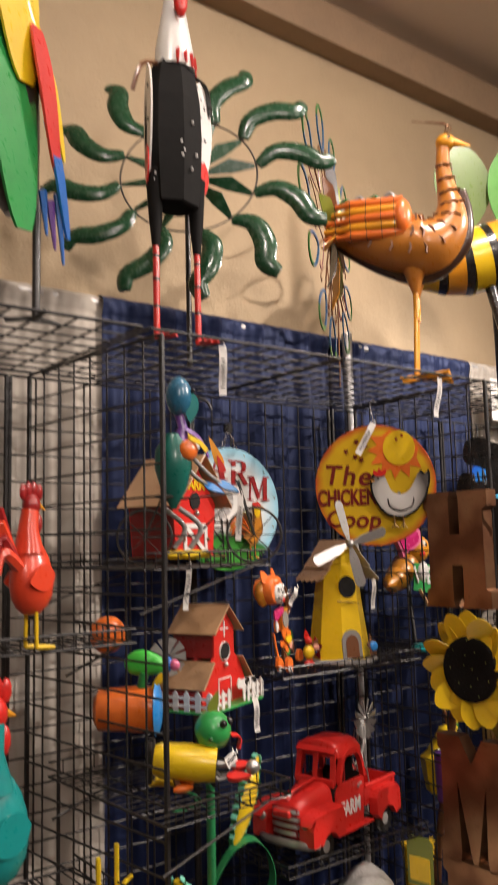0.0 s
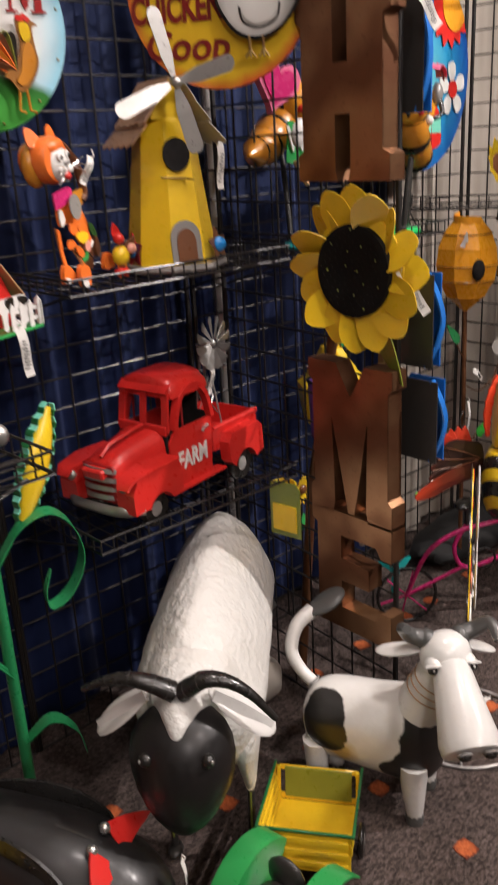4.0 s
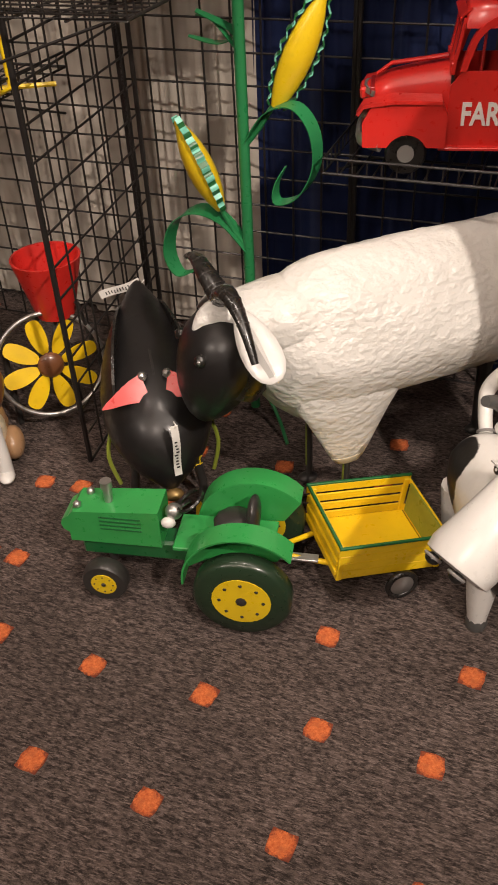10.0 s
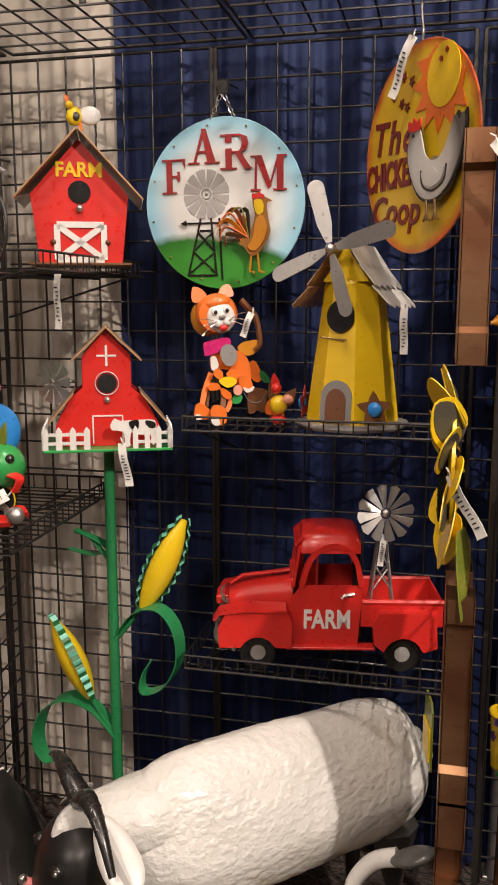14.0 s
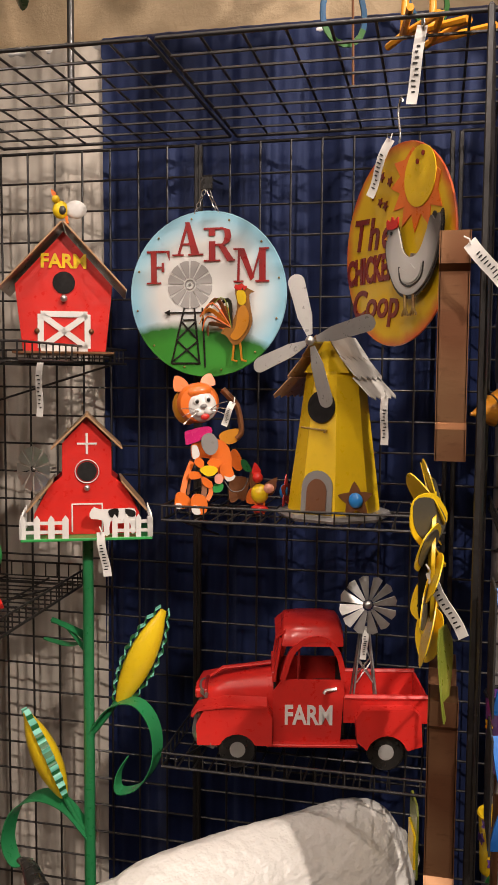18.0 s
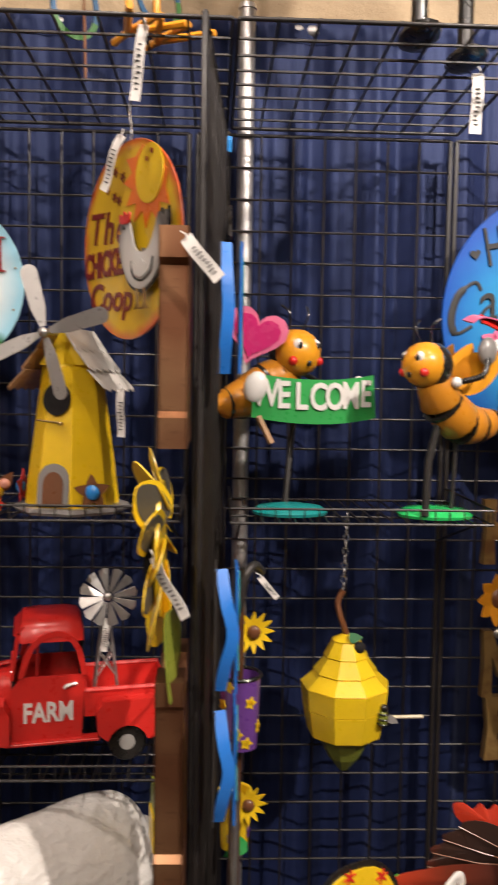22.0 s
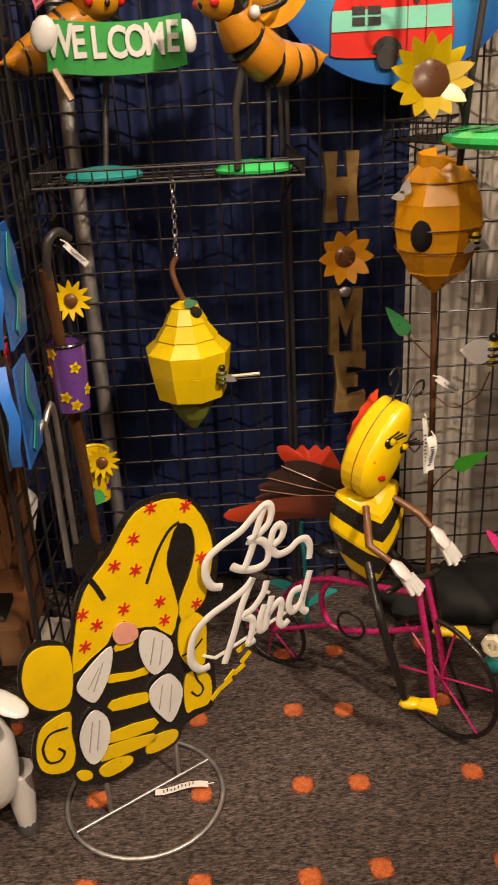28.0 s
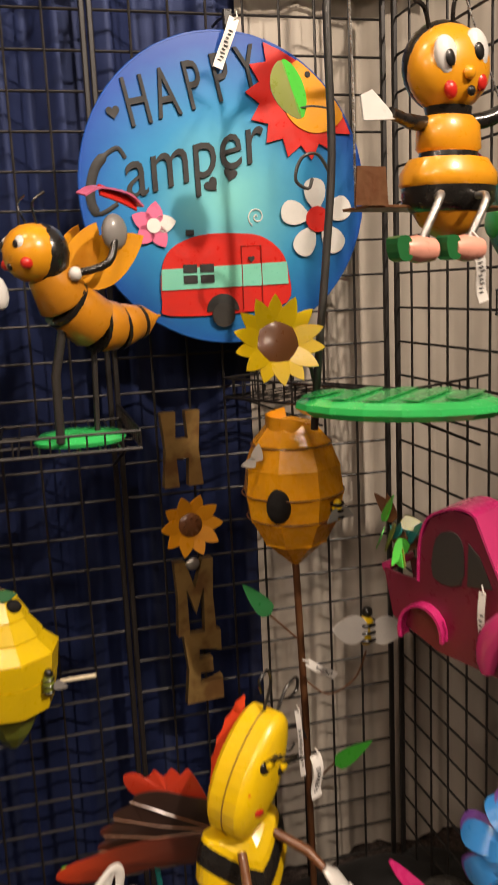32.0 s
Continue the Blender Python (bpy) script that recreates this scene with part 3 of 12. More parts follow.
def wire_shelf(m, width, depth, label, lip=0.03, bars=None):
    """A bracket shelf: x along the front, y back to the grid, with a raised front lip."""
    t = thing("wire_shelf", m, label, "wire shelf", "wire shelves hooked on the grid")
    part("frame", Sculpt(WIRE).tube([(0, 0, 0), (width, 0, 0), (width, depth, 0), (0, depth, 0)], 0.0033, n=6, closed=True), t)
    if lip:
        part("lip_rail", Sculpt(WIRE).tube([(0, depth, lip), (0, 0, lip), (width, 0, lip), (width, depth, lip)], 0.0028, n=6), t)
        post = wire_mesh(lip, 0.0018)
        for i in range(int(width / 0.03) + 1):
            part_of("lip_wire", post, t, pose(min(width, i * 0.03), 0, 0))
        for i in range(1, int(depth / 0.03)):
            for x in (0, width):
                part_of("lip_wire", post, t, pose(x, i * 0.03, 0))
    bar = wire_mesh(depth, 0.0019)
    k = bars or int(width / 0.032)
    for i in range(1, k):
        part_of("bar", bar, t, pose(width * i / k, 0, 0, -90, 0, 0))
    for y in (0.33, 0.66):
        part("cross_wire", Sculpt(WIRE).tube([(0, depth * y, -0.004), (width, depth * y, -0.004)], 0.0025, n=6), t)
    for x in (0.02, width - 0.02):
        part("bracket", Sculpt(WIRE).tube([(x, depth * 0.1, -0.004), (x, depth, -0.10)], 0.003, n=6), t)
    return t


SHELF_A, SHELF_B, SHELF_C = 1.232, 0.700, 1.225
wire_shelf(pose(0.525, 0.215, SHELF_A), 0.575, 0.385, "black wire shelf holding the yellow birdhouse")
wire_shelf(pose(0.525, 0.215, SHELF_B), 0.575, 0.385, "black wire shelf holding the red truck")
wire_shelf(pose(1.205, 0.245, SHELF_C), 0.54, 0.355, "black wire shelf holding two garden bees")
wire_shelf(pose(0.315, 0.0, 1.56, 0, 0, 90), 0.56, 0.36, "black wire shelf holding a red barn birdhouse", lip=0.035)
wire_shelf(pose(0.285, -0.09, 1.035, 0, 0, 92), 0.54, 0.34, "black wire shelf crowded with metal birds", lip=0.035)
wire_shelf(pose(1.965, 0.565, SHELF_C + 0.033, 0, 0, -62), 0.46, 0.28, "black wire shelf holding a green lily pad", lip=0.04)

# ---- small shared pieces ----
def price_tag(m, length=0.11, width=0.021, label="white paper price tag tied with string"):
    """Hangs down local -y from the origin, art facing local +z, slightly curled."""
    t = thing("price_tag", m, label, "price tag", "price tags")
    pts = [(0, -length * i / 6, 0.006 * math.sin(i * 0.9)) for i in range(7)]
    part("paper", Sculpt(TAG).strip(pts, width, (1, 0, 0), 0.0012), t)
    sc = Sculpt(INK)
    rng = random.Random(int(length * 1000) + int(width * 9000))
    for i in range(9):
        y = -length * (0.28 + 0.07 * i)
        z = 0.006 * math.sin(-y / length * 5.4) + 0.0014
        sc.box((rng.uniform(-0.002, 0.002), y, z), (width * rng.uniform(0.25, 0.5), length * 0.022, 0.0012), bevel=0.0)
    tagged(part("writing", sc, t), kind="stuff")
    part("string", Sculpt(TAG).tube([(0, 0.012, 0.002), (0.004, 0.002, 0.006), (0, -0.004, 0.002)], 0.0014, n=5), t)
    return t


def chain_links(sc, a, b, mat=CHROME, size=0.006):
    a, b = Vector(a), Vector(b)
    n = max(2, int((b - a).length / (size * 2.2)))
    d = (b - a).normalized()
    side = d.cross(Vector((0.3, 0.8, 0.5))).normalized()
    other = d.cross(side)
    for i in range(n):
        c = a.lerp(b, (i + 0.5) / n)
        w = side if i % 2 else other
        sc.tube([c + d * size * 1.5 * math.cos(t) + w * size * 0.8 * math.sin(t) for t in [k * math.pi / 4 for k in range(8)]], size * 0.22, mat, n=5, closed=True)
    return sc


def bolt(sc, c, r=0.004, mat=STEEL):
    sc.ball(c, (r, r, r * 0.8), mat, n=8)


# ---- round hanging signs ----
def radial(name, centre, inner, middle, outer, radius, fade=0.62):
    """Sprayed paint that fades from the middle of a sign to its rim."""
    def build(tree, b):
        co = tree.nodes.new("ShaderNodeTexCoord")
        sub = tree.nodes.new("ShaderNodeVectorMath")
        sub.operation = "SUBTRACT"
        sub.inputs[1].default_value = centre
        tree.links.new(co.outputs["Object"], sub.inputs[0])
        ln = tree.nodes.new("ShaderNodeVectorMath")
        ln.operation = "LENGTH"
        tree.links.new(sub.outputs[0], ln.inputs[0])
        add = tree.nodes.new("ShaderNodeMath")
        add.operation = "MULTIPLY_ADD"
        add.inputs[1].default_value = 1 / radius
        tree.links.new(ln.outputs["Value"], add.inputs[0])
        nz = noise_of(tree, 14, 3)
        sc = tree.nodes.new("ShaderNodeMath")
        sc.operation = "MULTIPLY_ADD"
        sc.inputs[1].default_value, sc.inputs[2].default_value = 0.16, -0.08
        tree.links.new(nz, sc.inputs[0])
        tree.links.new(sc.outputs[0], add.inputs[2])
        tree.links.new(ramp(tree, add.outputs[0], [(0.0, inner), (fade, middle), (0.96, outer), (1.0, outer)]), b.inputs["Base Color"])
        b.inputs["Roughness"].default_value = 0.32
        b.inputs["Coat Weight"].default_value = 0.4
        bump(tree, b, nz, 0.08, 0.004)
    return material(name, build)


def sprayed_hill(mat):
    """Adds a soft-edged green hill, sprayed over the lower part of the sign."""
    tree = mat.node_tree
    b = tree.nodes["Principled BSDF"]
    sky = b.inputs["Base Color"].links[0].from_socket
    xyz = tree.nodes.new("ShaderNodeSeparateXYZ")
    tree.links.new(tree.nodes.new("ShaderNodeTexCoord").outputs["Object"], xyz.inputs[0])

    def calc(op, a, c, d=0.0):
        n = tree.nodes.new("ShaderNodeMath")
        n.operation = op
        for socket, v in zip(n.inputs, (a, c, d)):
            if isinstance(v, bpy.types.NodeSocket):
                tree.links.new(v, socket)
            else:
                socket.default_value = v
        return n.outputs[0]
    off = calc("ADD", xyz.outputs[0], 0.065)
    crest = calc("MULTIPLY_ADD", calc("MULTIPLY", off, off), -1.15, -0.058)
    deep = calc("SUBTRACT", crest, xyz.outputs[1])
    deep = calc("MULTIPLY_ADD", noise_of(tree, 30, 4), 0.016, calc("ADD", deep, -0.008))
    fac = calc("MULTIPLY", deep, 1 / 0.03)
    hill = ramp(tree, calc("MULTIPLY", deep, 1 / 0.07), [(0.0, (0.02, 0.09, 0.02)), (0.35, (0.03, 0.16, 0.025)), (0.8, (0.05, 0.27, 0.035))])
    tree.links.new(mix(tree, ramp(tree, fac, [(0.0, 0.0), (0.75, 1.0)]), sky, hill), b.inputs["Base Color"])


FARM_SKY = radial("sprayed white and blue sign paint", (0, 0.0, 0), (0.72, 0.72, 0.69), (0.70, 0.71, 0.69), (0.30, 0.58, 0.72), 0.19)
sprayed_hill(FARM_SKY)
COOP_PAINT = radial("sprayed yellow and orange sign paint", (0, 0, 0), (0.68, 0.44, 0.012), (0.64, 0.41, 0.012), (0.55, 0.085, 0.02), 0.207, 0.84)
HEN_PAINT = radial("white paint with sooty edges", (0.075, -0.030, 0.02), (0.70, 0.69, 0.66), (0.56, 0.55, 0.52), (0.10, 0.09, 0.085), 0.098, 0.62)
SIGN_RED = paint("oxblood sign paint", (0.17, 0.012, 0.010))
CAMPER_PAINT = radial("sprayed teal and blue sign paint", (0.0, -0.02, 0), (0.19, 0.58, 0.56), (0.022, 0.24, 0.48), (0.007, 0.065, 0.33), 0.31, 0.55)


def flat(t, name, outline, z, mat, label="", thick=0.003, m=I4):
    return part(name, Sculpt(mat).plate(outline, thick, m=pose(0, 0, z) @ m), t, label)


UMBER = paint("rubbed umber and orange enamel", (0.30, 0.13, 0.025), wear=0.25)


def farm_sign():
    m = pose(0.546, 0.484, 1.722, 92, 0, -3)
    t = thing("farm_sign", m, "round white metal sign reading FARM with windmill and rooster", "hanging sign")
    part("disc", Sculpt(FARM_SKY).plate(disc_outline(0.190, 56), 0.004).tube(ring_pts((0, 0, 0), 0.190, 56), 0.0028, FARM_SKY, n=6, closed=True), t)
    # serif letters built from thick and thin strokes in a unit box
    def serif(ch, x0, y0, w, h):
        if ch == "F":
            quads = [((0.18, 0), (0.42, 0), (0.42, 1), (0.18, 1)), ((0, 0.94), (1, 0.94), (1, 1), (0, 1)), ((0.88, 0.94), (1, 0.70), (1, 0.96), (0.7, 0.96)), ((0.4, 0.47), (0.72, 0.47), (0.72, 0.53), (0.4, 0.53)), ((0.66, 0.36), (0.76, 0.36), (0.76, 0.64), (0.66, 0.64)), ((0, 0), (0.62, 0), (0.62, 0.05), (0, 0.05))]
        elif ch == "A":
            quads = [((0.16, 0.04), (0.24, 0.04), (0.50, 0.84), (0.45, 0.96)), ((0.62, 0.04), (0.87, 0.04), (0.56, 1), (0.42, 1)), ((0.27, 0.31), (0.68, 0.31), (0.66, 0.37), (0.29, 0.37)), ((0, 0), (0.36, 0), (0.36, 0.05), (0, 0.05)), ((0.52, 0), (1, 0), (1, 0.05), (0.52, 0.05))]
        elif ch == "R":
            quads = [((0.16, 0), (0.36, 0), (0.36, 0.60), (0.16, 0.60)), ((0.16, 0.76), (0.36, 0.76), (0.36, 1), (0.16, 1)), ((0, 0.94), (0.62, 0.94), (0.62, 1), (0, 1)), ((0, 0), (0.52, 0), (0.52, 0.05), (0, 0.05)), ((0.34, 0.46), (0.62, 0.46), (0.62, 0.52), (0.34, 0.52)), ((0.60, 1), (0.60, 0.93), (0.66, 0.90), (0.84, 0.92)), ((0.66, 0.90), (0.84, 0.92), (0.88, 0.72), (0.68, 0.72)), ((0.68, 0.72), (0.88, 0.72), (0.82, 0.56), (0.64, 0.58)), ((0.64, 0.58), (0.82, 0.56), (0.62, 0.46), (0.58, 0.50)), ((0.46, 0.47), (0.66, 0.47), (0.96, 0.04), (0.74, 0.04)), ((0.74, 0), (1, 0), (1, 0.05), (0.74, 0.05))]
        elif ch == "M":
            quads = [((0.10, 0.04), (0.16, 0.04), (0.18, 0.96), (0.12, 0.96)), ((0.10, 1), (0.30, 1), (0.58, 0.14), (0.48, 0.04)), ((0.48, 0.04), (0.55, 0.14), (0.80, 1), (0.74, 1)), ((0.72, 0), (0.90, 0), (0.90, 1), (0.72, 1)), ((0, 0), (0.28, 0), (0.28, 0.05), (0, 0.05)), ((0.62, 0), (1, 0), (1, 0.05), (0.62, 0.05)), ((0, 0.95), (0.26, 0.95), (0.26, 1), (0, 1)), ((0.72, 0.95), (1, 0.95), (1, 1), (0.72, 1))]
        sc = Sculpt(DEEPRED)
        for k, q in enumerate(quads):
            sc.plate([(x0 + x * w, y0 + y * h) for x, y in q], 0.003, m=pose(0, 0, 0.004 + 0.0003 * k))
        return sc

    for ch, x, y, w, h in (("F", -0.148, 0.027, 0.057, 0.077), ("A", -0.083, 0.091, 0.076, 0.077), ("R", -0.005, 0.076, 0.076, 0.077), ("M", 0.067, 0.027, 0.085, 0.077)):
        part("letter", serif(ch, x, y, w, h), t, "dark red letter")
    wheel = Sculpt(GREY)
    for i in range(12):
        part("wheel_blade", Sculpt(paint("grey stencil paint", (0.36, 0.35, 0.34), rough=0.5)).plate([(0.016, -0.003), (0.054, -0.0115), (0.056, 0.0), (0.054, 0.0115), (0.016, 0.003)], 0.0016, m=pose(-0.041, 0.024, 0.0035, 0, 0, 30 * i + 15)), t, "grey windmill blade")
    wheel.tube(ring_pts((-0.041, 0.024, 0.004), 0.011, 16), 0.0016, n=5, closed=True).ball((-0.041, 0.024, 0.004), 0.004, n=8)
    part("wheel_hub", wheel, t)
    tw = Sculpt(BLACK)
    for a, b in (((-0.055, -0.030), (-0.088, -0.160)), ((-0.030, -0.030), (-0.018, -0.160)), ((-0.062, -0.062), (-0.022, -0.105)), ((-0.026, -0.062), (-0.075, -0.105)),
                 ((-0.072, -0.108), (-0.020, -0.155)), ((-0.022, -0.108), (-0.084, -0.155)), ((-0.090, -0.160), (-0.015, -0.160)), ((-0.058, -0.058), (-0.028, -0.058)),
                 ((-0.010, -0.03), (-0.004, -0.17)), ((-0.095, -0.041), (0.012, -0.041))):
        part("tower_bar", Sculpt(BLACK).tube([(*a, 0.005), (*b, 0.005)], 0.0024, n=5, flat=0.5), t)
    tw.plate([(-0.105, -0.041), (-0.09, -0.034), (-0.09, -0.048)], 0.002, m=pose(0, 0, 0.0085))
    part("wind_arrow", tw, t)
    part("rooster_body", Sculpt(UMBER).plate(smooth_loop([(0.0766, 0.0171), (0.0889, 0.0221), (0.1023, 0.0132), (0.121, 0.0034), (0.1087, -0.0024), (0.1121, -0.0367), (0.1161, -0.0637), (0.1052, -0.0906), (0.0864, -0.1127), (0.0692, -0.1161), (0.0529, -0.0955), (0.041, -0.0887), (0.0578, -0.0711), (0.0726, -0.0563), (0.0805, -0.0269), (0.0756, 0.0)], 3), 0.004, m=pose(0, 0, 0.020)), t, "brown rooster cut-out standing proud")
    part("rooster_breast", Sculpt(HONEY).plate(smooth_loop([(0.084, -0.0367), (0.0988, -0.0269), (0.1087, -0.0514), (0.1037, -0.0808), (0.0815, -0.1053), (0.0642, -0.098), (0.0766, -0.076)], 3), 0.003, m=pose(0, 0, 0.0238)), t)
    part("rooster_neck", Sculpt(YELLOW).plate(smooth_loop([(0.0805, 0.0049), (0.0963, 0.0064), (0.1023, -0.0073), (0.1003, -0.0221), (0.0904, -0.0269), (0.0825, -0.0181)], 3), 0.003, m=pose(0, 0, 0.0242)), t)
    part("rooster_comb", Sculpt(RED).plate(smooth_loop([(0.0741, 0.0123), (0.0776, 0.0211), (0.0855, 0.0181), (0.0914, 0.024), (0.0973, 0.0181), (0.1037, 0.0162), (0.1003, 0.0083), (0.084, 0.0083)], 2), 0.003, m=pose(0, 0, 0.0236)), t)
    part("rooster_eye", Sculpt(BLACK).ball((0.0934, 0.0098, 0.0255), 0.0022, n=6), t)
    part("standoff", Sculpt(STEEL).tube([(0.07, -0.06, 0.003), (0.07, -0.06, 0.02)], 0.004, n=6), t)
    for foot in [[(0.0706, -0.1127), (0.0692, -0.1298), (0.0667, -0.1519)], [(0.0855, -0.1103), (0.0874, -0.1298), (0.0894, -0.1519)]]:
        part("rooster_leg", Sculpt(HONEY).tube([(x, y, 0.018) for x, y in foot] + [(foot[2][0] + 0.012, foot[2][1] - 0.003, 0.018)], 0.0028, n=6), t)
    for k in range(7):  # arching tail plumes
        a = radians(60 + 24 * k)
        top = Vector((0.046 + 0.034 * math.cos(a), -0.052 + 0.040 * math.sin(a), 0.026))
        tip = Vector((0.040 + 0.052 * math.cos(a + 0.55), -0.064 + 0.040 * math.sin(a + 0.55), 0.024))
        part("tail_plume", Sculpt((SOFTBLACK, OLIVE, BROWN, ORANGE, HONEY, ORANGE, BROWN)[k]).strip(smooth_path([(0.066, -0.078, 0.021), tuple(top), tuple(tip)], 5), [0.005, 0.008, 0.010, 0.011, 0.012, 0.012, 0.012, 0.011, 0.009, 0.006, 0.002], (0.3, 0.3, 0.9) if k % 2 else (0.5, 0.6, 0.5), 0.002), t)
    part("tail_plate", Sculpt(ORANGE).plate(smooth_loop([(0.0469, -0.0269), (0.0617, -0.0367), (0.0692, -0.0563), (0.0593, -0.076), (0.0469, -0.0808), (0.0321, -0.0735), (0.0296, -0.0514)], 3), 0.003, m=pose(0, 0, 0.0175)), t)
    ch = Sculpt(CHROME)
    chain_links(ch, (-0.028, 0.186, 0), (-0.004, 0.240, 0))
    chain_links(ch, (0.028, 0.186, 0), (0.004, 0.240, 0))
    part("chain", ch, t)
    part("hanger", Sculpt(BLACK).box((0, 0.255, -0.004), (0.030, 0.030, 0.012)).tube([(0, 0.27, -0.004), (0, 0.275, -0.12)], 0.003, n=6), t, "black clip over a grid wire")
    for i in range(12):
        rv = Sculpt(BRASS)
        bolt(rv, (0.178 * math.cos(i * 0.5236 + 0.2), 0.178 * math.sin(i * 0.5236 + 0.2), 0.004), 0.0028, BRASS)
        part("rivet", rv, t)


def coop_sign():
    m = pose(0.993, 0.282, 1.793, 90, 0, -55)
    t = thing("chicken_coop_sign", m, "round yellow metal sign reading The Chicken Coop, hung by a hook", "hanging sign")
    part("disc", Sculpt(COOP_PAINT).plate(disc_outline(0.196, 56), 0.004).tube(ring_pts((0, 0, 0), 0.196, 56), 0.0028, n=6, closed=True), t)
    part("lettering", Sculpt(SIGN_RED).text("The", 0.092, 0.0025, m=pose(-0.090, 0.032, 0.0035, 0, 0, -4), shear=0.15, spacing=1.15, bold=0.0015), t, "dark red word The")
    part("lettering", Sculpt(SIGN_RED).text("CHICKEN", 0.074, 0.0025, m=pose(-0.092, -0.040, 0.0035) @ Matrix.Diagonal((0.62, 1, 1, 1)), bold=0.0026), t, "dark red word CHICKEN")
    part("lettering", Sculpt(SIGN_RED).text("Coop", 0.080, 0.0025, m=pose(-0.076, -0.112, 0.0035, 0, 0, -3), shear=0.15, bold=0.0015), t, "dark red word Coop")
    spikes = []
    for i in range(26):
        a = math.pi * 2 * i / 26
        r = 0.100 if i % 2 else 0.068
        spikes.append((r * math.cos(a), r * math.sin(a)))
    sun = [(x, y) for x, y in spikes if math.hypot(x + 0.080, y + 0.115) < 0.197]
    flat(t, "sunburst", sun, 0.0035, ORANGE, "orange sunburst", m=pose(0.080, 0.115, 0), thick=0.002)
    flat(t, "sun", disc_outline(0.052, 24, 1.0, 1.1), 0.006, YELLOW, "yellow sun", m=pose(0.085, 0.118, 0), thick=0.002)
    for x, y in ((0.078, 0.146), (0.096, 0.158)):
        flat(t, "eye_dot", disc_outline(0.005, 12), 0.0078, DEEPRED, m=pose(x, y, 0), thick=0.002)
    hen = [(0.000, 0.020), (0.012, 0.032), (0.034, 0.030), (0.044, 0.008), (0.058, -0.022), (0.085, -0.034), (0.112, -0.024), (0.132, 0.006), (0.146, 0.034), (0.160, 0.024), (0.172, 0.034), (0.174, 0.000),
           (0.160, -0.045), (0.130, -0.085), (0.085, -0.104), (0.040, -0.092), (0.010, -0.055), (-0.004, -0.015)]
    ch = smooth_loop([(x - 0.085, y + 0.035) for x, y in hen], 4)
    flat(t, "hen_shadow", [(x * 1.08, y * 1.10) for x, y in ch], 0.0175, BLACK, "black outline of the hen", m=pose(0.085, -0.035, 0))
    flat(t, "hen", ch, 0.0205, HEN_PAINT, "white hen cut-out", m=pose(0.085, -0.035, 0))
    flat(t, "hen_beak", [(-0.012, 0.012), (0.004, 0.020), (0.003, 0.008)], 0.0205, AMBER)
    part("hen_wing_edge", Sculpt(SOFTBLACK).tube(smooth_path([(0.045, -0.048, 0.0228), (0.052, -0.076, 0.0228), (0.085, -0.088, 0.0228), (0.120, -0.074, 0.0228), (0.128, -0.046, 0.0228)], 4), 0.0024, n=5, flat=0.5), t)
    flat(t, "hen_wing", smooth_loop([(0.050, -0.050), (0.070, -0.058), (0.086, -0.046), (0.104, -0.058), (0.122, -0.050), (0.114, -0.072), (0.085, -0.082), (0.058, -0.072)], 3), 0.0240, HEN_PAINT, thick=0.002)
    flat(t, "hen_comb", smooth_loop([(0.004, 0.030), (0.002, 0.048), (0.014, 0.042), (0.020, 0.052), (0.030, 0.043), (0.042, 0.048), (0.038, 0.028)], 3), 0.0240, RED)
    flat(t, "hen_eye", disc_outline(0.0035, 10), 0.0235, BLACK, m=pose(0.016, 0.020, 0), thick=0.002)
    lg = Sculpt(BRASS)
    for x in (0.062, 0.090):
        lg.tube([(x, -0.098, 0.019), (x + 0.002, -0.128, 0.019)], 0.003, n=6)
        for k in (-1, 0, 1):
            lg.tube([(x + 0.002, -0.128, 0.019), (x + 0.002 + 0.011 * k, -0.142, 0.019)], 0.0024, n=5)
    part("hen_legs", lg, t)
    part("standoff", Sculpt(STEEL).tube([(0.08, -0.03, 0.002), (0.08, -0.03, 0.018)], 0.005, n=8), t)
    for x, y in ((-0.09, 0.115), (-0.055, 0.145), (-0.06, 0.095), (-0.04, 0.085), (-0.025, 0.13)):
        part("star", Sculpt(SIGN_RED).plate([(0.011 * (1 if i % 2 else 0.45) * math.sin(i * math.pi / 5), 0.011 * (1 if i % 2 else 0.45) * math.cos(i * math.pi / 5)) for i in range(10)], 0.0024, m=pose(x, y, 0.0035)), t)
    part("hook", Sculpt(CHROME).tube(smooth_path([(0, 0.192, 0), (0.004, 0.215, 0.0), (0, 0.235, 0), (-0.004, 0.262, 0), (0.004, 0.285, 0), (0.012, 0.275, 0)], 4), 0.0022, n=6), t)
    price_tag(pose(0.978, 0.262, 1.995, 90, 28, -35), 0.115)


farm_sign()
coop_sign()


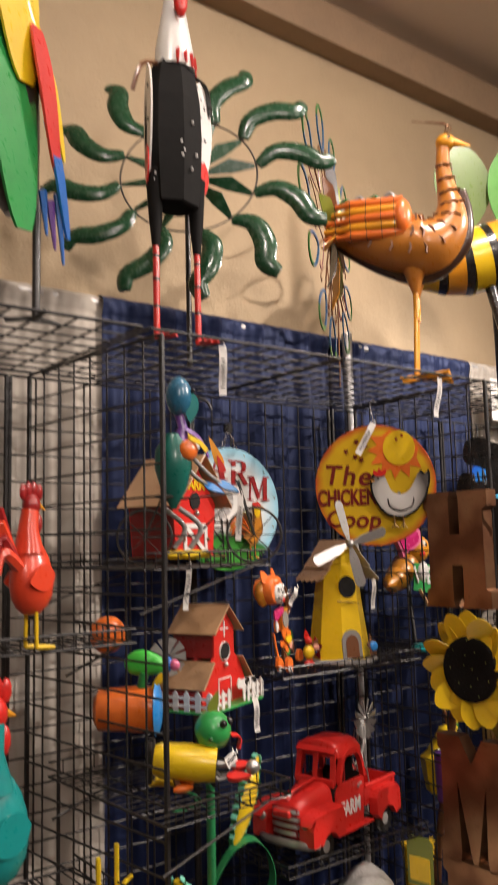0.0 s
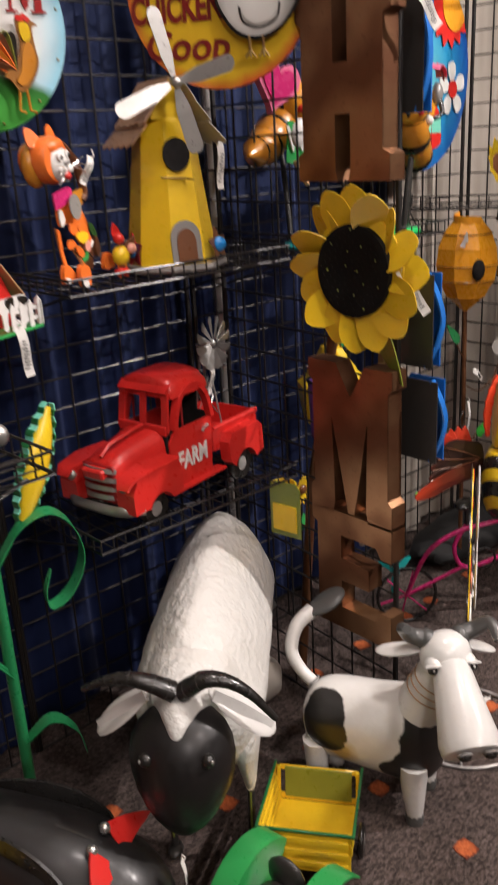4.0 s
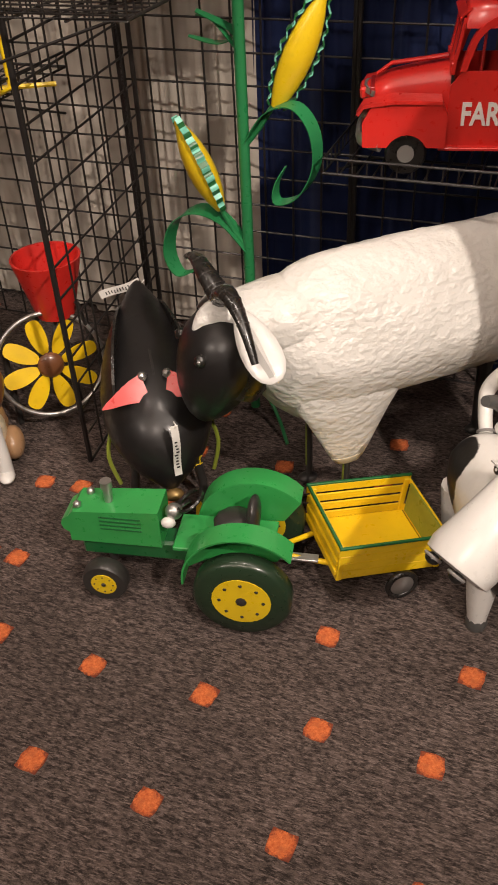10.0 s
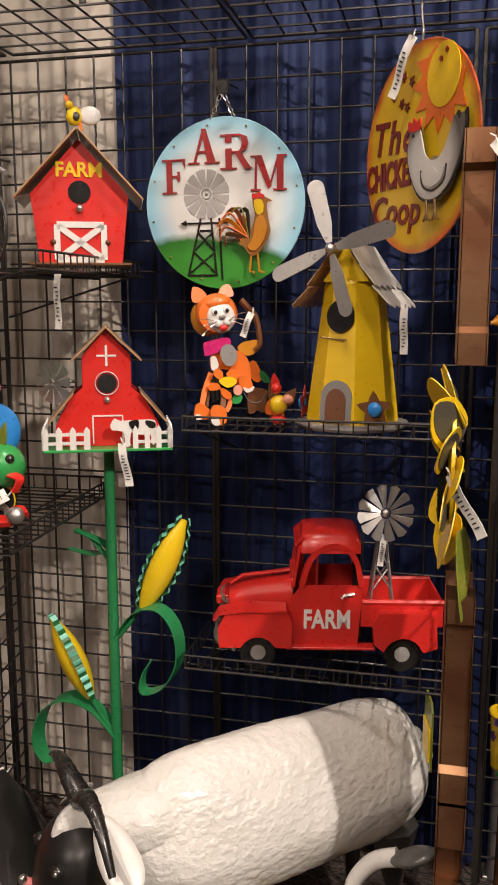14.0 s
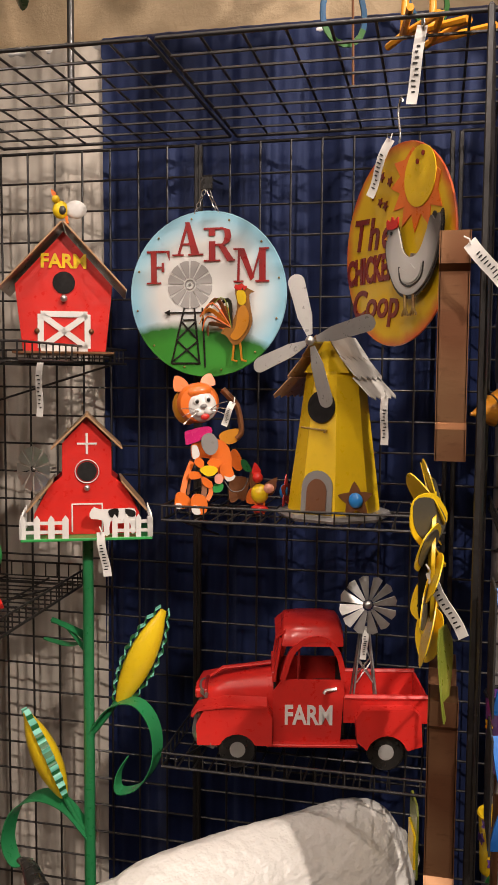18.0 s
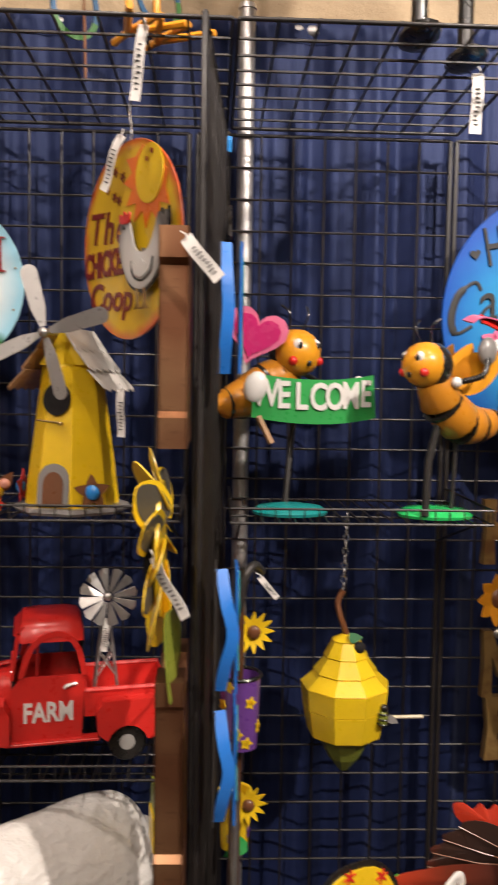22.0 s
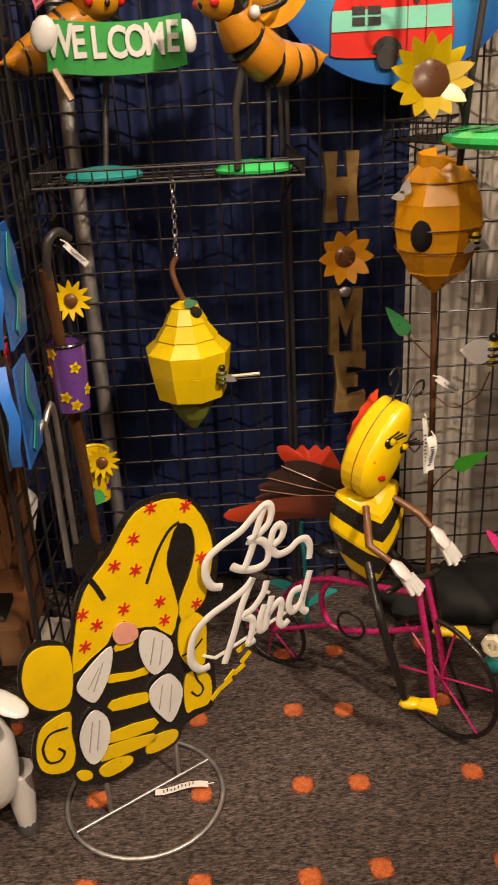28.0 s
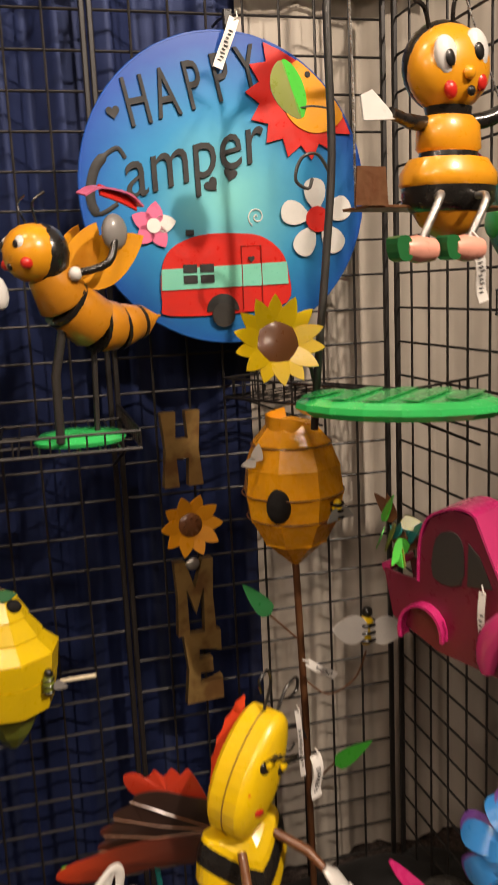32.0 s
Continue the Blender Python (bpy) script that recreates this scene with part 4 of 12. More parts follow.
# ---- windmill birdhouse ----
def windmill_birdhouse():
    t = thing("windmill_birdhouse", pose(0.868, 0.345, SHELF_A + 0.004, 0, 0, -14), "yellow metal windmill birdhouse with grey blades on a wire shelf", "birdhouse")
    part("base", Sculpt(GREY).lathe([(0.118, 0.0), (0.122, 0.006), (0.118, 0.014)], n=8, m=pose(0, 0, 0, 0, 0, 22.5), facet=True), t, "grey octagonal base")
    body = Sculpt(YELLOW).lathe([(0.098, 0.014), (0.093, 0.06), (0.062, 0.300), (0.045, 0.335)], n=8, m=pose(0, 0, 0, 0, 0, 22.5), facet=True)
    part("tower", body, t)
    tilt = pose(0, 0, 0, 90 - 7.2, 0, 0)
    part("entrance", Sculpt(VOID).plate(disc_outline(0.030, 24, 1, 1.12), 0.003, m=pose(-0.004, -0.0690, 0.235) @ tilt), t, "round dark entrance hole")
    arch = [(-0.034, 0), (-0.034, 0.055)] + [(0.034 * math.cos(a), 0.055 + 0.034 * math.sin(a)) for a in [math.pi * (1 - i / 10) for i in range(11)]] + [(0.034, 0.055), (0.034, 0)]
    part("door_frame", Sculpt(GREY).plate(arch, 0.006, m=pose(-0.004, -0.0905, 0.016) @ tilt), t, "grey arched door frame")
    part("door", Sculpt(BROWN).plate([(x * 0.64, y * 0.80) for x, y in arch], 0.006, m=pose(-0.004, -0.0930, 0.017) @ tilt), t, "dark arched door")
    part("perch", Sculpt(BRASS).tube([(-0.045, -0.077, 0.192), (0.012, -0.078, 0.187), (0.016, -0.102, 0.185)], 0.0022, n=6), t)
    fl = Sculpt(BROWN)
    for i in range(5):
        fl.plate([(x, y) for x, y in petal(0.038, 0.026)], 0.002, m=pose(0.075, -0.075, 0.048, 80, 0, 35) @ pose(0, 0, 0, 0, 0, 72 * i + 20))
    fl.ball((0.077, -0.080, 0.048), (0.016, 0.008, 0.016), BLUE, n=10)
    part("flower", fl, t, "brown flower with a blue middle")
    f2 = Sculpt(RED)
    for i in range(5):
        f2.plate([(x, y) for x, y in petal(0.038, 0.026)], 0.002, RED if i % 2 else DEEPRED, m=pose(-0.100, -0.028, 0.048, 90, 0, -82) @ pose(0, 0, 0, 0, 0, 72 * i + 20))
    f2.ball((-0.105, -0.028, 0.048), (0.008, 0.016, 0.016), BLUE, n=10)
    part("flower", f2, t, "red flower with a blue middle")
    for k in (-1, 1):  # roof sides with scalloped shingle edge
        # roof is grey all round; tan puts the left side's shade into colour
        sc = Sculpt(TIN if k > 0 else TAN)
        for row in range(3):
            out = [(-0.085, 0.0), (0.085, 0.0)]
            for i in range(6):
                x = 0.085 - 0.17 * i / 5
                out += [(x, -0.052), (x - 0.017, -0.062)] if i < 5 else [(x, -0.052)]
            m = pose(0, 0, 0.385) @ pose(0, 0, 0, 0, 0, 90 if k > 0 else -90) @ pose(0, -0.012 - 0.028 * row, -0.004 - 0.043 * row, 55 - 5 * row, 0, 0)
            sc.plate(out, 0.002, m=m)
        part("roof_side", sc, t, "silver shingled roof side")
    part("gable", Sculpt(YELLOW).plate([(-0.05, 0.305), (0.05, 0.305), (0, 0.378)], 0.004, m=pose(0, -0.052, 0, 90, 0, 0)), t)
    hub = Vector((-0.012, -0.110, 0.368))
    part("axle", Sculpt(STEEL).tube([hub + Vector((0, 0.07, 0)), hub], 0.004, n=8).ball(hub + Vector((0, -0.006, 0)), 0.010, n=10), t)
    for a in (106, 16, -74, -157):
        blade = Sculpt(BLADE).plate([(0.012, -0.006), (0.05, -0.015), (0.120, -0.017)] + [(0.122 + 0.016 * math.cos(q), 0.017 * math.sin(q)) for q in [math.pi * (-0.5 + i / 8) for i in range(9)]] + [(0.05, 0.015), (0.012, 0.006)],
                                   0.0016, m=Matrix.Translation(hub) @ FACE_FRONT @ pose(0, 0, 0, 0, 0, a) @ pose(0, 0, 0, 16, 0, 0))
        part("blade", blade, t, "brushed grey windmill blade")
    price_tag(pose(0.975, 0.29, SHELF_A + 0.262, 90, 0, -10), 0.10, 0.016)


windmill_birdhouse()


# ---- cat and small rooster on the same shelf ----
def cat_figure():
    sc = Sculpt(ORANGE)
    # tilted head: cupped shell, pale face sheet, ears, whiskers
    hm = pose(-0.02, -0.004, 0.238, 0, -9, 2)
    sc.lathe([(0.001, -0.046), (0.032, -0.042), (0.044, -0.016), (0.046, 0.012), (0.040, 0.022), (0.001, 0.026)], ORANGE, hm @ pose(0, 0, 0, 90, 0, 0), n=22, squash=0.96)
    sc.ball((-0.022, 0.016, -0.006), (0.032, 0.020, 0.040), HONEY, hm, n=14)
    sc.ball((0.006, -0.0185, -0.008), (0.032, 0.018, 0.034), WHITE, hm, n=18).ball((0.004, -0.013, 0.024), (0.032, 0.018, 0.017), ORANGE, hm, n=14)
    for s in (-1, 1):
        sc.plate(smooth_loop([(-0.016, 0.0), (0.016, 0.002), (0.008, 0.024), (-0.012, 0.032)] if s < 0 else [(-0.016, 0.004), (0.016, 0.0), (0.012, 0.026), (-0.008, 0.022)], 3), 0.003, ORANGE, hm @ pose(s * 0.029, 0.0, 0.032, 78, 0, s * 10))
        sc.ball((s * 0.0125 + 0.005, -0.0345, 0.006), (0.0075, 0.004, 0.009), WHITE, hm, n=10).ball((s * 0.0125 + 0.006, -0.0378, 0.005), (0.0042, 0.002, 0.005), BLACK, hm, n=8)
        sc.ball((s * 0.011 + 0.006, -0.033, -0.019), (0.012, 0.008, 0.009), WHITE, hm, n=10)
        for k in (-1, 0, 1):
            sc.tube(smooth_path([(s * 0.012 + 0.006, -0.040, -0.016), (s * 0.034 + 0.006, -0.048, -0.016 + 0.010 * k), (s * 0.050 + 0.006, -0.046, -0.022 + 0.017 * k)], 3), 0.0009, CHROME, hm, n=4)
    sc.ball((0.006, -0.039, -0.007), (0.008, 0.005, 0.005), GREY, hm, n=8).ball((0.006, -0.036, -0.030), (0.010, 0.005, 0.007), RED, hm, n=8)
    sc.plate(smooth_loop([(-0.051, 0.175), (-0.041, 0.18), (-0.009, 0.188), (0.006, 0.186), (0.008, 0.174), (-0.004, 0.163), (-0.044, 0.149), (-0.049, 0.154)], 2), 0.004, MAGENTA, pose(0, -0.03, 0, 90, 0, 0))
    sc.plate(smooth_loop([(-0.016, 0.162), (-0.008, 0.172), (0.006, 0.174), (0.018, 0.161), (0.02, 0.143), (0.011, 0.129), (-0.003, 0.129), (-0.014, 0.143)], 3), 0.0025, GREY, pose(0, -0.04, 0, 90, 0, 0))
    sc.plate(smooth_loop([(-0.036, 0.146), (-0.022, 0.154), (0.018, 0.161), (0.042, 0.148), (0.052, 0.124), (0.054, 0.091), (0.047, 0.07), (0.025, 0.082), (0.009, 0.115), (-0.017, 0.12), (-0.033, 0.118)], 3), 0.004, ORANGE, pose(0, -0.022, 0, 90, 0, 0))
    sc.plate(smooth_loop([(-0.035, 0.145), (-0.026, 0.148), (-0.021, 0.14), (-0.018, 0.126), (-0.029, 0.117), (-0.034, 0.124)], 3), 0.003, WHITE, pose(0, -0.0265, 0, 90, 0, 0))
    sc.plate(smooth_loop([(0.026, 0.166), (0.039, 0.177), (0.072, 0.182), (0.075, 0.168), (0.063, 0.152), (0.046, 0.148), (0.033, 0.155)], 3), 0.006, HONEY, pose(0, -0.012, 0, 90, 0, 0))
    sc.plate(smooth_loop([(0.051, 0.127), (0.063, 0.137), (0.076, 0.118), (0.08, 0.096), (0.068, 0.089), (0.054, 0.104)], 3), 0.005, ORANGE, pose(0, -0.01, 0, 90, 0, 0))
    sc.plate(smooth_loop([(0.026, 0.102), (0.043, 0.106), (0.056, 0.089), (0.053, 0.075), (0.038, 0.073), (0.028, 0.083)], 3), 0.003, ORANGE, pose(0, -0.03, 0, 90, 0, 0))
    sc.plate(smooth_loop([(0.035, 0.081), (0.047, 0.077), (0.059, 0.083), (0.056, 0.073), (0.042, 0.069)], 3), 0.002, WHITE, pose(0, -0.033, 0, 90, 0, 0))
    sc.plate(smooth_loop([(0.052, 0.07), (0.072, 0.076), (0.094, 0.069), (0.091, 0.04), (0.084, 0.021), (0.072, 0.026), (0.062, 0.019), (0.051, 0.024)], 3), 0.008, BROWN, pose(0, -0.004, 0, 90, 0, 0))
    sc.plate(smooth_loop([(0.088, 0.044), (0.097, 0.053), (0.112, 0.049), (0.121, 0.032), (0.119, 0.02), (0.085, 0.021)], 3), 0.01, ORANGE, pose(0, -0.034, 0, 90, 0, 0))
    sc.plate(smooth_loop([(0.099, 0.089), (0.109, 0.074), (0.112, 0.05), (0.1, 0.045), (0.095, 0.065)], 3), 0.008, BROWN, pose(0, -0.01, 0, 90, 0, 0))
    sc.plate(smooth_loop([(-0.074, 0.03), (-0.07, 0.046), (-0.058, 0.049), (-0.046, 0.04), (-0.035, 0.028), (-0.035, 0.016), (-0.053, 0.015), (-0.072, 0.015)], 3), 0.01, ORANGE, pose(0, -0.046, 0, 90, 0, 0))
    sc.plate(smooth_loop([(-0.075, 0.018), (-0.071, 0.026), (-0.061, 0.025), (-0.059, 0.016), (-0.07, 0.015)], 2), 0.004, WHITE, pose(0, -0.053, 0, 90, 0, 0))
    sc.plate(smooth_loop([(-0.041, 0.033), (-0.032, 0.046), (-0.013, 0.042), (-0.006, 0.027), (-0.008, 0.009), (-0.023, 0.002), (-0.037, 0.009)], 3), 0.01, ORANGE, pose(0, -0.06, 0, 90, 0, 0))
    sc.plate(smooth_loop([(-0.04, 0.02), (-0.028, 0.022), (-0.021, 0.006), (-0.031, 0.003), (-0.039, 0.009)], 2), 0.004, WHITE, pose(0, -0.067, 0, 90, 0, 0))
    sc.strip(smooth_path([(-0.034, -0.02, 0.111), (-0.049, -0.033, 0.076), (-0.058, -0.046, 0.041)], 4), 0.012, (1, 0.3, 0), 0.003, ORANGE)
    sc.strip(smooth_path([(-0.01, -0.03, 0.074), (-0.01, -0.044, 0.053), (-0.017, -0.058, 0.032)], 4), 0.012, (1, 0.3, 0), 0.003, BROWN)
    sc.strip(smooth_path([(0.004, -0.026, 0.069), (0.005, -0.038, 0.047), (-0.005, -0.05, 0.031)], 4), 0.01, (1, 0.3, 0), 0.003, ORANGE)
    sc.strip(smooth_path([(-0.034, -0.012, 0.115), (-0.039, -0.020999999999999998, 0.079), (-0.044, -0.03, 0.04)], 4), 0.006, (1, 0.3, 0), 0.003, BROWN)
    sc.plate(smooth_loop([(-0.032, 0.111), (-0.026, 0.122), (-0.014, 0.118), (-0.011, 0.106), (-0.02, 0.1)], 3), 0.003, ORANGE, pose(0, -0.044, 0, 90, 0, 0))
    sc.plate(smooth_loop([(-0.044, 0.086), (-0.036, 0.093), (-0.02, 0.09), (-0.018, 0.079), (-0.039, 0.076)], 3), 0.003, ORANGE, pose(0, -0.044, 0, 90, 0, 0))
    sc.plate(smooth_loop([(-0.016, 0.081), (-0.002, 0.076), (0.008, 0.064), (0.001, 0.056), (-0.013, 0.065)], 3), 0.003, ORANGE, pose(0, -0.044, 0, 90, 0, 0))
    sc.plate(smooth_loop([(-0.004, 0.109), (0.005, 0.12), (0.022, 0.117), (0.027, 0.108), (0.015, 0.101)], 3), 0.003, ORANGE, pose(0, -0.044, 0, 90, 0, 0))
    sc.plate(smooth_loop([(0.013, 0.083), (0.024, 0.087), (0.031, 0.075), (0.024, 0.065), (0.013, 0.069)], 3), 0.003, PEACH, pose(0, -0.045, 0, 90, 0, 0))
    sc.plate(smooth_loop([(-0.021, 0.096), (-0.009, 0.105), (0.009, 0.104), (0.018, 0.097), (0.011, 0.086), (-0.005, 0.083)], 3), 0.004, LEMON, pose(0, -0.05, 0, 90, 0, 0))
    sc.plate(smooth_loop([(0.01, 0.047), (0.013, 0.063), (0.028, 0.065), (0.033, 0.06), (0.027, 0.047)], 3), 0.003, GREEN, pose(0, -0.036, 0, 90, 0, 0))
    sc.plate(smooth_loop([(0.075, 0.113), (0.085, 0.113), (0.097, 0.096), (0.098, 0.087), (0.085, 0.089), (0.077, 0.099)], 3), 0.003, DARKGREEN, pose(0, -0.016, 0, 90, 0, 0))
    sc.tube(smooth_path([(0.066, -0.01, 0.16), (0.076, -0.012, 0.177), (0.069, -0.006, 0.226), (0.053, 0.0, 0.249), (0.036, 0.004, 0.267)], 4), [0.011] * 9 + [0.013] * 8, BROWN, n=8, flat=0.6)
    sc.tube(smooth_path([(0.036, -0.03, 0.069), (0.051, -0.036, 0.048), (0.075, -0.036, 0.05), (0.088, -0.03, 0.072)], 4), 0.0012, SOFTBLACK, n=4)
    solid("cat_figure", sc, pose(0.588, 0.330, SHELF_A + 0.004, 0, 0, 24), "orange and white metal cat garden figure holding a flower", "figurine")
    rb = Sculpt(BROWN)
    rb.ball((0, 0, 0.045), (0.020, 0.016, 0.022), YELLOW, n=10).ball((-0.004, -0.004, 0.080), 0.012, RED, n=10).plate(petal(0.03, 0.02), 0.003, RED, pose(-0.006, 0, 0.083, 90, 0, 0) @ pose(0, 0, 0, 0, 0, 100))
    rb.plate(petal(0.045, 0.028), 0.004, BROWN, pose(0.012, 0, 0.045, 90, 0, 0) @ pose(0, 0, 0, 0, 0, 55)).ball((0.022, -0.010, 0.058), (0.012, 0.008, 0.011), PEACH, n=8)
    for x in (-0.008, 0.010):
        rb.tube([(x, 0, 0.03), (x, -0.002, 0.001)], 0.0028, ORANGE, n=5)
    rb.ball((0, 0, 0.012), (0.02, 0.014, 0.010), RED, n=8)
    solid("rooster_figure", rb, pose(0.712, 0.315, SHELF_A + 0.004), "tiny multicoloured metal rooster figure on the wire shelf", "figurine")
    price_tag(pose(0.655, 0.300, SHELF_A + 0.245, 90, 22, 0), 0.055, 0.014)


cat_figure()


# ---- red farm truck ----
def wheel(parent, c, r, width, axis="y", tyre=BLACK, hub=BLADE, name="wheel"):
    m = pose(*c, 90, 0, 0) if axis == "y" else pose(*c)
    w = Sculpt(tyre).lathe([(r * 0.66, -width * 0.45), (r * 0.9, -width * 0.5), (r, -width * 0.25), (r, width * 0.25), (r * 0.9, width * 0.5), (r * 0.66, width * 0.45)], n=24)
    ob = part(name, w, parent, "", m)
    part("rim", Sculpt(hub).lathe([(0.001, -width * 0.52), (r * 0.25, -width * 0.5), (r * 0.70, -width * 0.36), (r * 0.70, width * 0.36), (r * 0.25, width * 0.5), (0.001, width * 0.52)], n=20), ob)
    return ob


def farm_truck():
    m = pose(0.813, 0.356, SHELF_B + 0.003, 0, 0, 12) @ pose(0.008, 0, 0) @ Matrix.Diagonal((0.968, 1, 1, 1))
    t = thing("farm_truck", m, "red metal pickup truck lettered FARM on a wire shelf", "toy truck")
    # hood: rounded section swept along x
    sc = Sculpt(RED)
    rows = [(-0.234, 0.042, 0.070, 0.150), (-0.230, 0.047, 0.066, 0.160), (-0.20, 0.050, 0.064, 0.172), (-0.14, 0.056, 0.062, 0.184), (-0.082, 0.066, 0.060, 0.194)]
    vs, fs, n = [], [], 12
    for x, w, z0, z1 in rows:
        for i in range(n):
            a = math.pi * i / (n - 1)
            vs.append((x, -w * math.copysign(abs(math.cos(a)) ** 0.35, math.cos(a)), z0 + (z1 - z0) * math.sin(a) ** 0.38))
    for j in range(len(rows) - 1):
        for i in range(n - 1):
            fs.append((j * n + i, j * n + i + 1, (j + 1) * n + i + 1, (j + 1) * n + i))
        fs.append((j * n + n - 1, j * n, (j + 1) * n, (j + 1) * n + n - 1))
    fs += [tuple(range(n))[::-1]]
    sc.add(vs, fs)
    sc.box((-0.155, 0, 0.186), (0.140, 0.060, 0.022), m=pose(0, 0, 0, 0, -8, 0) @ pose(-0.014, 0, -0.014))
    sc.tube([(-0.228, 0, 0.168), (-0.20, 0, 0.187), (-0.090, 0, 0.201)], [0.006, 0.007, 0.008], n=8, flat=0.6)
    part("hood", sc, t)
    grille = part("grille", Sculpt(DEEPRED).box((-0.236, 0, 0.112), (0.008, 0.090, 0.084)), t, "dark red grille shell")
    for k, wide in enumerate((0.046, 0.049, 0.050, 0.048)):
        bar = smooth_path([(-0.232, -wide, 0.082 + 0.020 * k), (-0.247, -wide * 0.6, 0.086 + 0.020 * k), (-0.251, 0, 0.087 + 0.020 * k), (-0.247, wide * 0.6, 0.086 + 0.020 * k), (-0.232, wide, 0.082 + 0.020 * k)], 4)
        part("grille_bar", Sculpt(STEEL).strip(bar, 0.010, (0.25, 0, 1), 0.005), grille, "curved chrome bar")
    part("bumper", Sculpt(STEEL).tube(smooth_path([(-0.215, -0.105, 0.062), (-0.252, -0.07, 0.062), (-0.258, 0, 0.062), (-0.252, 0.07, 0.062), (-0.215, 0.105, 0.062)], 4), 0.009, n=8, flat=1.4), t, "dull chrome bumper")
    for s in (-1, 1):
        fender = [(-0.250, 0.060), (-0.252, 0.105), (-0.236, 0.134), (-0.19, 0.142), (-0.10, 0.140), (-0.088, 0.120), (-0.088, 0.060), (-0.118, 0.060)]
        fender += [(-0.163 + 0.044 * math.cos(a), 0.038 + 0.046 * math.sin(a)) for a in [math.pi * (0.16 + 0.68 * i / 8) for i in range(9)]] + [(-0.205, 0.060)]
        part("front_fender", Sculpt(RED).plate(fender, 0.050, m=pose(0, s * 0.086, 0, 90, 0, 0)).strip([(-0.262, s * 0.090, 0.118), (-0.250, s * 0.090, 0.136), (-0.19, s * 0.090, 0.146), (-0.10, s * 0.090, 0.144)], [0.030, 0.046, 0.056, 0.052], (0, 1, 0), 0.006), t)
        rear = [(0.095, 0.070), (0.092, 0.118), (0.105, 0.138), (0.215, 0.140), (0.232, 0.124), (0.236, 0.062), (0.206, 0.052)]
        rear += [(0.160 + 0.046 * math.cos(a), 0.036 + 0.048 * math.sin(a)) for a in [math.pi * (0.12 + 0.76 * i / 8) for i in range(9)]] + [(0.116, 0.052)]
        part("rear_fender", Sculpt(RED).plate(rear, 0.030, m=pose(0, s * 0.096, 0, 90, 0, 0)), t)
        part("headlight", Sculpt(STEEL).ball((-0.246, s * 0.078, 0.118), (0.010, 0.014, 0.014), n=10), t, "round tin headlight")
        # cab side with an arched window left open
        door = [(-0.086, 0.055), (0.062, 0.055), (0.070, 0.190), (-0.066, 0.190), (-0.086, 0.165)]
        part("door", Sculpt(RED).plate(door, 0.005, m=pose(0, s * 0.076, 0, 90, 0, 0)), t)
        arch = smooth_path([(-0.066, s * 0.075, 0.190), (-0.046, s * 0.073, 0.248), (-0.010, s * 0.070, 0.276), (0.030, s * 0.070, 0.274), (0.056, s * 0.073, 0.244), (0.068, s * 0.076, 0.190)], 5)
        part("window_arch", Sculpt(RED).strip(arch, 0.017, (0, 1, 0), 0.012), t)
        part("window_post", Sculpt(DEEPRED).tube([(-0.032, s * 0.074, 0.190), (-0.030, s * 0.072, 0.262)], 0.003, n=6), t)
        part("door_handle", Sculpt(STEEL).tube([(0.052, s * 0.080, 0.172), (0.028, s * 0.086, 0.170), (0.024, s * 0.086, 0.164)], 0.004, n=6), t, "bare steel handle")
        part("running_board", Sculpt(RED).box((0.0, s * 0.078, 0.052), (0.20, 0.032, 0.006)), t)
        w = Sculpt(WHITE).text("FARM", 0.058, 0.002, m=(pose(-0.008, -0.0795, 0.112, 90, 0, 0) if s < 0 else pose(-0.008, 0.0795, 0.112, 90, 0, 180)) @ Matrix.Diagonal((0.74, 1, 1, 1)), bold=0.0016)
        part("lettering", w, t, "white stencilled word FARM")
    roof = []
    for i in range(9):
        a = math.pi * i / 8
        roof.append((-0.078 * math.copysign(abs(math.cos(a)) ** 0.7, math.cos(a)), 0.268 + 0.052 * math.sin(a) ** 0.7))
    sc = Sculpt(RED)
    vs, fs = [], []
    for x, k in ((-0.068, 0.72), (-0.062, 0.92), (-0.03, 1.0), (0.03, 1.0), (0.056, 0.92), (0.066, 0.66)):
        for y, z in roof:
            vs.append((x, y * (0.90 + 0.10 * k), 0.262 + (z - 0.268) * k))
    for j in range(5):
        for i in range(8):
            fs.append((j * 9 + i, j * 9 + i + 1, (j + 1) * 9 + i + 1, (j + 1) * 9 + i))
        fs.append((j * 9 + 8, j * 9, (j + 1) * 9, (j + 1) * 9 + 8))
    fs += [tuple(range(9))[::-1], tuple(45 + i for i in range(9))]
    sc.add(vs, fs)
    part("roof", sc, t)
    part("visor", Sculpt(RED).strip([(-0.060, 0, 0.294), (-0.072, 0, 0.285), (-0.080, 0, 0.277)], 0.142, (0, 1, 0), 0.004), t, "sheet sun visor with welded edge")
    for s in (-1, 1):
        part("windscreen_post", Sculpt(RED).strip([(-0.084, s * 0.066, 0.186), (-0.070, s * 0.062, 0.278)], 0.018, (0, 1, 0), 0.006), t)
    part("windscreen_divider", Sculpt(RED).strip([(-0.085, 0, 0.186), (-0.071, 0, 0.280)], 0.016, (0, 1, 0), 0.006), t)
    part("cowl", Sculpt(RED).box((-0.084, 0, 0.192), (0.010, 0.142, 0.022)), t)
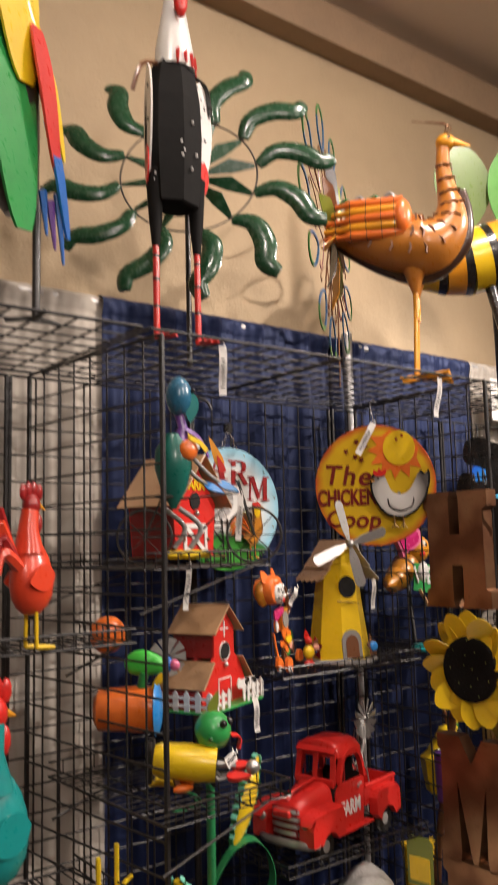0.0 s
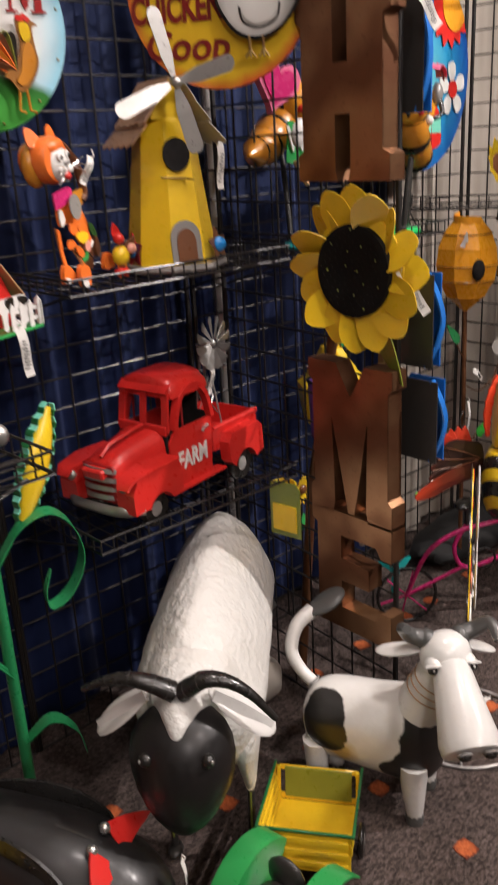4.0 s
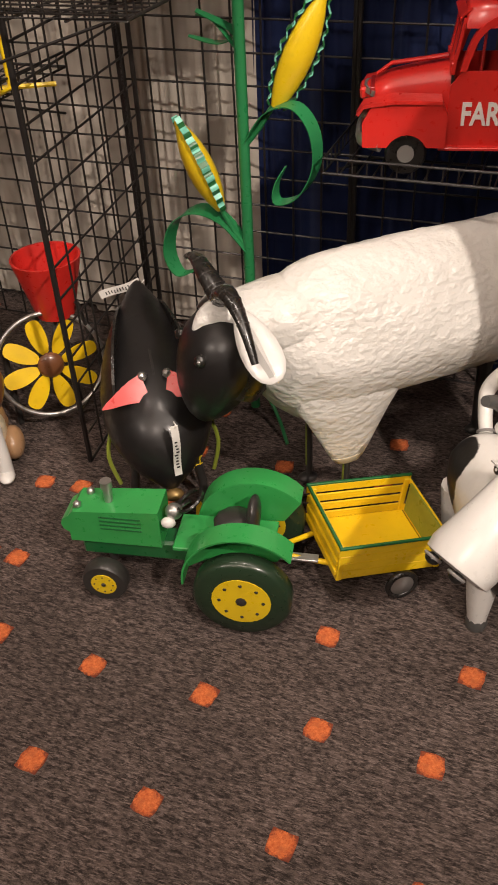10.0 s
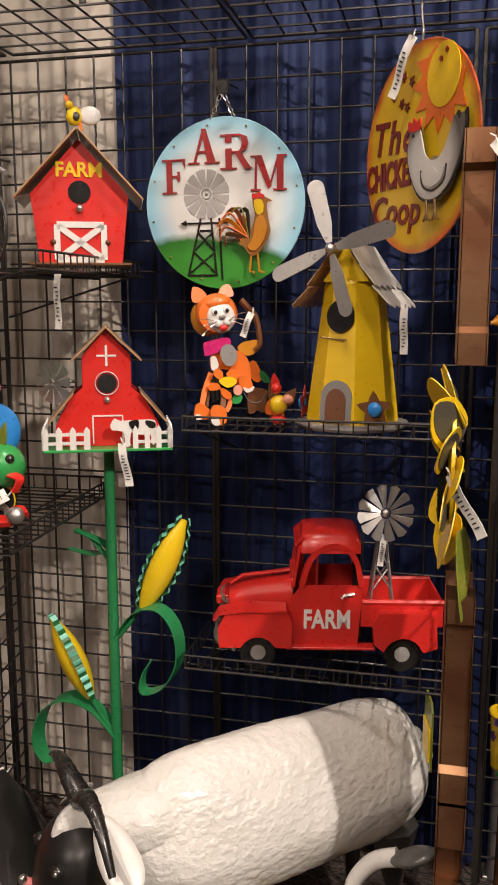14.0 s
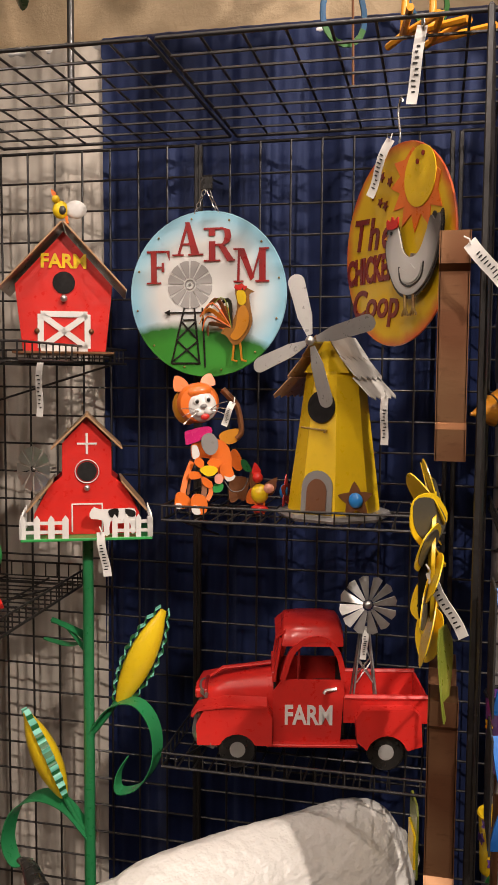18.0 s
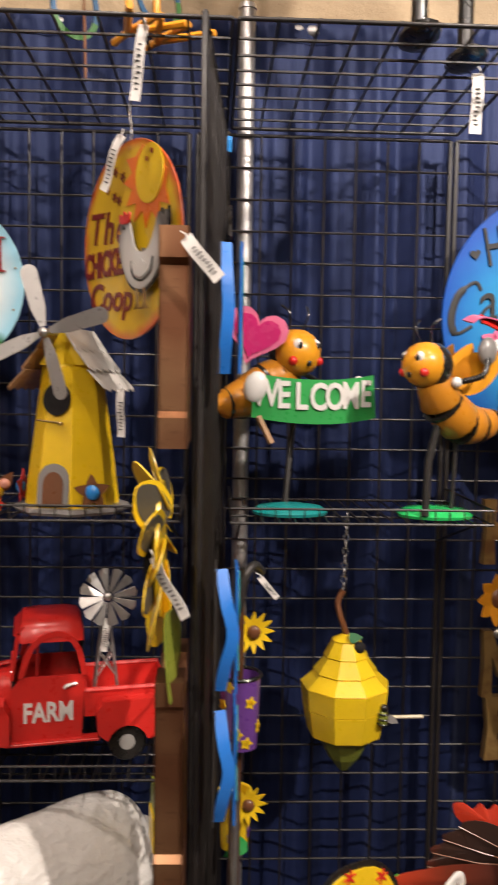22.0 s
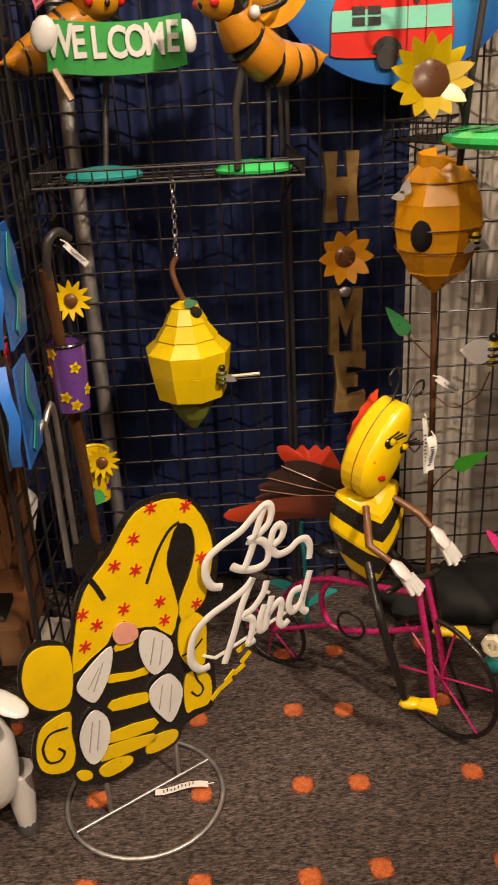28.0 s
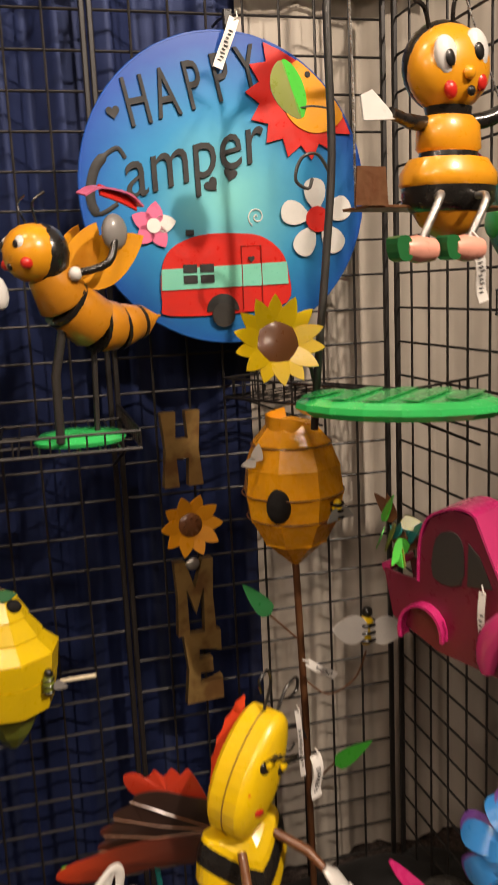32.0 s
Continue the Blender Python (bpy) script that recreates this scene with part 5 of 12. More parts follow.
    # red cab's inside coloured near-black to stand for its shade
    part("cab_back", Sculpt(VOID).plate([(-0.072, 0.07), (0.072, 0.07), (0.072, 0.20), (0.040, 0.20), (0.040, 0.250), (0.072, 0.250), (0.060, 0.275), (-0.060, 0.275), (-0.072, 0.250), (-0.040, 0.250), (-0.040, 0.20), (-0.072, 0.20)], 0.004, m=pose(0.066, 0, 0, 90, 0, 90)), t)
    part("cab_floor", Sculpt(VOID).box((-0.01, 0, 0.062), (0.15, 0.14, 0.008)).box((-0.082, 0, 0.125), (0.006, 0.14, 0.125)).box((0.03, 0, 0.115), (0.05, 0.12, 0.06), SOFTBLACK), t, "cab interior darkened as shade")
    part("bed_floor", Sculpt(RED).box((0.160, 0, 0.100), (0.180, 0.150, 0.006)), t)
    for s in (-1, 1):
        part("bed_side", Sculpt(RED).box((0.160, s * 0.078, 0.126), (0.184, 0.005, 0.056)).tube([(0.07, s * 0.080, 0.155), (0.252, s * 0.080, 0.155)], 0.006, n=6), t)
    part("bed_front", Sculpt(RED).box((0.072, 0, 0.126), (0.005, 0.15, 0.056)), t)
    part("tailgate", Sculpt(RED).box((0.250, 0, 0.126), (0.005, 0.15, 0.060)), t)
    for x, y in ((-0.163, -0.082), (-0.163, 0.082), (0.160, -0.086), (0.160, 0.086)):
        wheel(t, (x, y, 0.042), 0.042, 0.022, hub=BLADE)
    part("axle", Sculpt(SOFTBLACK).tube([(-0.163, -0.08, 0.038), (-0.163, 0.08, 0.038)], 0.004, n=6), t)
    part("axle", Sculpt(SOFTBLACK).tube([(0.160, -0.08, 0.038), (0.160, 0.08, 0.038)], 0.004, n=6), t)
    # windmill that stands in the truck bed
    w = thing("toy_windmill", m @ pose(0.118, -0.03, 0.103), "small galvanised windmill standing in the bed of a red truck", "windmill")
    apex = Vector((0, 0, 0.21))
    for sx in (-1, 1):
        for sy in (-1, 1):
            part("tower_leg", Sculpt(STEEL).tube([(sx * 0.030, sy * 0.026, 0), apex + Vector((sx * 0.006, sy * 0.006, 0))], 0.0026, n=5), w)
    br = Sculpt(STEEL)
    for z, k in ((0.07, 0.63), (0.12, 0.40)):
        for sy in (-1, 1):
            br.tube([(-0.030 * k, sy * 0.026 * k, z), (0.030 * (k - 0.2), sy * 0.026 * (k - 0.2), z + 0.045)], 0.0018, n=4)
            br.tube([(0.030 * k, sy * 0.026 * k, z), (-0.030 * (k - 0.2), sy * 0.026 * (k - 0.2), z + 0.045)], 0.0018, n=4)
    part("bracing", br, w)
    part("skirt", Sculpt(STEEL).plate([(-0.034, 0.0), (0.034, 0.0), (0.024, 0.05), (0.002, 0.022), (-0.02, 0.045)], 0.002, m=pose(0, -0.027, 0, 84, 0, 0)), w)
    hub = Vector((0.002, -0.028, 0.245))
    part("hub", Sculpt(STEEL).ball(hub, (0.010, 0.008, 0.010), n=12).tube([hub, hub + Vector((0, 0.05, -0.01))], 0.003, n=6), w)
    for i in range(12):
        part("blade", Sculpt(STEEL).plate([(0.012, -0.003), (0.060, -0.0125), (0.064, 0.0), (0.060, 0.0125), (0.012, 0.003)], 0.0014, m=Matrix.Translation(hub + Vector((0, -0.004, 0))) @ FACE_FRONT @ pose(0, 0, 0, 0, 0, 30 * i + 10) @ pose(0, 0, 0, 22, 0, 0)), w)
    price_tag(m @ pose(0.118, -0.052, 0.300, 90, 4, 0), 0.075, 0.014)


farm_truck()


# ---- barn birdhouses ----
def barn_birdhouse():
    t = thing("barn_birdhouse", pose(0.252, 0.348, 1.572, 0, 0, 22), "red metal barn birdhouse lettered FARM with white cross-braced door", "birdhouse")
    front = [(-0.088, 0.012), (0.088, 0.012), (0.104, 0.155), (0.0, 0.270), (-0.104, 0.155)]
    walls = Sculpt(RED).plate(front, 0.004, m=pose(0, -0.072, 0, 90, 0, 0)).plate(front, 0.004, m=pose(0, 0.072, 0, 90, 0, 0))
    part("front_and_back", walls, t)
    for s in (-1, 1):
        part("side_wall", Sculpt(DEEPRED).plate([(-0.07, 0.0), (0.07, 0.0), (0.07, 0.145), (-0.07, 0.145)], 0.004, m=pose(s * 0.087, 0, 0.012, 90, 0, 90) @ pose(0, 0, 0, s * 6, 0, 0)), t)
        part("roof_side", Sculpt(TAN).box((0, 0, 0), (0.195, 0.205, 0.004), m=pose(s * 0.068, -0.012, 0.214, 0, s * 47, 0), bevel=0.001), t, "folded brown tin roof side")
    part("floor_plate", Sculpt(COPPER).box((0, -0.012, 0.008), (0.215, 0.20, 0.005)), t, "copper floor plate")
    part("entrance", Sculpt(VOID).plate(disc_outline(0.024, 22), 0.003, m=pose(0, -0.0755, 0.160, 90, 0, 0)), t, "round dark entrance hole")
    part("perch", Sculpt(STEEL).ball((0, -0.082, 0.126), 0.008, n=10), t)
    part("lettering", Sculpt(YELLOW).text("FARM", 0.042, 0.002, m=pose(0, -0.0755, 0.205, 90, 0, 0) @ Matrix.Diagonal((0.95, 1, 1, 1)), bold=0.0012), t, "yellow word FARM")
    for a, b in (((-0.05, 0.018), (0.05, 0.018)), ((-0.05, 0.092), (0.05, 0.092)), ((-0.05, 0.018), (-0.05, 0.092)), ((0.05, 0.018), (0.05, 0.092)), ((-0.048, 0.02), (0.048, 0.09)), ((-0.048, 0.09), (0.048, 0.02))):
        part("door_board", Sculpt(WHITE).strip([(a[0], -0.0765, a[1]), (b[0], -0.0765, b[1])], 0.013, (0.7, 0, -0.7) if abs(a[0] - b[0]) > 0.05 and abs(a[1] - b[1]) > 0.05 and a[1] < b[1] else ((0.7, 0, 0.7) if abs(a[0] - b[0]) > 0.05 and abs(a[1] - b[1]) > 0.05 else ((0, 0, 1) if abs(a[1] - b[1]) < 0.01 else (1, 0, 0))), 0.003), t, "white door board")
    for x in (-0.058, 0.058):
        part("hinge_bolt", Sculpt(RUSTY).ball((x, -0.078, 0.055), 0.006, n=8), t)
    hen = Sculpt(LEMON).ball((-0.012, 0, 0.030), (0.018, 0.012, 0.020), LEMON, n=10).ball((0.020, 0.0, 0.032), (0.024, 0.010, 0.020), WHITE, n=10).ball((-0.022, -0.004, 0.052), 0.009, YELLOW, n=8)
    hen.plate(petal(0.016, 0.010), 0.003, ORANGE, pose(-0.024, 0, 0.060, 90, 0, 0) @ pose(0, 0, 0, 0, 0, 120)).tube([(0, 0, 0.016), (0.002, -0.004, 0.0)], 0.0035, ORANGE, n=6).ball((-0.008, -0.010, 0.028), (0.008, 0.004, 0.010), SOFTBLACK, n=8)
    part("finial_hen", hen, t, "yellow and white hen on the ridge", pose(0.006, -0.06, 0.288))
    price_tag(pose(0.238, 0.250, 1.565, 90, 4, -8), 0.125, 0.016)


def fence_pickets(t, x0, x1, y, z, n, h, m=I4):
    for i in range(n):
        x = x0 + (x1 - x0) * i / (n - 1)
        w = abs(x1 - x0) / n * 0.60
        part("picket", Sculpt(WHITE).plate([(-w / 2, 0), (w / 2, 0), (w / 2, h * 0.82), (0, h), (-w / 2, h * 0.82)], 0.002, m=m @ pose(x, y, z, 90, 0, 0)), t)
    for k in (0.28, 0.66):
        part("fence_rail", Sculpt(WHITE).box(((x0 + x1) / 2, y + 0.0025, z + h * k), (abs(x1 - x0), 0.002, h * 0.14), m=m, bevel=0.0), t)


def corn_cob(name, parent, a, b, width, spin=0.0):
    """An ear of corn between two points: mesh kernels between two crimped husk edges."""
    a, b = Vector(a), Vector(b)
    d = b - a
    n = 14
    m = aim_axis(a, b) @ pose(0, 0, 0, 0, 0, spin)
    ln = d.length

    def prof(u):
        return width / 2 * math.sin(math.pi * min(0.97, 0.06 + 0.94 * u)) ** 0.7 + 0.002

    k = Sculpt(YELLOW)
    k.lathe([(prof(i / n) * 0.92, ln * i / n) for i in range(n + 1)], LEMON, m, n=14, squash=0.8)
    ob = part(name, k, parent, "yellow mesh ear of corn")
    for s in (-1, 1):
        pts, ws = [], []
        for i in range(41):
            u = i / 40
            pts.append(m @ Vector((s * (prof(u) + 0.003 + 0.0035 * math.sin(i * 1.35)), 0, ln * u * 1.03)))
            ws.append(0.020 * (0.5 + 0.5 * math.sin(math.pi * (0.1 + 0.8 * u))))
        husk = Sculpt(DARKGREEN)
        for i in range(0, 40, 2):
            husk.strip(pts[i:i + 3], ws[i:i + 3], m.to_3x3() @ Vector((0, 1, 0)), 0.003, MINT if i % 4 else DARKGREEN)
        part("husk_edge", husk, ob, "crimped green husk edge with pale notches")
    return ob


def corn_birdhouse():
    px, py = 0.325, 0.293
    t = thing("birdhouse_stake", pose(px, py, 0), "red barn birdhouse on a green corn-stalk stake", "birdhouse stake")
    part("stalk", Sculpt(STALK).tube([(0.0, 0.0, 0.03), (0.0, 0.0, 0.6), (0, 0, 1.185)], [0.013, 0.0125, 0.012], n=12), t, "green corn stalk pole")
    for a in (200, 320, 80):
        c, s = math.cos(radians(a)), math.sin(radians(a))
        part("foot", Sculpt(STALK).tube(smooth_path([(0, 0, 0.10), (0.05 * c, 0.05 * s, 0.11), (0.12 * c, 0.12 * s, 0.06), (0.16 * c, 0.16 * s, 0.004)], 4), 0.005, n=8), t)
    corn_cob("corn_ear", t, (0.075, 0.0, 0.800), (0.172, 0.015, 1.012), 0.066, 100)
    corn_cob("corn_ear", t, (-0.055, -0.02, 0.575), (-0.135, -0.04, 0.772), 0.080, 208)
    part("stem", Sculpt(STALK).tube([(0, 0, 0.71), (0.04, 0, 0.76), (0.075, 0, 0.812)], 0.006, n=8), t)
    part("stem", Sculpt(STALK).tube([(0, 0, 0.475), (-0.03, -0.01, 0.52), (-0.055, -0.02, 0.578)], 0.006, n=8), t)
    for pts, w in (([(0, 0, 0.715), (0.055, -0.01, 0.79), (0.12, -0.02, 0.812), (0.165, -0.03, 0.77), (0.175, -0.04, 0.70), (0.14, -0.04, 0.635), (0.09, -0.04, 0.615), (0.085, -0.035, 0.65), (0.105, -0.03, 0.69)], 0.036),
                   ([(0, 0, 0.475), (-0.05, -0.01, 0.545), (-0.11, -0.02, 0.57), (-0.165, -0.03, 0.54), (-0.185, -0.04, 0.47), (-0.16, -0.05, 0.42), (-0.12, -0.05, 0.43)], 0.046),
                   ([(0, 0, 0.90), (-0.06, 0.02, 0.955), (-0.10, 0.02, 0.965)], 0.012),
                   ([(-0.095, 0.01, 0.975), (-0.03, 0.02, 0.945), (-0.02, 0.03, 0.925), (-0.06, 0.03, 0.912), (-0.12, 0.02, 0.925)], 0.022),
                   ([(0, 0, 0.30), (0.05, -0.04, 0.36), (0.09, -0.07, 0.33), (0.10, -0.085, 0.27)], 0.03)):
        p = smooth_path(pts, 5)
        n = len(p)
        part("leaf", Sculpt(STALK).strip(p, [max(0.004, 1.08 * w * math.sin(math.pi * min(1, 0.12 + 0.88 * i / n)) ** 0.6) for i in range(n)], (0.25, 1, 0.15), 0.002), t, "bent green sheet-metal leaf")
    # barn on top, turned on its pole
    t = part_of("barn", None, t, pose(0, 0, 0, 0, 0, 23))
    b = 1.180
    part("base", Sculpt(GREEN).box((0, 0, b + 0.004), (0.275, 0.19, 0.006)), t, "green base plate")
    f = [(-0.112, 0.0), (0.112, 0.0), (0.112, 0.045), (0.080, 0.105), (0.052, 0.128), (0.052, 0.198), (0.0, 0.252), (-0.052, 0.198), (-0.052, 0.128), (-0.080, 0.105), (-0.112, 0.045)]
    part("front", Sculpt(RED).plate(f, 0.004, m=pose(0, -0.05, b + 0.008, 90, 0, 0)), t)
    # back, side and loft walls in a darker red than the front
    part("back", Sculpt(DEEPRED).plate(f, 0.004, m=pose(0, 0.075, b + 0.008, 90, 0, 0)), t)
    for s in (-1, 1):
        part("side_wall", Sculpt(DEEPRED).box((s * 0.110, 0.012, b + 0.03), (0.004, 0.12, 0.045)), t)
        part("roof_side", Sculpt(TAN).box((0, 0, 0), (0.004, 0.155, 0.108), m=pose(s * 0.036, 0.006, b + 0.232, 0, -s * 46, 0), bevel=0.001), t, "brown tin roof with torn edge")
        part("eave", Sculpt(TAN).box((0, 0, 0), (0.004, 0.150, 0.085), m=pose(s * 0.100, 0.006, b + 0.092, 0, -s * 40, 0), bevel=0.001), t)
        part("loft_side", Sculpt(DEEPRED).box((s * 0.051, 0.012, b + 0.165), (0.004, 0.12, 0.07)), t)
    part("entrance", Sculpt(VOID).plate(disc_outline(0.021, 22), 0.003, m=pose(0, -0.0540, b + 0.145, 90, 0, 0)), t, "round dark entrance hole")
    part("entrance_halo", Sculpt(WHITE).tube([(x, -0.053, b + 0.145 + z) for x, z in disc_outline(0.025, 24)], 0.0035, n=6, closed=True, flat=0.4), t, "sprayed white ring")
    part("cross", Sculpt(WHITE).box((0, -0.053, b + 0.205), (0.005, 0.002, 0.045), bevel=0.0).box((0, -0.053, b + 0.205), (0.042, 0.002, 0.004), bevel=0.0), t)
    part("perch", Sculpt(STEEL).ball((0, -0.058, b + 0.110), 0.007, n=8), t)
    dr = Sculpt(WHITE)
    for x, z, sx, sz in ((-0.032, 0.035, 0.003, 0.06), (0.032, 0.035, 0.003, 0.06), (0, 0.066, 0.066, 0.003)):
        dr.box((x, -0.053, b + 0.008 + z), (sx, 0.002, sz), bevel=0.0)
    part("door_outline", dr, t)
    fence_pickets(t, -0.133, -0.045, -0.092, b + 0.007, 4, 0.050)
    fence_pickets(t, 0.058, 0.133, -0.092, b + 0.007, 4, 0.050)
    for s in (-1, 1):
        fence_pickets(t, -0.088, 0.05, 0, b + 0.007, 5, 0.052, pose(s * 0.136, 0, 0, 0, 0, 90) @ pose(0, 0, 0))
    cow = smooth_loop([(-0.040, 0.052), (-0.030, 0.066), (-0.018, 0.060), (0.045, 0.062), (0.058, 0.052), (0.056, 0.010), (0.046, 0.010), (0.044, 0.034), (0.004, 0.034), (0.002, 0.006), (-0.010, 0.006), (-0.012, 0.036), (-0.036, 0.040)], 2)
    cw = Sculpt(WHITE).plate(cow, 0.003, m=pose(0.045, -0.088, b + 0.007, 90, 0, 0))
    cw.plate(smooth_loop([(0.0, 0.058), (0.02, 0.061), (0.018, 0.040), (0.004, 0.044)], 3), 0.002, BLACK, pose(0.045, -0.0905, b + 0.007, 90, 0, 0)).plate(smooth_loop([(0.035, 0.06), (0.055, 0.056), (0.055, 0.044), (0.040, 0.046)], 3), 0.002, BLACK, pose(0.045, -0.0905, b + 0.007, 90, 0, 0))
    part("cow_cutout", cw, t, "white and black cow cut-out")
    w = Sculpt(STEEL)
    for i in range(10):
        part("wheel_blade", Sculpt(STEEL).plate([(0.008, -0.002), (0.050, -0.012), (0.050, 0.012), (0.008, 0.002)], 0.0015, m=pose(-0.120, 0.05, b + 0.140, 90, 0, -40) @ pose(0, 0, 0, 0, 0, 36 * i)), t)
    part("wheel_axle", w.tube([(-0.12, 0.05, b + 0.14), (-0.07, 0.06, b + 0.14)], 0.003, n=6), t, "steel wheel axle")
    price_tag(pose(px + 0.075, py - 0.105, b + 0.025, 90, -8, 0), 0.095, 0.018)


barn_birdhouse()
corn_birdhouse()

# ---- animals and tractor on the carpet ----
FACEBLACK = paint("scuffed black enamel", (0.009, 0.008, 0.008), rough=0.40, wear=0.3, relief=0.3, coat=0.1)


def sheep():
    """Local x runs towards the head."""
    sc = Sculpt(FLEECE)
    rows, n = 64, 64
    vs, fs = [], []
    rng = random.Random(3)
    for i in range(rows + 1):
        u = i / rows
        x = -0.40 + 0.745 * u
        fat = max(0.02, (1 - (abs(2 * u - 1.0) * 0.995) ** 7.0)) ** 0.5 if u < 0.5 else max(0.05, 1 - ((u - 0.5) / 0.535) ** 4.5) ** 0.6
        w = 0.134 * fat * (1.0 + 0.10 * max(0, u - 0.35))
        top = 0.450 + (0.170 + 0.015 * u) * fat
        chest = max(0.0, 1 - abs(u - 0.84) / 0.20)
        bot = 0.450 - (0.150 + 0.050 * chest * chest * (3 - 2 * chest)) * fat
        for j in range(n):
            a = 2 * math.pi * j / n
            cy = math.sin(a)
            cz = math.cos(a)
            y = w * cy * (1.0 - 0.30 * max(0, cz))
            z = 0.450 + (top - 0.45) * cz if cz > 0 else 0.450 + (0.45 - bot) * cz
            tuft = 0.0014 * math.sin(a * 15 + 2.2 * math.sin(u * 31)) * math.sin(u * 50 + 2.0 * math.sin(a * 5)) + 0.0014 * math.sin(a * 7 + u * 19) + rng.uniform(-0.0004, 0.0004)
            vs.append((x + tuft * 0.6, y + tuft * cy, z + tuft * cz))
    for i in range(rows):
        for j in range(n):
            fs.append((i * n + j, i * n + (j + 1) % n, (i + 1) * n + (j + 1) % n, (i + 1) * n + j))
    fs += [tuple(range(n)), tuple(rows * n + j for j in range(n))[::-1]]
    sc.add(vs, fs)
    # front leg cone, legs
    for y in (-0.075, 0.075):
        apron = [(0.002, 0.0), (0.026, 0.004), (0.046, 0.030), (0.068, 0.075), (0.094, 0.125), (0.118, 0.165), (0.110, 0.210)]
        sc.lathe(apron, FLEECE, pose(0.172, y * 1.22, 0.188, 0.16 * y * 100, 0, 0), n=28, squash=0.30)
        sc.lathe([(0.002, -0.003), (0.027, 0.003), (0.040, 0.020)], CREAM, pose(0.172, y * 1.22, 0.187, 0.16 * y * 100, 0, 0), n=20, squash=0.31)
        sc.tube([(0.174, y * 1.2, 0.205), (0.176, y * 1.15, 0.012)], 0.008, SOFTBLACK, n=8).tube([(0.181, y * 1.2, 0.200), (0.182, y * 1.16, 0.05)], 0.003, OLIVE, n=5).ball((0.18, y * 1.15, 0.012), (0.026, 0.018, 0.012), SOFTBLACK, n=10)
        sc.tube([(-0.28, y, 0.36), (-0.29, y, 0.20), (-0.29, y, 0.012)], [0.06, 0.018, 0.012], SOFTBLACK, n=8).ball((-0.285, y, 0.012), (0.026, 0.018, 0.012), SOFTBLACK, n=10)
    # forelock, face, ears, horns
    cap = smooth_path([(0.10, 0, 0.470), (0.270, 0, 0.508), (0.345, 0, 0.528), (0.392, 0, 0.545), (0.428, 0, 0.548), (0.458, 0, 0.522)], 5)
    sc.tube(cap, [0.116 * max(0.06, 1 - (i / 25) ** 0.95 * 0.95) for i in range(len(cap))], FLEECE, n=26)
    face = lambda x, y, z: (x * (1 - 0.20 * z), y * (1 - 0.26 * z) * (0.86 if x > 0 else 1), z)
    sc.ball((0, 0, 0), (0.082, 0.094, 0.122), FACEBLACK, pose(0.414, 0, 0.446, 0, 180 - 20, 0), n=22, shape=face)
    sc.tube([(0.36, 0, 0.47), (0.40, 0, 0.40)], [0.085, 0.070], BLACK, n=16)
    for s in (-1, 1):
        sc.ball((0.466, s * 0.054, 0.500), 0.013, BLACK, n=10).ball((0.472, s * 0.062, 0.502), (0.005, 0.004, 0.005), CHROME, n=8)
        ear = aim_axis((0.385, s * 0.055, 0.580), (0.364, s * 0.164, 0.488))
        sc.ball((0, 0, 0.070), (0.036, 0.007, 0.076), WHITE, ear @ pose(0, 0, 0, 0, 0, 20 * s), n=18, shape=lambda x, y, z: (x * (1 + 0.25 * z), y, z))
        sc.strip([(0.392, s * 0.060, 0.578), (0.384, s * 0.108, 0.545), (0.372, s * 0.158, 0.497)], [0.010, 0.014, 0.004], (0.8, 0, 0.6), 0.020, WHITE)
        bent = ((0.622, 0.618, 0.590, 0.540) if s > 0 else (0.616, 0.624, 0.618, 0.600))
        h = smooth_path([(0.400, s * 0.010, 0.592)] + [(0.408 - 0.001 * k, s * (0.048 + 0.040 * k), bent[k]) for k in range(4)], 6)
        sc.tube(h, [0.024 * (1 - 0.74 * i / len(h)) for i in range(len(h))], BLACK, n=10, flat=0.75)
        for i in range(2, 20, 3):
            sc.tube([h[i], h[i].lerp(h[i + 1], 0.25)], [0.0250 * (1 - 0.74 * i / len(h))] * 2, SOFTBLACK, n=10, flat=0.75)
    sc.tube([(-0.39, 0, 0.50), (-0.43, 0, 0.44), (-0.425, 0, 0.36)], [0.03, 0.028, 0.012], FLEECE, n=10)
    solid("sheep_statue", sc, pose(0.727, 0.135, 0, 0, 0, 223.3), "white metal sheep statue with black face and horns", "statue")
    price_tag(pose(0.352, -0.222, 0.335, 90, 0, 45), 0.13, 0.016)


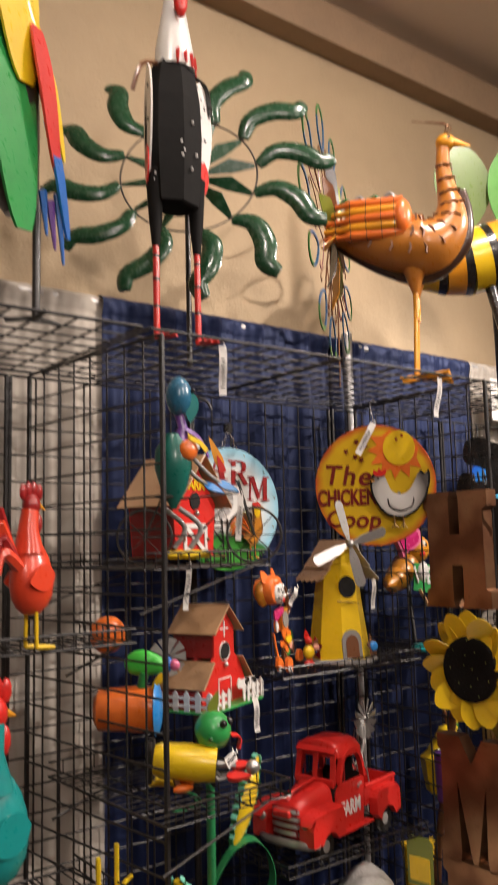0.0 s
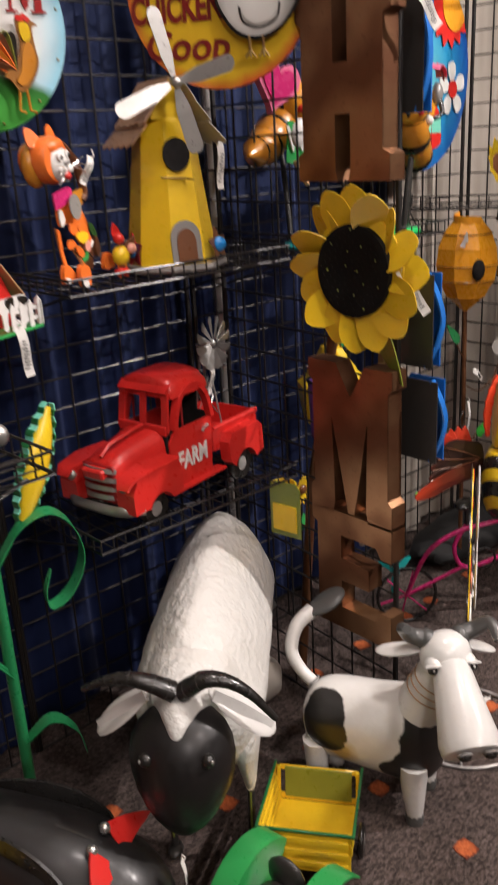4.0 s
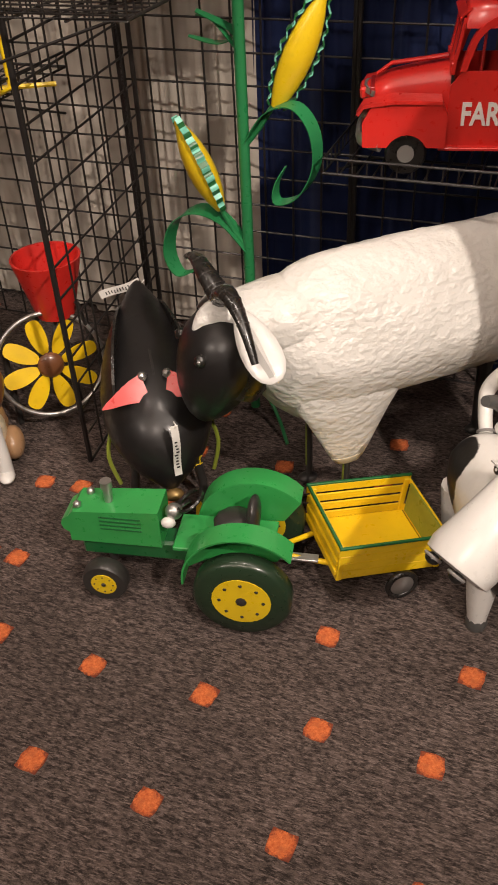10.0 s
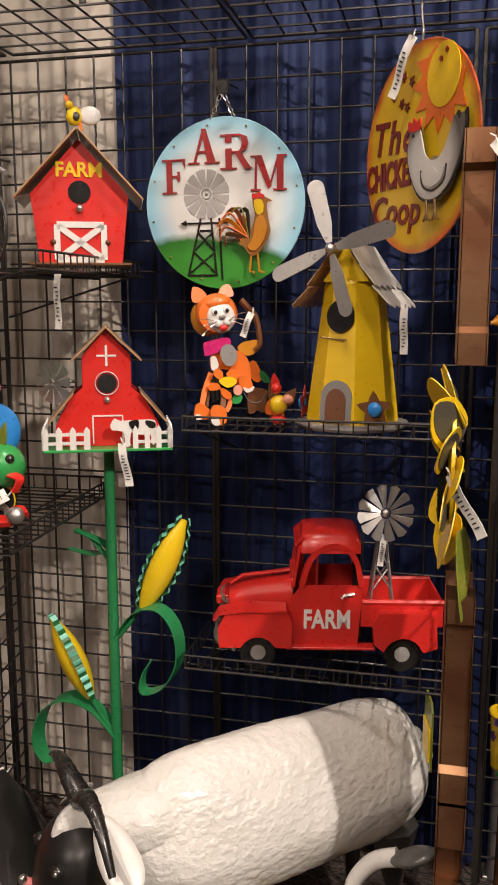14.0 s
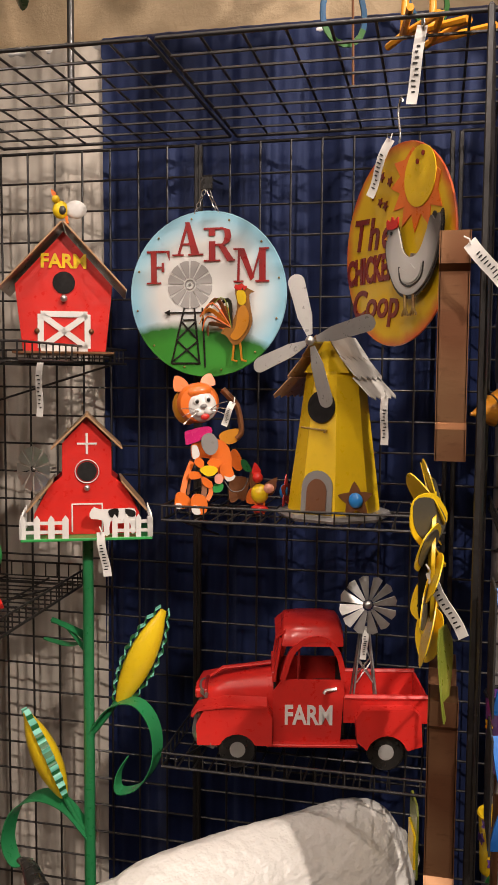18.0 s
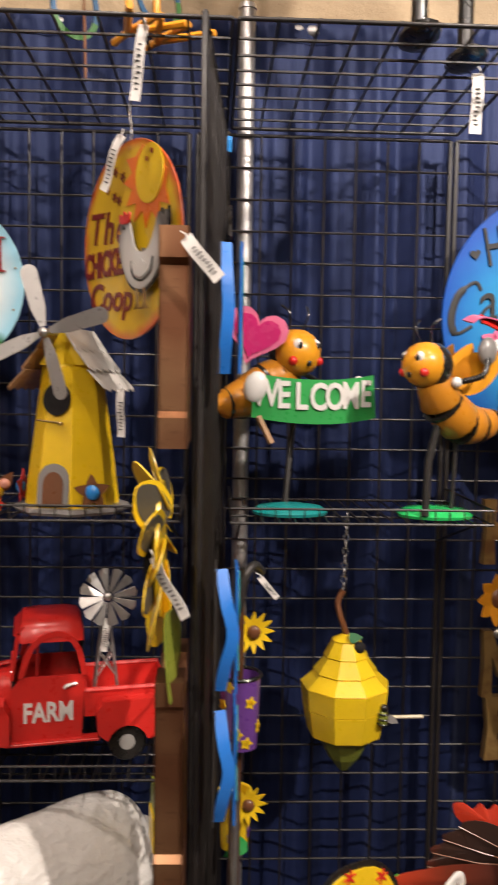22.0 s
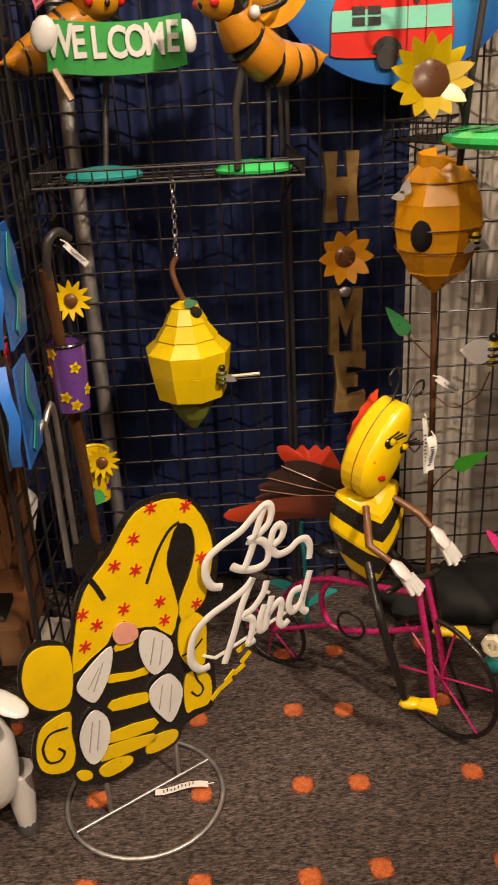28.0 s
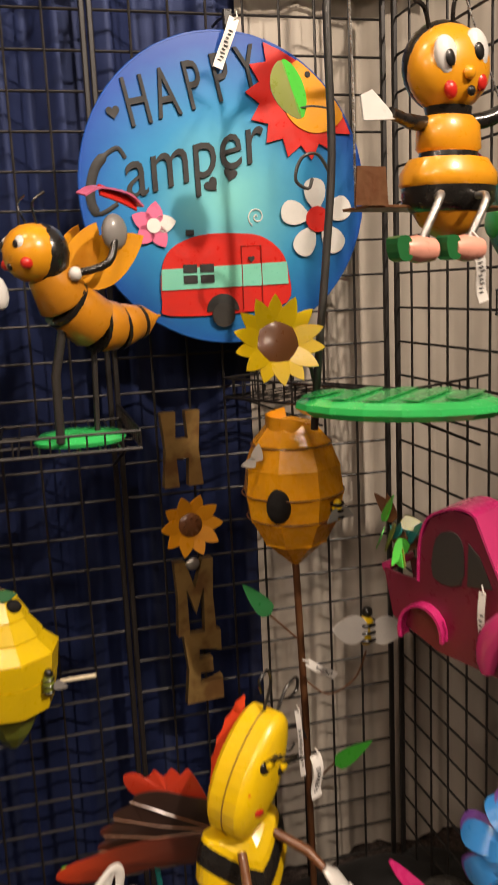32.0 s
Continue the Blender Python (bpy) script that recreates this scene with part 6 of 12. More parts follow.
def black_bird():
    """A stooped bird: tail tip raised behind, head low in front."""
    sc = Sculpt(BLACK)
    spine = smooth_path([(0, 0.275, 0.425), (0, 0.20, 0.350), (0, 0.10, 0.288), (0, 0.0, 0.250), (0, -0.08, 0.228), (0, -0.135, 0.190), (0, -0.165, 0.150)], 5)
    girth = [p.x for p in smooth_path([(0.008, 0, 0), (0.074, 0, 0), (0.112, 0, 0), (0.122, 0, 0), (0.106, 0, 0), (0.070, 0, 0), (0.012, 0, 0)], 5)]
    sc.tube(spine, girth, FACEBLACK, n=24)
    sc.tube(smooth_path([(0, 0.28, 0.428), (0, 0.20, 0.404), (0, 0.10, 0.389), (0, 0.0, 0.374), (0, -0.08, 0.338), (0, -0.14, 0.262), (0, -0.172, 0.17)], 4), 0.0045, SOFTBLACK, n=6)
    for s in (-1, 1):
        sc.strip(smooth_path([(s * 0.022, -0.072, 0.352), (s * 0.062, -0.082, 0.346), (s * 0.116, -0.098, 0.330)], 3), [0.062, 0.056, 0.050, 0.040, 0.028, 0.016, 0.003], (0, -0.66, -0.75), 0.004, RED)
        sc.ball((s * 0.026, -0.054, 0.368), 0.011, CHROME, n=10)
        sc.tube(smooth_path([(s * 0.105, -0.03, 0.24), (s * 0.122, -0.06, 0.18), (s * 0.105, -0.075, 0.11)], 4), 0.005, OLIVE, n=6)
        sc.tube([(s * 0.065, -0.04, 0.16), (s * 0.078, -0.06, 0.07), (s * 0.078, -0.07, 0.014)], 0.011, SOFTBLACK, n=8)
        sc.plate([(-0.022, 0.028), (0.022, 0.028), (0.030, -0.022), (0.010, -0.012), (0.0, -0.034), (-0.010, -0.012), (-0.030, -0.022)], 0.008, YELLOW, pose(s * 0.080, -0.092, 0.008))
        sc.plate(petal(0.30, 0.13, 0.8), 0.006, BLACK, aim_axis((s * 0.090, -0.05, 0.30), (s * 0.045, 0.24, 0.39)) @ pose(0, 0, 0, 0, -90, 0))
    for i in range(5):
        sc.tube([(0.012 + 0.014 * i, -0.155 + 0.006 * i, 0.262), (0.012 + 0.014 * i, -0.176 + 0.006 * i, 0.190)], 0.0014, LEMON, n=4)
        sc.tube([(0.006, -0.158 - 0.004 * i, 0.258 - 0.016 * i), (0.074, -0.130 - 0.004 * i, 0.254 - 0.016 * i)], 0.0014, LEMON, n=4)
    sc.ball((0.004, -0.176, 0.140), (0.022, 0.016, 0.014), BRASS, n=10)
    sc.tube([(0, 0.10, 0.20), (0, 0.10, 0.006)], 0.012, BLACK, n=8)
    solid("black_bird_statue", sc, pose(0.232, -0.065, 0, 0, 0, 32), "stooped glossy black metal bird statue with red patches", "statue")
    price_tag(pose(0.098, 0.165, 0.425, 90, 74, 30), 0.10, 0.020)


def tractor():
    t = thing("toy_tractor", pose(0.530, -0.285, 0, 0, 0, 11), "green metal toy tractor with yellow wheels on the carpet", "toy tractor")
    hood = [(-0.365, 0.0), (-0.365, 0.062), (-0.352, 0.078), (-0.175, 0.092), (-0.175, 0.0)]
    part("hood", Sculpt(GREEN).plate(hood, 0.074, m=pose(0, 0, 0.128, 90, 0, 0)), t)
    part("hood_nose", Sculpt(GREEN).tube([(-0.360, -0.034, 0.168), (-0.360, 0.034, 0.168)], 0.022, n=10), t)
    for s in (-1, 1):
        for i in range(4):
            part("louvre", Sculpt(DARKGREEN).box((-0.255, s * 0.0375, 0.168 + 0.010 * i), (0.085, 0.002, 0.003), bevel=0.0), t)
    part("chassis", Sculpt(DARKGREEN).box((-0.17, 0, 0.105), (0.36, 0.05, 0.05)), t)
    part("exhaust", Sculpt(STEEL).tube([(-0.285, 0, 0.205), (-0.285, 0, 0.245)], 0.009, n=10).tube([(-0.285, 0, 0.245), (-0.285, 0, 0.262)], 0.012, n=10), t, "bolt used as exhaust stack")
    for x, y in ((-0.345, -0.02), (-0.33, 0.022)):
        part("cap_bolt", Sculpt(STEEL).ball((x, y, 0.212), 0.009, n=8), t)
    part("gear_knob", Sculpt(STEEL).ball((-0.150, -0.010, 0.205), 0.018, n=10).ball((-0.158, -0.03, 0.192), (0.016, 0.012, 0.012), WHITE, n=8), t, "spark plug steering column")
    part("steering_wheel", Sculpt(BLACK).tube(ring_pts((-0.118, 0.0, 0.228), 0.030, 18, (0.8, 0, 0.5), (0, 1, 0)), 0.004, n=6, closed=True).tube([(-0.118, 0, 0.228), (-0.15, 0, 0.20)], 0.004, n=6), t)
    part("deck", Sculpt(GREEN).box((-0.05, 0, 0.140), (0.20, 0.10, 0.010)), t)
    part("seat", Sculpt(SOFTBLACK).ball((-0.03, 0, 0.178), (0.045, 0.045, 0.022), n=12).ball((0.008, 0, 0.205), (0.014, 0.042, 0.040), n=12), t, "black tin seat")
    for s in (-1, 1):
        arc = [(0.120 * math.cos(a), s * 0.082, 0.112 + 0.120 * math.sin(a)) for a in [math.pi * (1.02 - 0.80 * i / 14) for i in range(15)]]
        part("rear_fender", Sculpt(GREEN).strip(arc, 0.050, (0, 1, 0), 0.004), t)
        pl = [(x, z) for x, _, z in arc] + [(0.06, 0.14), (-0.08, 0.13)]
        part("fender_side", Sculpt(GREEN).plate(pl, 0.003, m=pose(0, s * 0.058, 0, 90, 0, 0)), t)
        for x, r, w, y, hub_r in ((0.0, 0.097, 0.042, 0.108, 0.058), (-0.297, 0.048, 0.034, 0.060, 0.027)):
            ob = part("wheel", Sculpt(paint("blackish green tyre enamel", (0.014, 0.035, 0.016)) if r > 0.06 else SOFTBLACK).lathe([(r * 0.55, -w / 2), (r * 0.92, -w / 2), (r, -w * 0.3), (r, w * 0.3), (r * 0.92, w / 2), (r * 0.55, w / 2)], n=28), t, "painted tyre", pose(x, s * y, r, 90, 0, 0))
            part("rim", Sculpt(LEMON).lathe([(0.004, -w * 0.54), (hub_r, -w * 0.54), (hub_r, w * 0.54), (0.004, w * 0.54)], n=24), ob, "yellow wheel disc")
            hb = Sculpt(SOFTBLACK)
            for k in (-1, 1):
                hb.ball((0, 0, k * w * 0.55), (hub_r * 0.2, hub_r * 0.2, 0.004), n=8)
                for i in range(8):
                    hb.ball((hub_r * 0.74 * math.cos(i * 0.785), hub_r * 0.74 * math.sin(i * 0.785), k * w * 0.545), (hub_r * 0.07, hub_r * 0.07, 0.002), n=6)
            tagged(part("hub_bolts", hb, ob), kind="stuff")
    part("front_axle", Sculpt(SOFTBLACK).tube([(-0.297, -0.06, 0.048), (-0.297, 0.06, 0.048)], 0.006, n=8).tube([(-0.297, 0, 0.048), (-0.297, 0, 0.13)], 0.010, n=8), t)
    part("rear_axle", Sculpt(SOFTBLACK).tube([(0, -0.11, 0.097), (0, 0.11, 0.097)], 0.010, n=8), t)
    part("hitch", Sculpt(STEEL).box((0.085, 0, 0.098), (0.10, 0.02, 0.006)), t)


def wagon():
    t = thing("toy_wagon", pose(0.734, -0.156, -0.017, 0, 8, 36), "yellow metal toy farm wagon with green top edge", "toy wagon")
    L, W, h0, h1 = 0.222, 0.178, 0.082, 0.170
    part("floor_pan", Sculpt(YELLOW).box((0, 0, h0), (L, W, 0.004)), t)
    for s in (-1, 1):
        for i in range(4):
            part("side_slat", Sculpt(YELLOW).box((0, s * (W / 2 + 0.003 * i), h0 + 0.012 + 0.0225 * i), (L + 0.006 * i, 0.004, 0.0185)), t)
        for x in (-L / 2 + 0.004, L / 2 - 0.004):
            part("corner_post", Sculpt(YELLOW).box((x, s * (W / 2 + 0.001), (h0 + h1) / 2), (0.012, 0.008, h1 - h0)), t)
    part("front_board", Sculpt(YELLOW).box((-L / 2, 0, (h0 + h1) / 2), (0.004, W, h1 - h0)), t)
    for i in range(3):
        part("front_rib", Sculpt(YELLOW).box((-L / 2 - 0.004, 0, h0 + 0.018 + 0.025 * i), (0.006, W, 0.012)), t)
    part("tail_board", Sculpt(OLIVE).box((L / 2, 0, (h0 + h1) / 2 + 0.004), (0.004, W * 0.86, (h1 - h0) * 0.86)), t, "olive green tail board")
    part("tail_frame", Sculpt(YELLOW).box((L / 2 + 0.003, 0, h0 + 0.01), (0.004, W, 0.016)).box((L / 2 + 0.003, 0, h1 - 0.006), (0.004, W, 0.012)), t)
    for s in (-1, 1):
        part("edge_strip", Sculpt(DARKGREEN).box((0, s * (W / 2 + 0.010), h1 + 0.003), (L + 0.02, 0.006, 0.006)), t, "green top edge")
    part("edge_strip", Sculpt(DARKGREEN).box((-L / 2 - 0.006, 0, h1 + 0.003), (0.006, W + 0.014, 0.006)), t)
    for s in (-1, 1):
        part("drawbar", Sculpt(YELLOW).tube([(-L / 2, s * 0.045, h0 + 0.004), (-L / 2 - 0.105, s * 0.006, 0.094)], 0.006, n=8), t)
        ob = part("wheel", Sculpt(BLACK).tube(ring_pts((0, 0, 0), 0.030, 24), 0.0065, n=8, closed=True), t, "black tyre", pose(0.03, s * (W / 2 + 0.016), 0.058, 90, 0, 0))
        part("rim", Sculpt(STEEL).lathe([(0.002, -0.008), (0.024, -0.004), (0.028, 0.0), (0.024, 0.004), (0.002, 0.008)], n=20), ob)
    part("axle", Sculpt(SOFTBLACK).tube([(0.03, -W / 2 - 0.014, 0.058), (0.03, W / 2 + 0.014, 0.058)], 0.004, n=6).box((0.03, 0, 0.068), (0.03, W * 0.6, 0.022)), t)


def nearest_spot(tree, spots):
    """Signed distance to a union of round spots."""
    co = tree.nodes.new("ShaderNodeTexCoord").outputs["Object"]
    near = None
    for centre, r in spots:
        d = node_math(tree, "SUBTRACT", distance_to(tree, co, centre), r)
        near = node_math(tree, "SMOOTH_MIN", near, d, 0.03) if near else d
    return near


def distance_to(tree, co, centre):
    d = tree.nodes.new("ShaderNodeVectorMath")
    d.operation = "DISTANCE"
    d.inputs[1].default_value = centre
    tree.links.new(co, d.inputs[0])
    return d.outputs["Value"]


def node_math(tree, op, *values):
    n = tree.nodes.new("ShaderNodeMath")
    n.operation = op
    for k, v in enumerate(values):
        if isinstance(v, (int, float)):
            n.inputs[k].default_value = v
        else:
            tree.links.new(v, n.inputs[k])
    return n.outputs[0]


def build_cowhide(tree, b):
    """White enamel with brushed black patches and two ochre stains on the belly."""
    wobble = node_math(tree, "MULTIPLY_ADD", noise_of(tree, 26, 3), 0.030, -0.015)
    patch = node_math(tree, "ADD", nearest_spot(tree, (((-0.078, -0.075, 0.272), 0.056), ((-0.072, -0.085, 0.215), 0.060), ((0.150, -0.040, 0.300), 0.046), ((0.165, -0.040, 0.235), 0.060),
                                                         ((0.160, -0.035, 0.160), 0.070), ((0.095, -0.055, 0.135), 0.042), ((0.02, 0.100, 0.25), 0.075))), wobble)
    stain = node_math(tree, "ADD", nearest_spot(tree, (((-0.030, -0.080, 0.160), 0.040), ((0.085, -0.060, 0.115), 0.034))), wobble)
    col = mix(tree, ramp(tree, noise_of(tree, 9, 4), [(0.4, 0.0), (0.8, 1.0)]), (0.74, 0.73, 0.70, 1), (0.60, 0.585, 0.54, 1))
    col = mix(tree, ramp(tree, node_math(tree, "MULTIPLY_ADD", stain, 12.0, 0.5), [(0.30, 0.85), (0.62, 0.0)]), col, (0.46, 0.30, 0.045, 1))
    col = mix(tree, ramp(tree, node_math(tree, "MULTIPLY_ADD", patch, 12.0, 0.5), [(0.47, 1.0), (0.53, 0.0)]), col, (0.014, 0.013, 0.012, 1))
    tree.links.new(col, b.inputs["Base Color"])
    b.inputs["Roughness"].default_value = 0.40
    b.inputs["Coat Weight"].default_value = 0.25
    bump(tree, b, noise_of(tree, 40, 4), 0.2, 0.006)


COWHIDE = material("black patched white enamel", build_cowhide)


def cow():
    """Local x runs towards the chest; the head is turned to one side."""
    sc = Sculpt(WHITE)
    n, k, vs = 36, 28, []
    for i in range(k + 1):
        u = i / k
        x = -0.150 + 0.335 * u
        r = max(0.03, 1 - abs(2 * u - 1) ** 6.0) ** 0.5
        bend = 0.045 * max(0.0, u - 0.06)
        for j in range(n):
            th = 2 * math.pi * j / n
            c, q = math.cos(th), math.sin(th)
            y = bend + 0.082 * r * math.copysign(abs(c) ** 0.75, c) * (1.0 - 0.22 * max(0, q) ** 2 if q > 0 else 1.0)
            up, down = 0.076 + 0.046 * u * u, 0.108 + 0.030 * u
            vs.append((x, y, 0.222 + (up * q if q > 0 else -down * abs(q) ** 0.8) * r))
    fs = [(i * n + j, i * n + (j + 1) % n, (i + 1) * n + (j + 1) % n, (i + 1) * n + j) for i in range(k) for j in range(n)]
    sc.add(vs, fs + [tuple(range(n)), tuple(k * n + j for j in range(n))[::-1]], COWHIDE)
    for x, y in ((-0.105, -0.046), (-0.105, 0.046), (0.126, -0.018), (0.110, 0.104)):
        sc.tube([(x, y, 0.16), (x, y, 0.09), (x + 0.004, y, 0.022)], [0.034, 0.028, 0.019], WHITE, n=10).lathe([(0.020, 0.0), (0.022, 0.014), (0.019, 0.026)], PEWTER, pose(x + 0.004, y, 0), n=10)
    tail = smooth_path([(-0.130, 0.0, 0.276), (-0.170, 0.0, 0.305), (-0.195, 0.006, 0.345), (-0.200, 0.045, 0.388), (-0.185, 0.092, 0.408)], 5)
    sc.tube(tail, [0.014 + 0.005 * i / len(tail) for i in range(len(tail))], WHITE, n=10)
    sc.tube(ring_pts((-0.134, 0.0, 0.279), 0.017, 16, (0.6, 0, 0.8), (0, 1, 0)), 0.003, GREY, n=6, closed=True)
    sc.ball((0, 0, 0.048), (0.036, 0.016, 0.054), PEWTER, aim_axis((-0.188, 0.086, 0.404), (-0.112, 0.158, 0.463)), n=16, shape=lambda x, y, z: (x * (1.05 + 0.12 * z), y, z))
    sc.tube([(0.120, 0.025, 0.280), (0.148, 0.026, 0.345), (0.172, 0.022, 0.405)], [0.058, 0.052, 0.046], WHITE, n=16)
    for t in (0.45, 0.60, 0.75):
        p = Vector((0.120, 0.025, 0.285)).lerp(Vector((0.170, 0.020, 0.400)), t)
        sc.tube(ring_pts(p, 0.058 - 0.012 * t, 20, (0.9, 0, -0.4), (0, 1, 0)), 0.0016, TAN, n=5, closed=True)
    hm = pose(0.176, 0.026, 0.430, 0, 0, -51)
    sc.ball((0, 0, 0), (0.052, 0.056, 0.060), WHITE, hm, n=20, shape=lambda x, y, z: (x, y * (1 + 0.10 * z), z))
    sc.tube([(0.024, 0, 0.004), (0.036, 0, -0.006), (0.100, 0, -0.060), (0.150, 0, -0.102), (0.166, 0, -0.115), (0.170, 0, -0.118)], [0.030, 0.040, 0.052, 0.063, 0.060, 0.046], WHITE, hm, n=22)
    for s in (-1, 1):
        sc.ball((0.197, s * 0.026, -0.096), (0.010, 0.014, 0.010), BLACK, hm @ pose(0, 0, 0), n=10)
        sc.tube(ring_pts((0.196, s * 0.026, -0.093), 0.014, 16, (0.64, 0, 0.77), (0, 1, 0)), 0.003, GREY, hm, n=6, closed=True)
        sc.ball((0.030, s * 0.036, 0.002), (0.022, 0.021, 0.022), WHITE, hm, n=14).ball((0.044, s * 0.042, 0.002), (0.012, 0.012, 0.011), BLACK, hm, n=12).ball((0.054, s * 0.043, 0.006), 0.003, WHITE, hm, n=6)
        sc.strip([(0.040, s * 0.020, 0.013), (0.052, s * 0.038, 0.016), (0.042, s * 0.056, 0.010)], 0.016, (1, 0, 0.3), 0.003, WHITE, hm)
        ear = aim_axis((-0.022, s * 0.044, 0.012), (-0.064, s * 0.145, -0.006 if s < 0 else -0.040))
        sc.ball((0, 0, 0.048), (0.026, 0.009, 0.056), WHITE, hm @ ear, n=14, shape=lambda x, y, z: (x * (1 + 0.15 * z), y, z))
        rise = 0.104 if s < 0 else 0.052
        h = smooth_path([(-0.018, s * 0.034, 0.036), (-0.022, s * 0.070, 0.048), (0.002, s * 0.096, 0.062 + rise * 0.2), (0.040, s * 0.098, rise)], 5)
        sc.tube(h, [0.022 * (1 - 0.62 * i / len(h)) for i in range(len(h))], PEWTER, hm, n=10)
        sc.ball((-0.018, s * 0.036, 0.034), (0.026, 0.022, 0.026), PEWTER, hm, n=12)
    solid("cow_statue", sc, pose(0.965, -0.115, 0, 0, 0, -75), "white metal cow statue with black patches and raised tail", "statue")


sheep()
black_bird()
tractor()
wagon()
cow()

# ---- big HOME letters and what hangs on the dividing panel ----
def home_letters():
    L = 0.045

    def letter(name, outline, y, z, label):
        m = pose(1.100, y, z, 90, 0, -90)
        t = thing(name, m, label, "letter", "large letters spelling HOME")
        part("face", Sculpt(COPPER).plate(outline, 0.003, m=pose(0, 0, L / 2)), t)
        n = len(outline)
        ed = Sculpt(COPPER)
        vs = [(x, y2, L / 2) for x, y2 in outline] + [(x, y2, -L / 2) for x, y2 in outline]
        ed.add(vs, [(i, (i + 1) % n, (i + 1) % n + n, i + n) for i in range(n)], smooth=False)
        part("return_edge", ed, t)
        part("back", Sculpt(RUSTY).plate(outline, 0.003, m=pose(0, 0, -L / 2)), t)

    w, h = 0.121, 0.178
    letter("home_letter", [(-w, -h), (-0.012, -h), (-0.018, -h + 0.02), (-0.018, -0.05), (0.022, -0.05), (0.022, -h + 0.02), (0.016, -h), (w, -h), (w, -h + 0.05), (w - 0.018, -h + 0.06), (w - 0.018, h - 0.06),
                              (w, h - 0.05), (w, h), (0.010, h), (0.016, h - 0.02), (0.016, 0.045), (-0.022, 0.045), (-0.022, h - 0.02), (-0.016, h), (-w, h), (-w, h - 0.05), (-w + 0.014, h - 0.06), (-w + 0.014, -h + 0.06), (-w, -h + 0.05)],
           0.030, 1.580, "large rusty copper letter H fixed to a grid panel")
    h = 0.184
    letter("home_letter", [(-w, -h), (-0.052, -h), (-0.046, -h + 0.03), (-0.052, 0.055), (-0.016, -h + 0.06), (-0.006, -h + 0.01), (0.012, -h + 0.01), (0.022, -h + 0.06), (0.052, 0.055), (0.048, -h + 0.03), (0.054, -h), (w, -h),
                              (w, -h + 0.06), (w - 0.012, -h + 0.07), (w - 0.012, h - 0.05), (w, h - 0.04), (w, h), (0.045, h), (0.004, h - 0.075), (-0.038, h), (-w, h), (-w, h - 0.04), (-w + 0.012, h - 0.05), (-w + 0.012, -h + 0.07), (-w, -h + 0.06)],
           0.021, 0.834, "large rusty copper letter M fixed to a grid panel")
    h = 0.156
    letter("home_letter", [(-w, -h), (w, -h), (w, -h + 0.085), (w - 0.03, -h + 0.085), (w - 0.045, -h + 0.058), (-0.03, -h + 0.058), (-0.03, -0.025), (0.055, -0.025), (0.055, 0.030), (-0.03, 0.035), (-0.03, h - 0.06), (w - 0.045, h - 0.06),
                              (w - 0.03, h - 0.085), (w, h - 0.085), (w, h), (-w, h), (-w, h - 0.035), (-w + 0.016, h - 0.045), (-w + 0.016, -h + 0.045), (-w, -h + 0.035)],
           0.021, 0.500, "large rusty copper letter E fixed to a grid panel")
    # sunflower standing for the O
    t = thing("sunflower_ornament", pose(1.082, -0.008, 1.224, 90, 0, -90), "large yellow metal sunflower standing for the letter O", "metal flower")
    rng = random.Random(8)
    for i in range(16):
        a = 22.5 * i
        out = smooth_loop([(0.080, -0.022), (0.115, -0.031), (0.150, -0.026), (0.176, 0.0), (0.150, 0.026), (0.115, 0.031), (0.080, 0.022)], 3)
        pm = pose(0, 0, 0.004 + 0.006 * (i % 2), 0, 0, a) @ pose(0.10, 0, 0, rng.uniform(-36, 36), rng.uniform(-34, 6), 0) @ pose(-0.10, 0, 0)
        part("petal", Sculpt(YELLOW).plate([(x, y * 1.28) for x, y in out], 0.002, m=pm).plate([(x * 0.99, y * 0.97) for x, y in out], 0.0012, BAREBACK, m=pm @ pose(0, 0, -0.0018)), t, "yellow petal with a dull bare back")
    part("petal_disc", Sculpt(YELLOW).lathe([(0.118, 0.0), (0.118, 0.006), (0.085, 0.014)], n=32), t)
    part("seed_head", Sculpt(CHAR).lathe([(0.096, 0.008), (0.096, 0.024), (0.086, 0.026), (0.055, 0.019), (0.001, 0.014)], n=32), t, "black punched seed head")
    sd = Sculpt(OLIVE)
    for i in range(110):
        r, a = 0.086 * math.sqrt((i + 0.5) / 110), i * 2.39996
        z = 0.0145 + 0.0115 * (r / 0.086) ** 2
        sd.ball((r * math.cos(a), r * math.sin(a), z), (0.0026, 0.0026, 0.0018), CHAR if i % 9 else OLIVE, n=6)
    tagged(part("seed_dots", sd, t), kind="stuff")
    part("back_leaf", Sculpt(OLIVE).plate(petal(0.16, 0.07), 0.003, m=pose(0.02, -0.10, -0.02, 20, 0, -60)), t)
    price_tag(pose(1.075, -0.118, 1.232, 90, 0, -35) @ pose(0, 0, 0, 0, 0, 33), 0.11, 0.020)
    price_tag(pose(1.12, -0.115, 1.735, 90, 0, -20) @ pose(0, 0, 0, 0, 0, 40), 0.085, 0.022)


home_letters()


